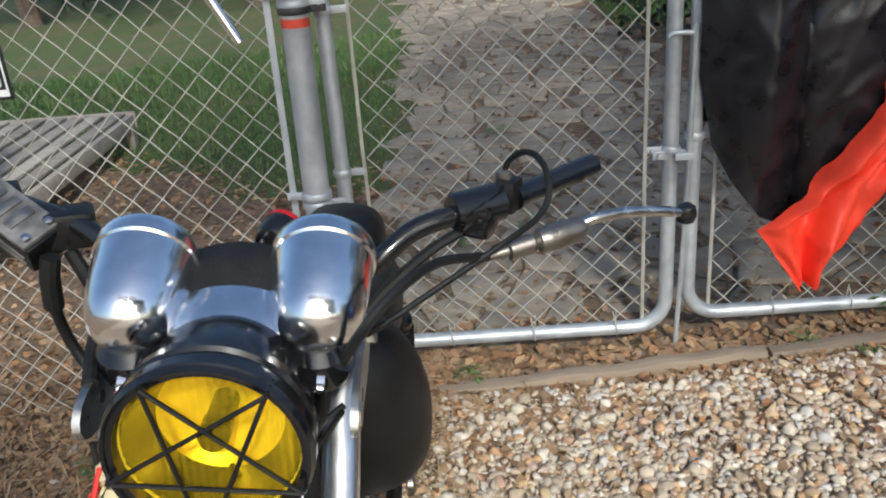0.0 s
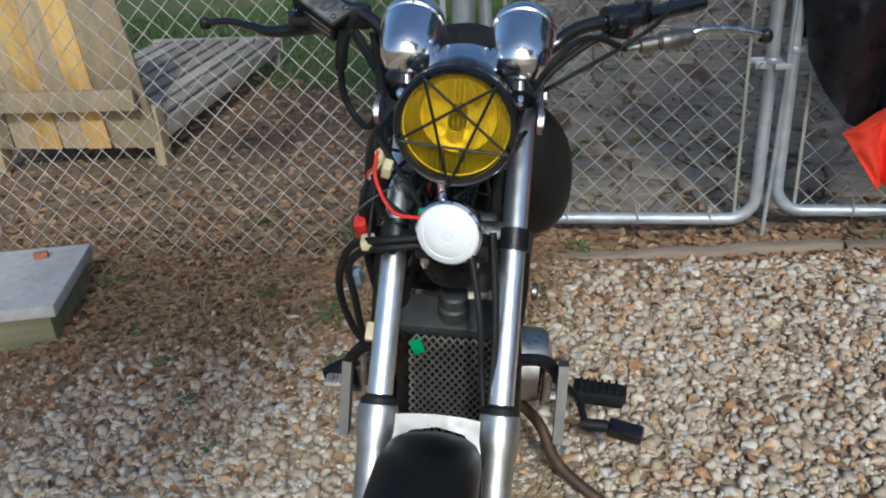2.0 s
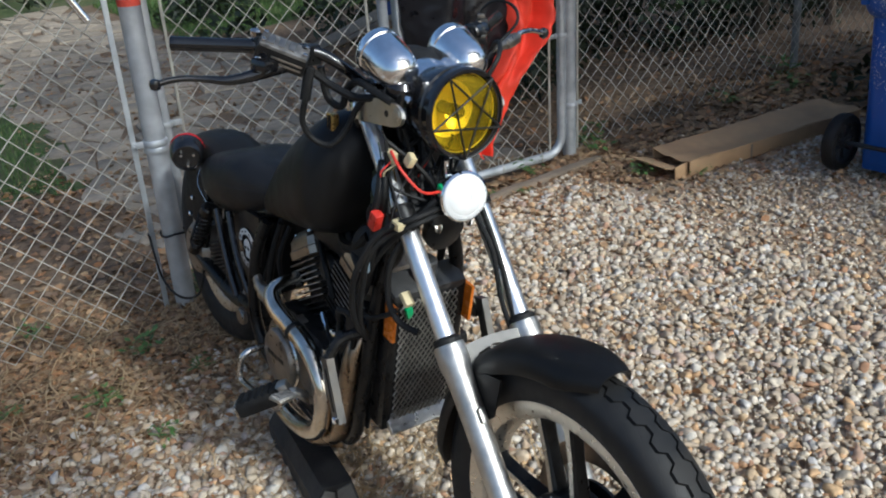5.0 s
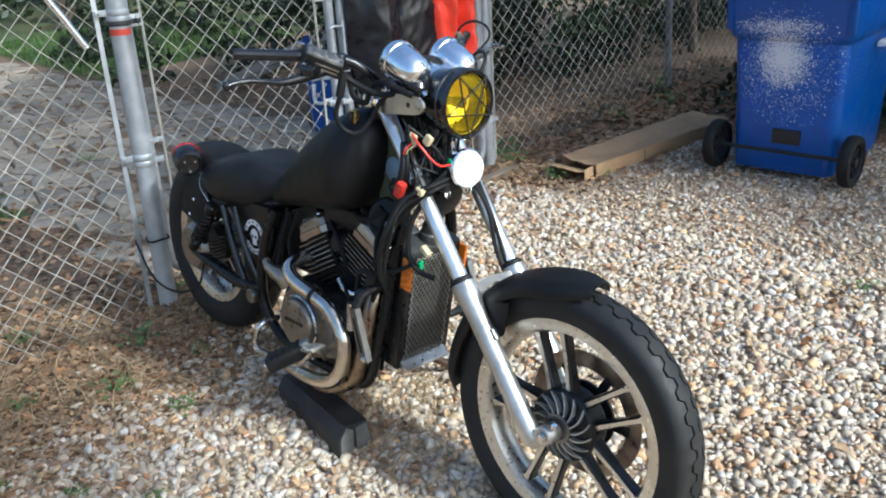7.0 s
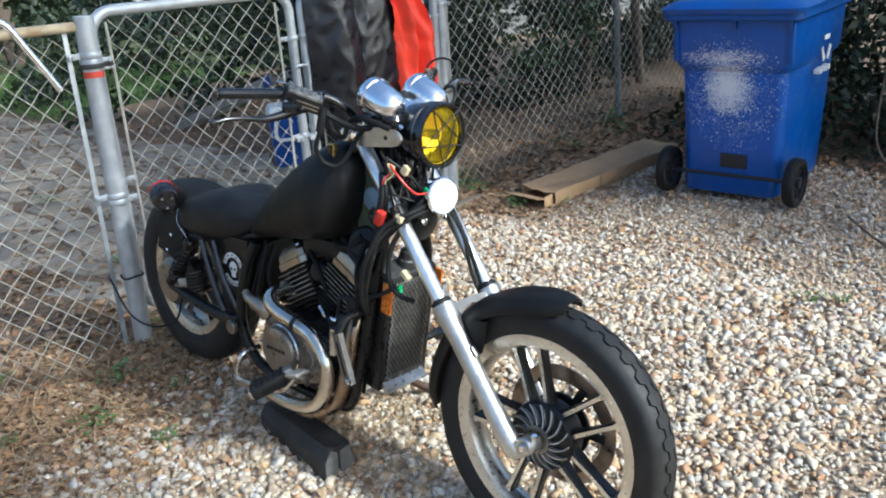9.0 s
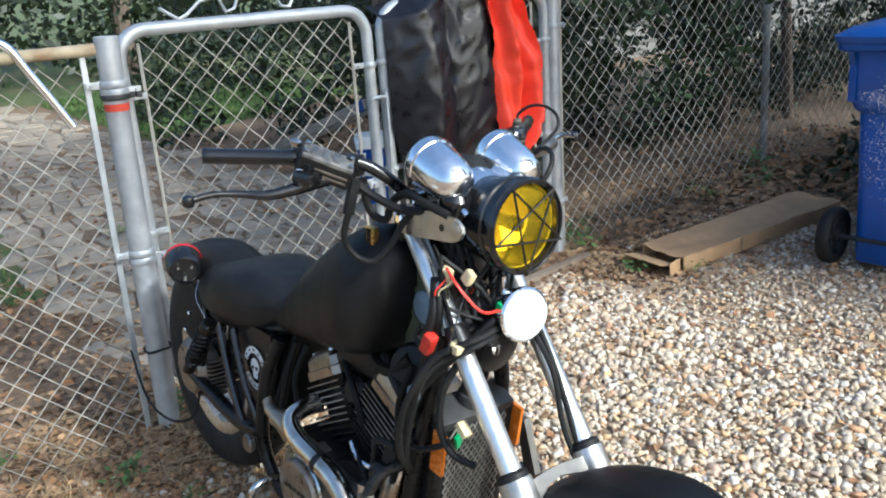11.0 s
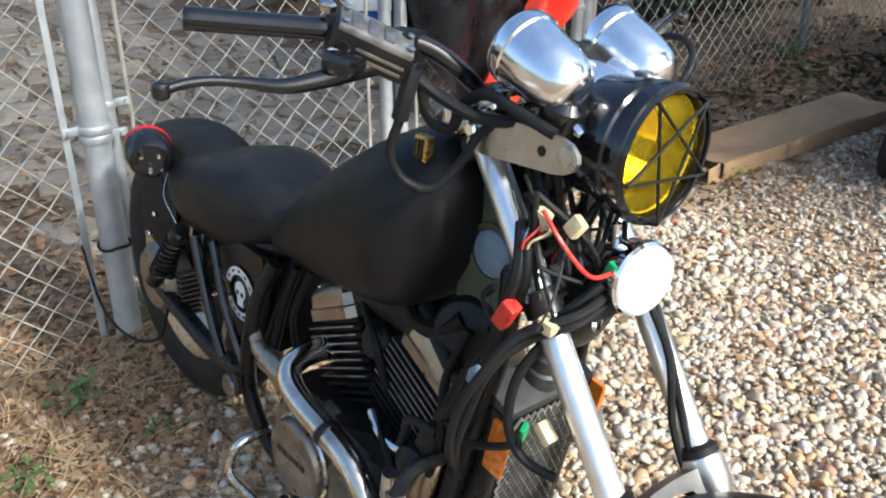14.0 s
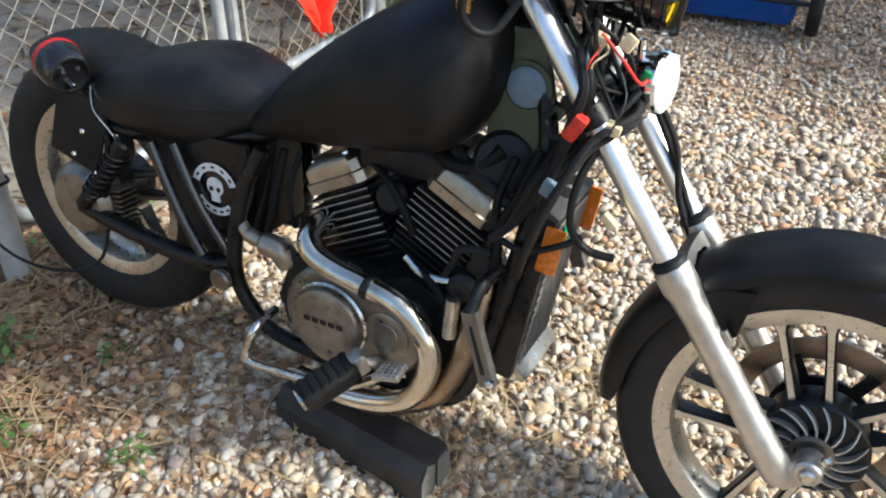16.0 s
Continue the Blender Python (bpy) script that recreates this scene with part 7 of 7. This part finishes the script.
    part("bottom_lip", add_box(B(), (0.022, 0, -0.166), (0.05, 0.166, 0.014), turn(0, 34, 0), 0.004), alloy, rad, "bare alloy lower edge")
    verts, faces = [], []
    nx, nz = 20, 30
    px, pz = 0.14 / nx, 0.3 / nz
    for i in range(nx):
        for j in range(nz):
            cx, cz = -0.07 + px * (i + 0.5), -0.15 + pz * (j + 0.5)
            if (i + j) % 2:
                continue
            for a, b in (((-px, 0), (0, pz)), ((0, pz), (px, 0)), ((px, 0), (0, -pz)), ((0, -pz), (-px, 0))):
                u, v = Vector((0.02, cx + a[0], cz + a[1])), Vector((0.02, cx + b[0], cz + b[1]))
                t = (v - u).normalized()
                w = Vector((1, 0, 0)).cross(t) * 0.00105
                k = len(verts)
                up = Vector((0.0035, 0, 0))
                verts += [u + w, u - w, v - w, v + w, u + w + up, u - w + up, v - w + up, v + w + up]
                faces += [(k + 4, k + 5, k + 6, k + 7), (k, k + 1, k + 5, k + 4), (k + 2, k + 3, k + 7, k + 6), (k + 1, k + 2, k + 6, k + 5), (k + 3, k, k + 4, k + 7)]
    gr = mesh_object("grille", verts, faces, grille_steel, rad, False)
    tagged(gr, "diamond expanded-metal grille", kind="stuff")
    for s in (-1, 1):
        part("reflector", add_box(B(), (0.024, s * 0.099, 0.118), (0.036, 0.009, 0.088), bevel=0.003), amber_plastic, rad, "amber side reflector")
    part("green_tag", add_box(B(), (0.03, -0.058, 0.135), (0.008, 0.02, 0.03), turn(20, 0, 20), 0.003), green_plastic, rad, "bright green plastic tag")
    part("skirt_panel", add_box(B(), (-0.05, -0.098, -0.1), (0.05, 0.008, 0.22), turn(0, 4, 0), 0.003), frame_black, rad)

    # spot lamp
    sp_o = P(1.203, 0.001, 0.834)
    sa = Vector((0.98, -0.17, 0.02)).normalized()
    spot = part("spot_lamp", add_lathe(B(), [(0.012, -0.062), (0.03, -0.05), (0.043, -0.025), (0.048, 0.0), (0.0505, 0.002), (0.0505, 0.012), (0.047, 0.016), (0.0465, 0.012)], sp_o, sa, 44), chrome, bike, "chrome spot lamp shell")
    part("lamp_cover", add_lathe(B(), [(0.0465, 0.0125), (0.044, 0.0175), (0.0365, 0.0205), (0.036, 0.0195), (0.035, 0.0205), (0.02, 0.0235), (0.0105, 0.0245), (0.0095, 0.023), (0.0085, 0.0245), (0.001, 0.025)], sp_o, sa, 44), white_enamel, spot, "white glossy lens cover with rings")
    part("mount_stem", add_tube(B(), [P(1.18, 0.012, 0.795), P(1.175, 0.02, 0.9)], 0.0065, 10), chrome, spot)
    bm = add_box(B(), P(1.15, 0, 0.79), (0.08, 0.11, 0.03), bevel=0.006)
    part("lamp_bracket", bm, satin_black, spot)
    for s in (-0.035, 0.04):
        part("bolt", add_lathe(B(), [(0.008, 0), (0.008, 0.012), (0.004, 0.02)], P(1.182, s, 0.778), (0, 0, -1), 8), worn_chrome, spot)
    part("horn", add_lathe(B(), [(0.02, -0.03), (0.044, -0.02), (0.046, 0.0), (0.03, 0.006), (0.004, 0.008)], P(1.15, 0.0, 0.745), (1, 0, -0.3), 28), satin_black, bike, "round black horn")

    # wiring, plugs
    tube("red_wire", [(1.14, 0.12, 0.925), (1.172, 0.118, 0.895), (1.195, 0.09, 0.855), (1.198, 0.055, 0.848), (1.19, 0.02, 0.85)], 0.0029, red_plastic, bike, "red battery wire", 8)
    pl = part("connector", add_box(B(), P(1.126, 0.148, 0.79), (0.022, 0.02, 0.043), turn(10, 30, 8), 0.004), red_plastic, bike, "red wiring connector")
    part("connector", add_box(B(), P(1.178, 0.128, 0.792), (0.024, 0.022, 0.018), turn(8, 10, 5), 0.004), cream_plastic, bike, "cream wiring connector")
    part("connector", add_box(B(), P(1.135, 0.115, 0.912), (0.022, 0.014, 0.027), turn(20, 25, 12), 0.003), cream_plastic, bike, "cream wiring connector")
    part("connector", add_box(B(), P(1.175, 0.1, 0.912), (0.02, 0.014, 0.024), turn(-15, 30, -8), 0.003), cream_plastic, bike, "cream wiring connector")
    part("connector", add_box(B(), P(1.195, 0.04, 0.85), (0.014, 0.02, 0.022), turn(0, 20, 0), 0.003), green_plastic, bike, "green wiring connector")
    part("connector", add_box(B(), P(1.19, 0.12, 0.64), (0.03, 0.02, 0.014), turn(0, 40, 0), 0.003), cream_plastic, bike, "cream wiring connector")
    rng = random.Random(9)
    for k in range(22):
        a = Vector((1.1 + rng.uniform(-0.02, 0.07), rng.uniform(-0.13, 0.1), 0.93 + rng.uniform(-0.04, 0.03)))
        b = Vector((1.13 + rng.uniform(-0.03, 0.06), rng.uniform(-0.15, 0.06), 0.78 + rng.uniform(-0.06, 0.08)))
        m1 = (a + b) / 2 + Vector((rng.uniform(-0.03, 0.05), rng.uniform(-0.05, 0.04), rng.uniform(-0.02, 0.03)))
        mat = rubber if k % 5 else (grey_plastic, olive_plastic, grey_plastic, brass, red_plastic)[k // 5 % 5]
        part("wire", add_tube(B(), catmull([a, m1, b], 5), rng.uniform(0.0022, 0.0045) if mat is rubber else 0.0016, 6), mat, bike)
    for pts, r in (([(1.11, 0.12, 0.9), (1.13, 0.14, 0.85), (1.12, 0.145, 0.8), (1.1, 0.14, 0.72), (1.05, 0.13, 0.62), (1.0, 0.13, 0.56)], 0.009),
                   ([(1.18, 0.1, 0.79), (1.13, 0.12, 0.74), (1.08, 0.13, 0.68), (1.04, 0.13, 0.62)], 0.008),
                   ([(1.19, 0.05, 0.83), (1.15, 0.1, 0.77), (1.08, 0.135, 0.7), (1.03, 0.13, 0.6)], 0.007),
                   ([(1.17, 0.09, 0.78), (1.135, 0.12, 0.7), (1.13, 0.125, 0.62), (1.16, 0.12, 0.58), (1.2, 0.1, 0.565)], 0.007),
                   ([(1.0, 0.12, 0.56), (1.06, 0.135, 0.555), (1.12, 0.13, 0.58), (1.15, 0.12, 0.6)], 0.006),
                   ([(1.2, -0.03, 0.8), (1.24, -0.05, 0.72), (1.26, -0.06, 0.62), (1.29, -0.07, 0.55)], 0.0055),
                   ([(1.17, -0.06, 0.82), (1.23, -0.075, 0.7), (1.3, -0.075, 0.56), (1.42, -0.07, 0.4)], 0.006),
                   ([(1.06, -0.06, 0.9), (1.07, -0.06, 0.8), (1.05, -0.07, 0.7), (1.0, -0.08, 0.55)], 0.009),
                   ([(1.12, 0.14, 0.77), (1.09, 0.135, 0.765), (1.07, 0.13, 0.785), (1.085, 0.13, 0.805)], 0.006)):
        tube("cable", pts, r, rubber, bike, n=8)
    for k in range(2):
        d = 0.012 * k
        tube("cable", [(1.185, 0.03, 0.812 - d), (1.2, 0.1, 0.808 - d), (1.155, 0.155 - d, 0.775 - d), (1.13, 0.182 - d, 0.72), (1.1, 0.19 - 2 * d, 0.65), (1.07, 0.17 - d, 0.56), (1.05, 0.13, 0.5)], 0.0065, rubber, bike, n=8)
    part("connector", add_box(B(), P(1.1, 0.162, 0.69), (0.022, 0.016, 0.026), turn(10, 20, 0), 0.003), pale_blue_plastic, bike, "pale blue wiring connector")
    loom = tube("wiring_loom", [(1.128, 0.128, 0.875), (1.135, 0.134, 0.845), (1.13, 0.134, 0.815), (1.112, 0.13, 0.775), (1.09, 0.128, 0.73), (1.05, 0.12, 0.66)], 0.0095, hose_black, bike, "thick black taped wiring loom", 12)
    for k, mat in enumerate((red_plastic, cream_plastic, olive_plastic, red_plastic, brass, pale_blue_plastic)):
        a = k * 1.047
        y, x = 0.128 + 0.006 * math.cos(a), 1.128 + 0.006 * math.sin(a)
        tube("wire", [(x, y, 0.868), (x + 0.004, y + 0.004 * math.cos(a), 0.885), (x + 0.01 * math.sin(a) + 0.01, y - 0.01, 0.9), (1.138 + 0.012 * math.sin(2 * a), 0.115, 0.91)], 0.0017, mat, loom, n=6)
    for pts, r in (([(0.99, 0.08, 0.7), (0.95, 0.09, 0.665), (0.9, 0.09, 0.66), (0.86, 0.07, 0.67)], 0.016),
                   ([(1.06, 0.1, 0.72), (1.04, 0.12, 0.65), (1.01, 0.125, 0.58), (1.0, 0.12, 0.5)], 0.008),
                   ([(1.02, 0.1, 0.7), (1.0, 0.12, 0.62), (1.01, 0.13, 0.54), (1.0, 0.135, 0.47), (0.98, 0.13, 0.42)], 0.0075),
                   ([(0.54, 0.08, 0.6), (0.53, 0.1, 0.53), (0.52, 0.11, 0.46), (0.5, 0.11, 0.4)], 0.009),
                   ([(0.57, 0.07, 0.6), (0.56, 0.1, 0.52), (0.57, 0.1, 0.45)], 0.006),
                   ([(0.5, 0.06, 0.6), (0.5, 0.09, 0.52), (0.48, 0.11, 0.43)], 0.007),
                   ([(0.7, 0.05, 0.62), (0.76, 0.08, 0.6), (0.8, 0.09, 0.56), (0.83, 0.09, 0.5)], 0.008),
                   ([(0.85, 0.12, 0.46), (0.9, 0.14, 0.44), (0.93, 0.14, 0.4), (0.94, 0.13, 0.34)], 0.007)):
        tube("hose", pts, r, hose_black, bike, "black rubber hose", 10)
    part("rear_carburettor", add_lathe(B(), [(0.03, -0.03), (0.034, -0.02), (0.034, 0.02), (0.026, 0.03)], P(0.77, 0.05, 0.55), (0, -1, 0.2), 20), engine_black, bike, "black carburettor body")
    ol = part("air_filter_panel", add_plate(B(), [P(q, 0.055, z) for q, z in ((0.95, 0.71), (0.945, 0.85), (0.97, 0.9), (1.03, 0.9), (1.045, 0.85), (1.055, 0.79), (1.078, 0.782), (1.075, 0.765), (1.05, 0.74), (1.035, 0.7), (1.0, 0.69))], (0, 1, 0), 0.02), olive_plastic, bike, "olive green plastic panel")
    part("panel_cap", add_lathe(B(), [(0.034, 0), (0.034, 0.004), (0.029, 0.007), (0.003, 0.0078)], P(1.014, 0.065, 0.808), (0, -1, 0), 30), pale_blue_plastic, ol, "round pale blue cap")
    part("cap_rim", add_lathe(B(), [(0.044, 0), (0.044, 0.005), (0.036, 0.005), (0.036, 0.001)], P(1.014, 0.065, 0.808), (0, -1, 0), 30), olive_plastic, ol)

    # controls and stands
    # right peg, folded back and down
    pa, pb = P(0.778, 0.212, 0.268), P(0.716, 0.302, 0.222)
    py = (pb - pa).normalized()
    pz = (Vector((0, 0, 1)) - py * py.z).normalized()
    prot = Matrix((py.cross(pz), py, pz)).transposed()
    pm = (pa + pb) / 2
    pg = part("footpeg", add_box(B(), pm, (0.06, 0.114, 0.04), prot, 0.009), rubber, bike, "ribbed black rubber footpeg")
    for k in range(6):
        part("peg_rib", add_box(B(), pm + prot @ Vector((0, -0.046 + 0.018 * k, 0.0198)), (0.054, 0.012, 0.005), prot, 0.002), rubber, pg)
    part("peg_end", add_box(B(), pb + py * 0.002, (0.04, 0.008, 0.026), prot, 0.003), worn_chrome, pg)
    part("peg_clevis", add_box(B(), pa - py * 0.005, (0.035, 0.03, 0.045), prot, 0.006), alloy, pg, "worn alloy peg clevis")
    tube("peg_bracket", [(0.778, 0.21, 0.268), (0.8, 0.18, 0.262), (0.79, 0.15, 0.23), (0.75, 0.12, 0.2)], 0.012, alloy, bike, "cast peg bracket", 10)
    for s in (-1,):
        pg = part("footpeg", add_box(B(), P(0.725, s * 0.31, 0.235), (0.055, 0.115, 0.034), turn(0, 0, s * 6), 0.008), rubber, bike, "ribbed black rubber footpeg")
        for k in range(6):
            part("peg_rib", add_box(B(), P(0.725, s * (0.268 + 0.016 * k), 0.255), (0.048, 0.006, 0.008), turn(0, 0, s * 6), 0.002), rubber, pg)
        part("peg_end", add_box(B(), P(0.719, s * 0.37, 0.235), (0.046, 0.006, 0.024), turn(0, 0, s * 6), 0.003), worn_chrome if s > 0 else rubber, pg)
        tube("peg_bracket", [(0.735, s * 0.25, 0.226), (0.75, s * 0.22, 0.235), (0.745, s * 0.17, 0.23), (0.7, s * 0.12, 0.2)], 0.013, alloy, bike, "cast peg bracket", 10)
    for s in (1, -1):
        hw = part("highway_peg", add_loft(B(), [[P(p + (0.02 if s < 0 else 0), s * (0.2 + o_), z + (0.045 if s < 0 else 0)) for p, z in q] for o_, q in ((-0.008, ((0.985, 0.452), (1.012, 0.456), (1.058, 0.318), (1.03, 0.312))), (0.01, ((0.985, 0.452), (1.012, 0.456), (1.058, 0.318), (1.03, 0.312))))]), cast_alloy, bike, "tapered alloy forward peg bracket")
        part("slot", add_plate(B(), [P(1.003, s * 0.2105, 0.43), P(1.008, s * 0.2105, 0.43), P(1.038, s * 0.2105, 0.34), P(1.03, s * 0.2105, 0.34)], (0, 1, 0), 0.002), satin_black, hw)
        tube("bracket_arm", [(1.0, s * 0.2, 0.45), (1.005, s * 0.17, 0.49), (1.02, s * 0.12, 0.5)], 0.012, frame_black, hw, n=10)
        bolt(hw, 1.05, s * 0.212, 0.328, (0, s, 0), 0.009, chrome)
        part("bracket_post", add_tube(B(), [P(0.955, s * 0.175, 0.45), P(0.95, s * 0.175, 0.37)], 0.013, 12), worn_chrome, hw)
    tube("brake_pedal", [(0.54, 0.14, 0.27), (0.54, 0.19, 0.268), (0.535, 0.214, 0.25), (0.515, 0.216, 0.195), (0.53, 0.216, 0.18), (0.6, 0.218, 0.186), (0.68, 0.22, 0.196), (0.76, 0.222, 0.215), (0.83, 0.24, 0.27), (0.868, 0.25, 0.305)], 0.0092, worn_chrome, bike, "bent chrome brake pedal rod", 12)
    pd = part("pedal_pad", add_box(B(), P(0.876, 0.252, 0.313), (0.052, 0.05, 0.007), turn(0, -10, 6), 0.002), alloy, bike, "cross-hatched alloy brake pad")
    for i in range(5):
        part("pad_ridge", add_box(B(), P(0.857 + 0.0098 * i, 0.252, 0.3145 + 0.0017 * i), (0.003, 0.046, 0.006), turn(0, -10, 6), 0.001), fin_metal, pd)
    for i in range(5):
        part("pad_ridge", add_box(B(), P(0.876, 0.234 + 0.009 * i, 0.318), (0.048, 0.003, 0.005), turn(0, -10, 6), 0.001), fin_metal, pd)
    tube("shift_lever", [(0.66, -0.17, 0.24), (0.75, -0.25, 0.25), (0.86, -0.27, 0.262), (0.885, -0.27, 0.268)], 0.008, satin_black, bike, n=10)
    part("shift_rubber", add_lathe(B(), [(0.011, 0), (0.0125, 0.004), (0.0125, 0.05), (0.011, 0.054)], P(0.885, -0.262, 0.268), (0, 1, 0), 14), rubber, bike)
    part("shift_peg", add_box(B(), P(0.89, -0.352, 0.262), (0.035, 0.075, 0.03), turn(0, 20, -18), 0.008), gloss_black, bike)
    tube("side_stand", [(0.72, -0.12, 0.2), (0.8, -0.18, 0.195), (0.84, -0.222, 0.13), (0.86, -0.28, 0.083), (0.89, -0.345, 0.058), (0.905, -0.4, 0.048)], 0.013, rusty_steel, bike, "rusty side stand resting on gravel", 12)
    part("stand_foot", add_box(B(), P(0.905, -0.4, 0.042), (0.05, 0.06, 0.01), turn(0, 0, 20), 0.003), frame_black, bike)

    # tail lamp and plate holder
    t0 = P(0.004, 0.124, 0.694)
    ta = (P(0.074, 0.15, 0.676) - t0).normalized()
    tl = part("tail_lamp", add_lathe(B(), [(0.048, 0.006), (0.05, 0.01), (0.05, 0.02), (0.048, 0.045), (0.043, 0.064), (0.04, 0.068), (0.036, 0.069), (0.034, 0.062), (0.004, 0.061)], t0, ta, 36), gloss_black, bike, "black drum tail lamp")
    part("lens", add_lathe(B(), [(0.0504, 0.012), (0.0512, 0.004), (0.0495, -0.002), (0.04, -0.006), (0.002, -0.009)], t0, ta, 36), red_lens, tl, "red lens with bright rim")
    for a, b in ((0.02, 0.01), (-0.018, 0.014), (0.0, -0.02)):
        part("bolt", add_lathe(B(), [(0.006, 0), (0.006, 0.008), (0.004, 0.016)], t0 + ta * 0.06 + Vector((0, a, b)), ta, 6), chrome, tl)
    tube("lamp_wire", [(0.085, 0.11, 0.655), (0.105, 0.125, 0.64), (0.13, 0.13, 0.63), (0.17, 0.12, 0.63)], 0.0025, grey_plastic, tl, n=6)
    tube("lamp_wire", [(0.08, 0.115, 0.65), (0.1, 0.135, 0.61), (0.13, 0.13, 0.57), (0.15, 0.12, 0.53)], 0.002, worn_chrome, tl, n=6)
    part("plate_holder", add_box(B(), P(0.03, 0.12, 0.55), (0.13, 0.008, 0.17), turn(0, 20, 4), 0.006), rubber, bike, "black side-mounted plate holder")
    tube("lamp_bracket", [(0.08, 0.11, 0.64), (0.1, 0.115, 0.58), (0.11, 0.115, 0.5), (0.07, 0.12, 0.4)], 0.009, frame_black, bike, n=8)
    for q in ((0.03, 0.14, 0.5), (0.07, 0.142, 0.56), (0.085, 0.142, 0.47)):
        bolt(bike, *q, (0, 1, 0), 0.007, chrome)
    tube("cable", [(-0.42, 0.15, 0.3), (-0.25, 0.17, 0.2), (-0.08, 0.17, 0.19), (0.05, 0.15, 0.24), (0.09, 0.14, 0.33)], 0.004, rubber, bike, n=6)
    return bike


build_motorcycle()


def build_prop_block():
    b = thing("wheel_block", "heavy black rubber block with worn grey ends under engine", "block", Matrix.Translation((-0.082, -1.205, ground_z(-0.082, -1.205) - 0.014)) @ pose(0, 0, 0, 0, 0, -7))
    out = [(-0.058, 0.0), (0.058, 0.0), (0.06, 0.03), (0.045, 0.1), (-0.03, 0.105), (-0.055, 0.07)]
    bm = add_loft(B(), [[Vector((x * k, y, z * (1 if k == 1 else 0.96) + (0 if k == 1 else 0.002))) for x, z in out] for y, k in ((-0.195, 0.96), (-0.188, 1), (0.188, 1), (0.195, 0.96))])
    part("body", bm, block_black, b, angle=0.5)
    bm = add_loft(B(), [[Vector((x, y, z)) for x, z in ((-0.05, 0.006), (-0.008, 0.006), (-0.004, 0.085), (-0.026, 0.098), (-0.048, 0.066))] for y in (-0.2, -0.1965)])
    part("end_face", bm, block_end, b, "worn grey end")
    bm = add_loft(B(), [[Vector((x, y, z)) for x, z in ((0.002, 0.006), (0.052, 0.006), (0.05, 0.04), (0.04, 0.094), (0.004, 0.088))] for y in (-0.2, -0.1965)])
    part("end_face", bm, block_end, b, "worn grey end")


build_prop_block()
build_path()
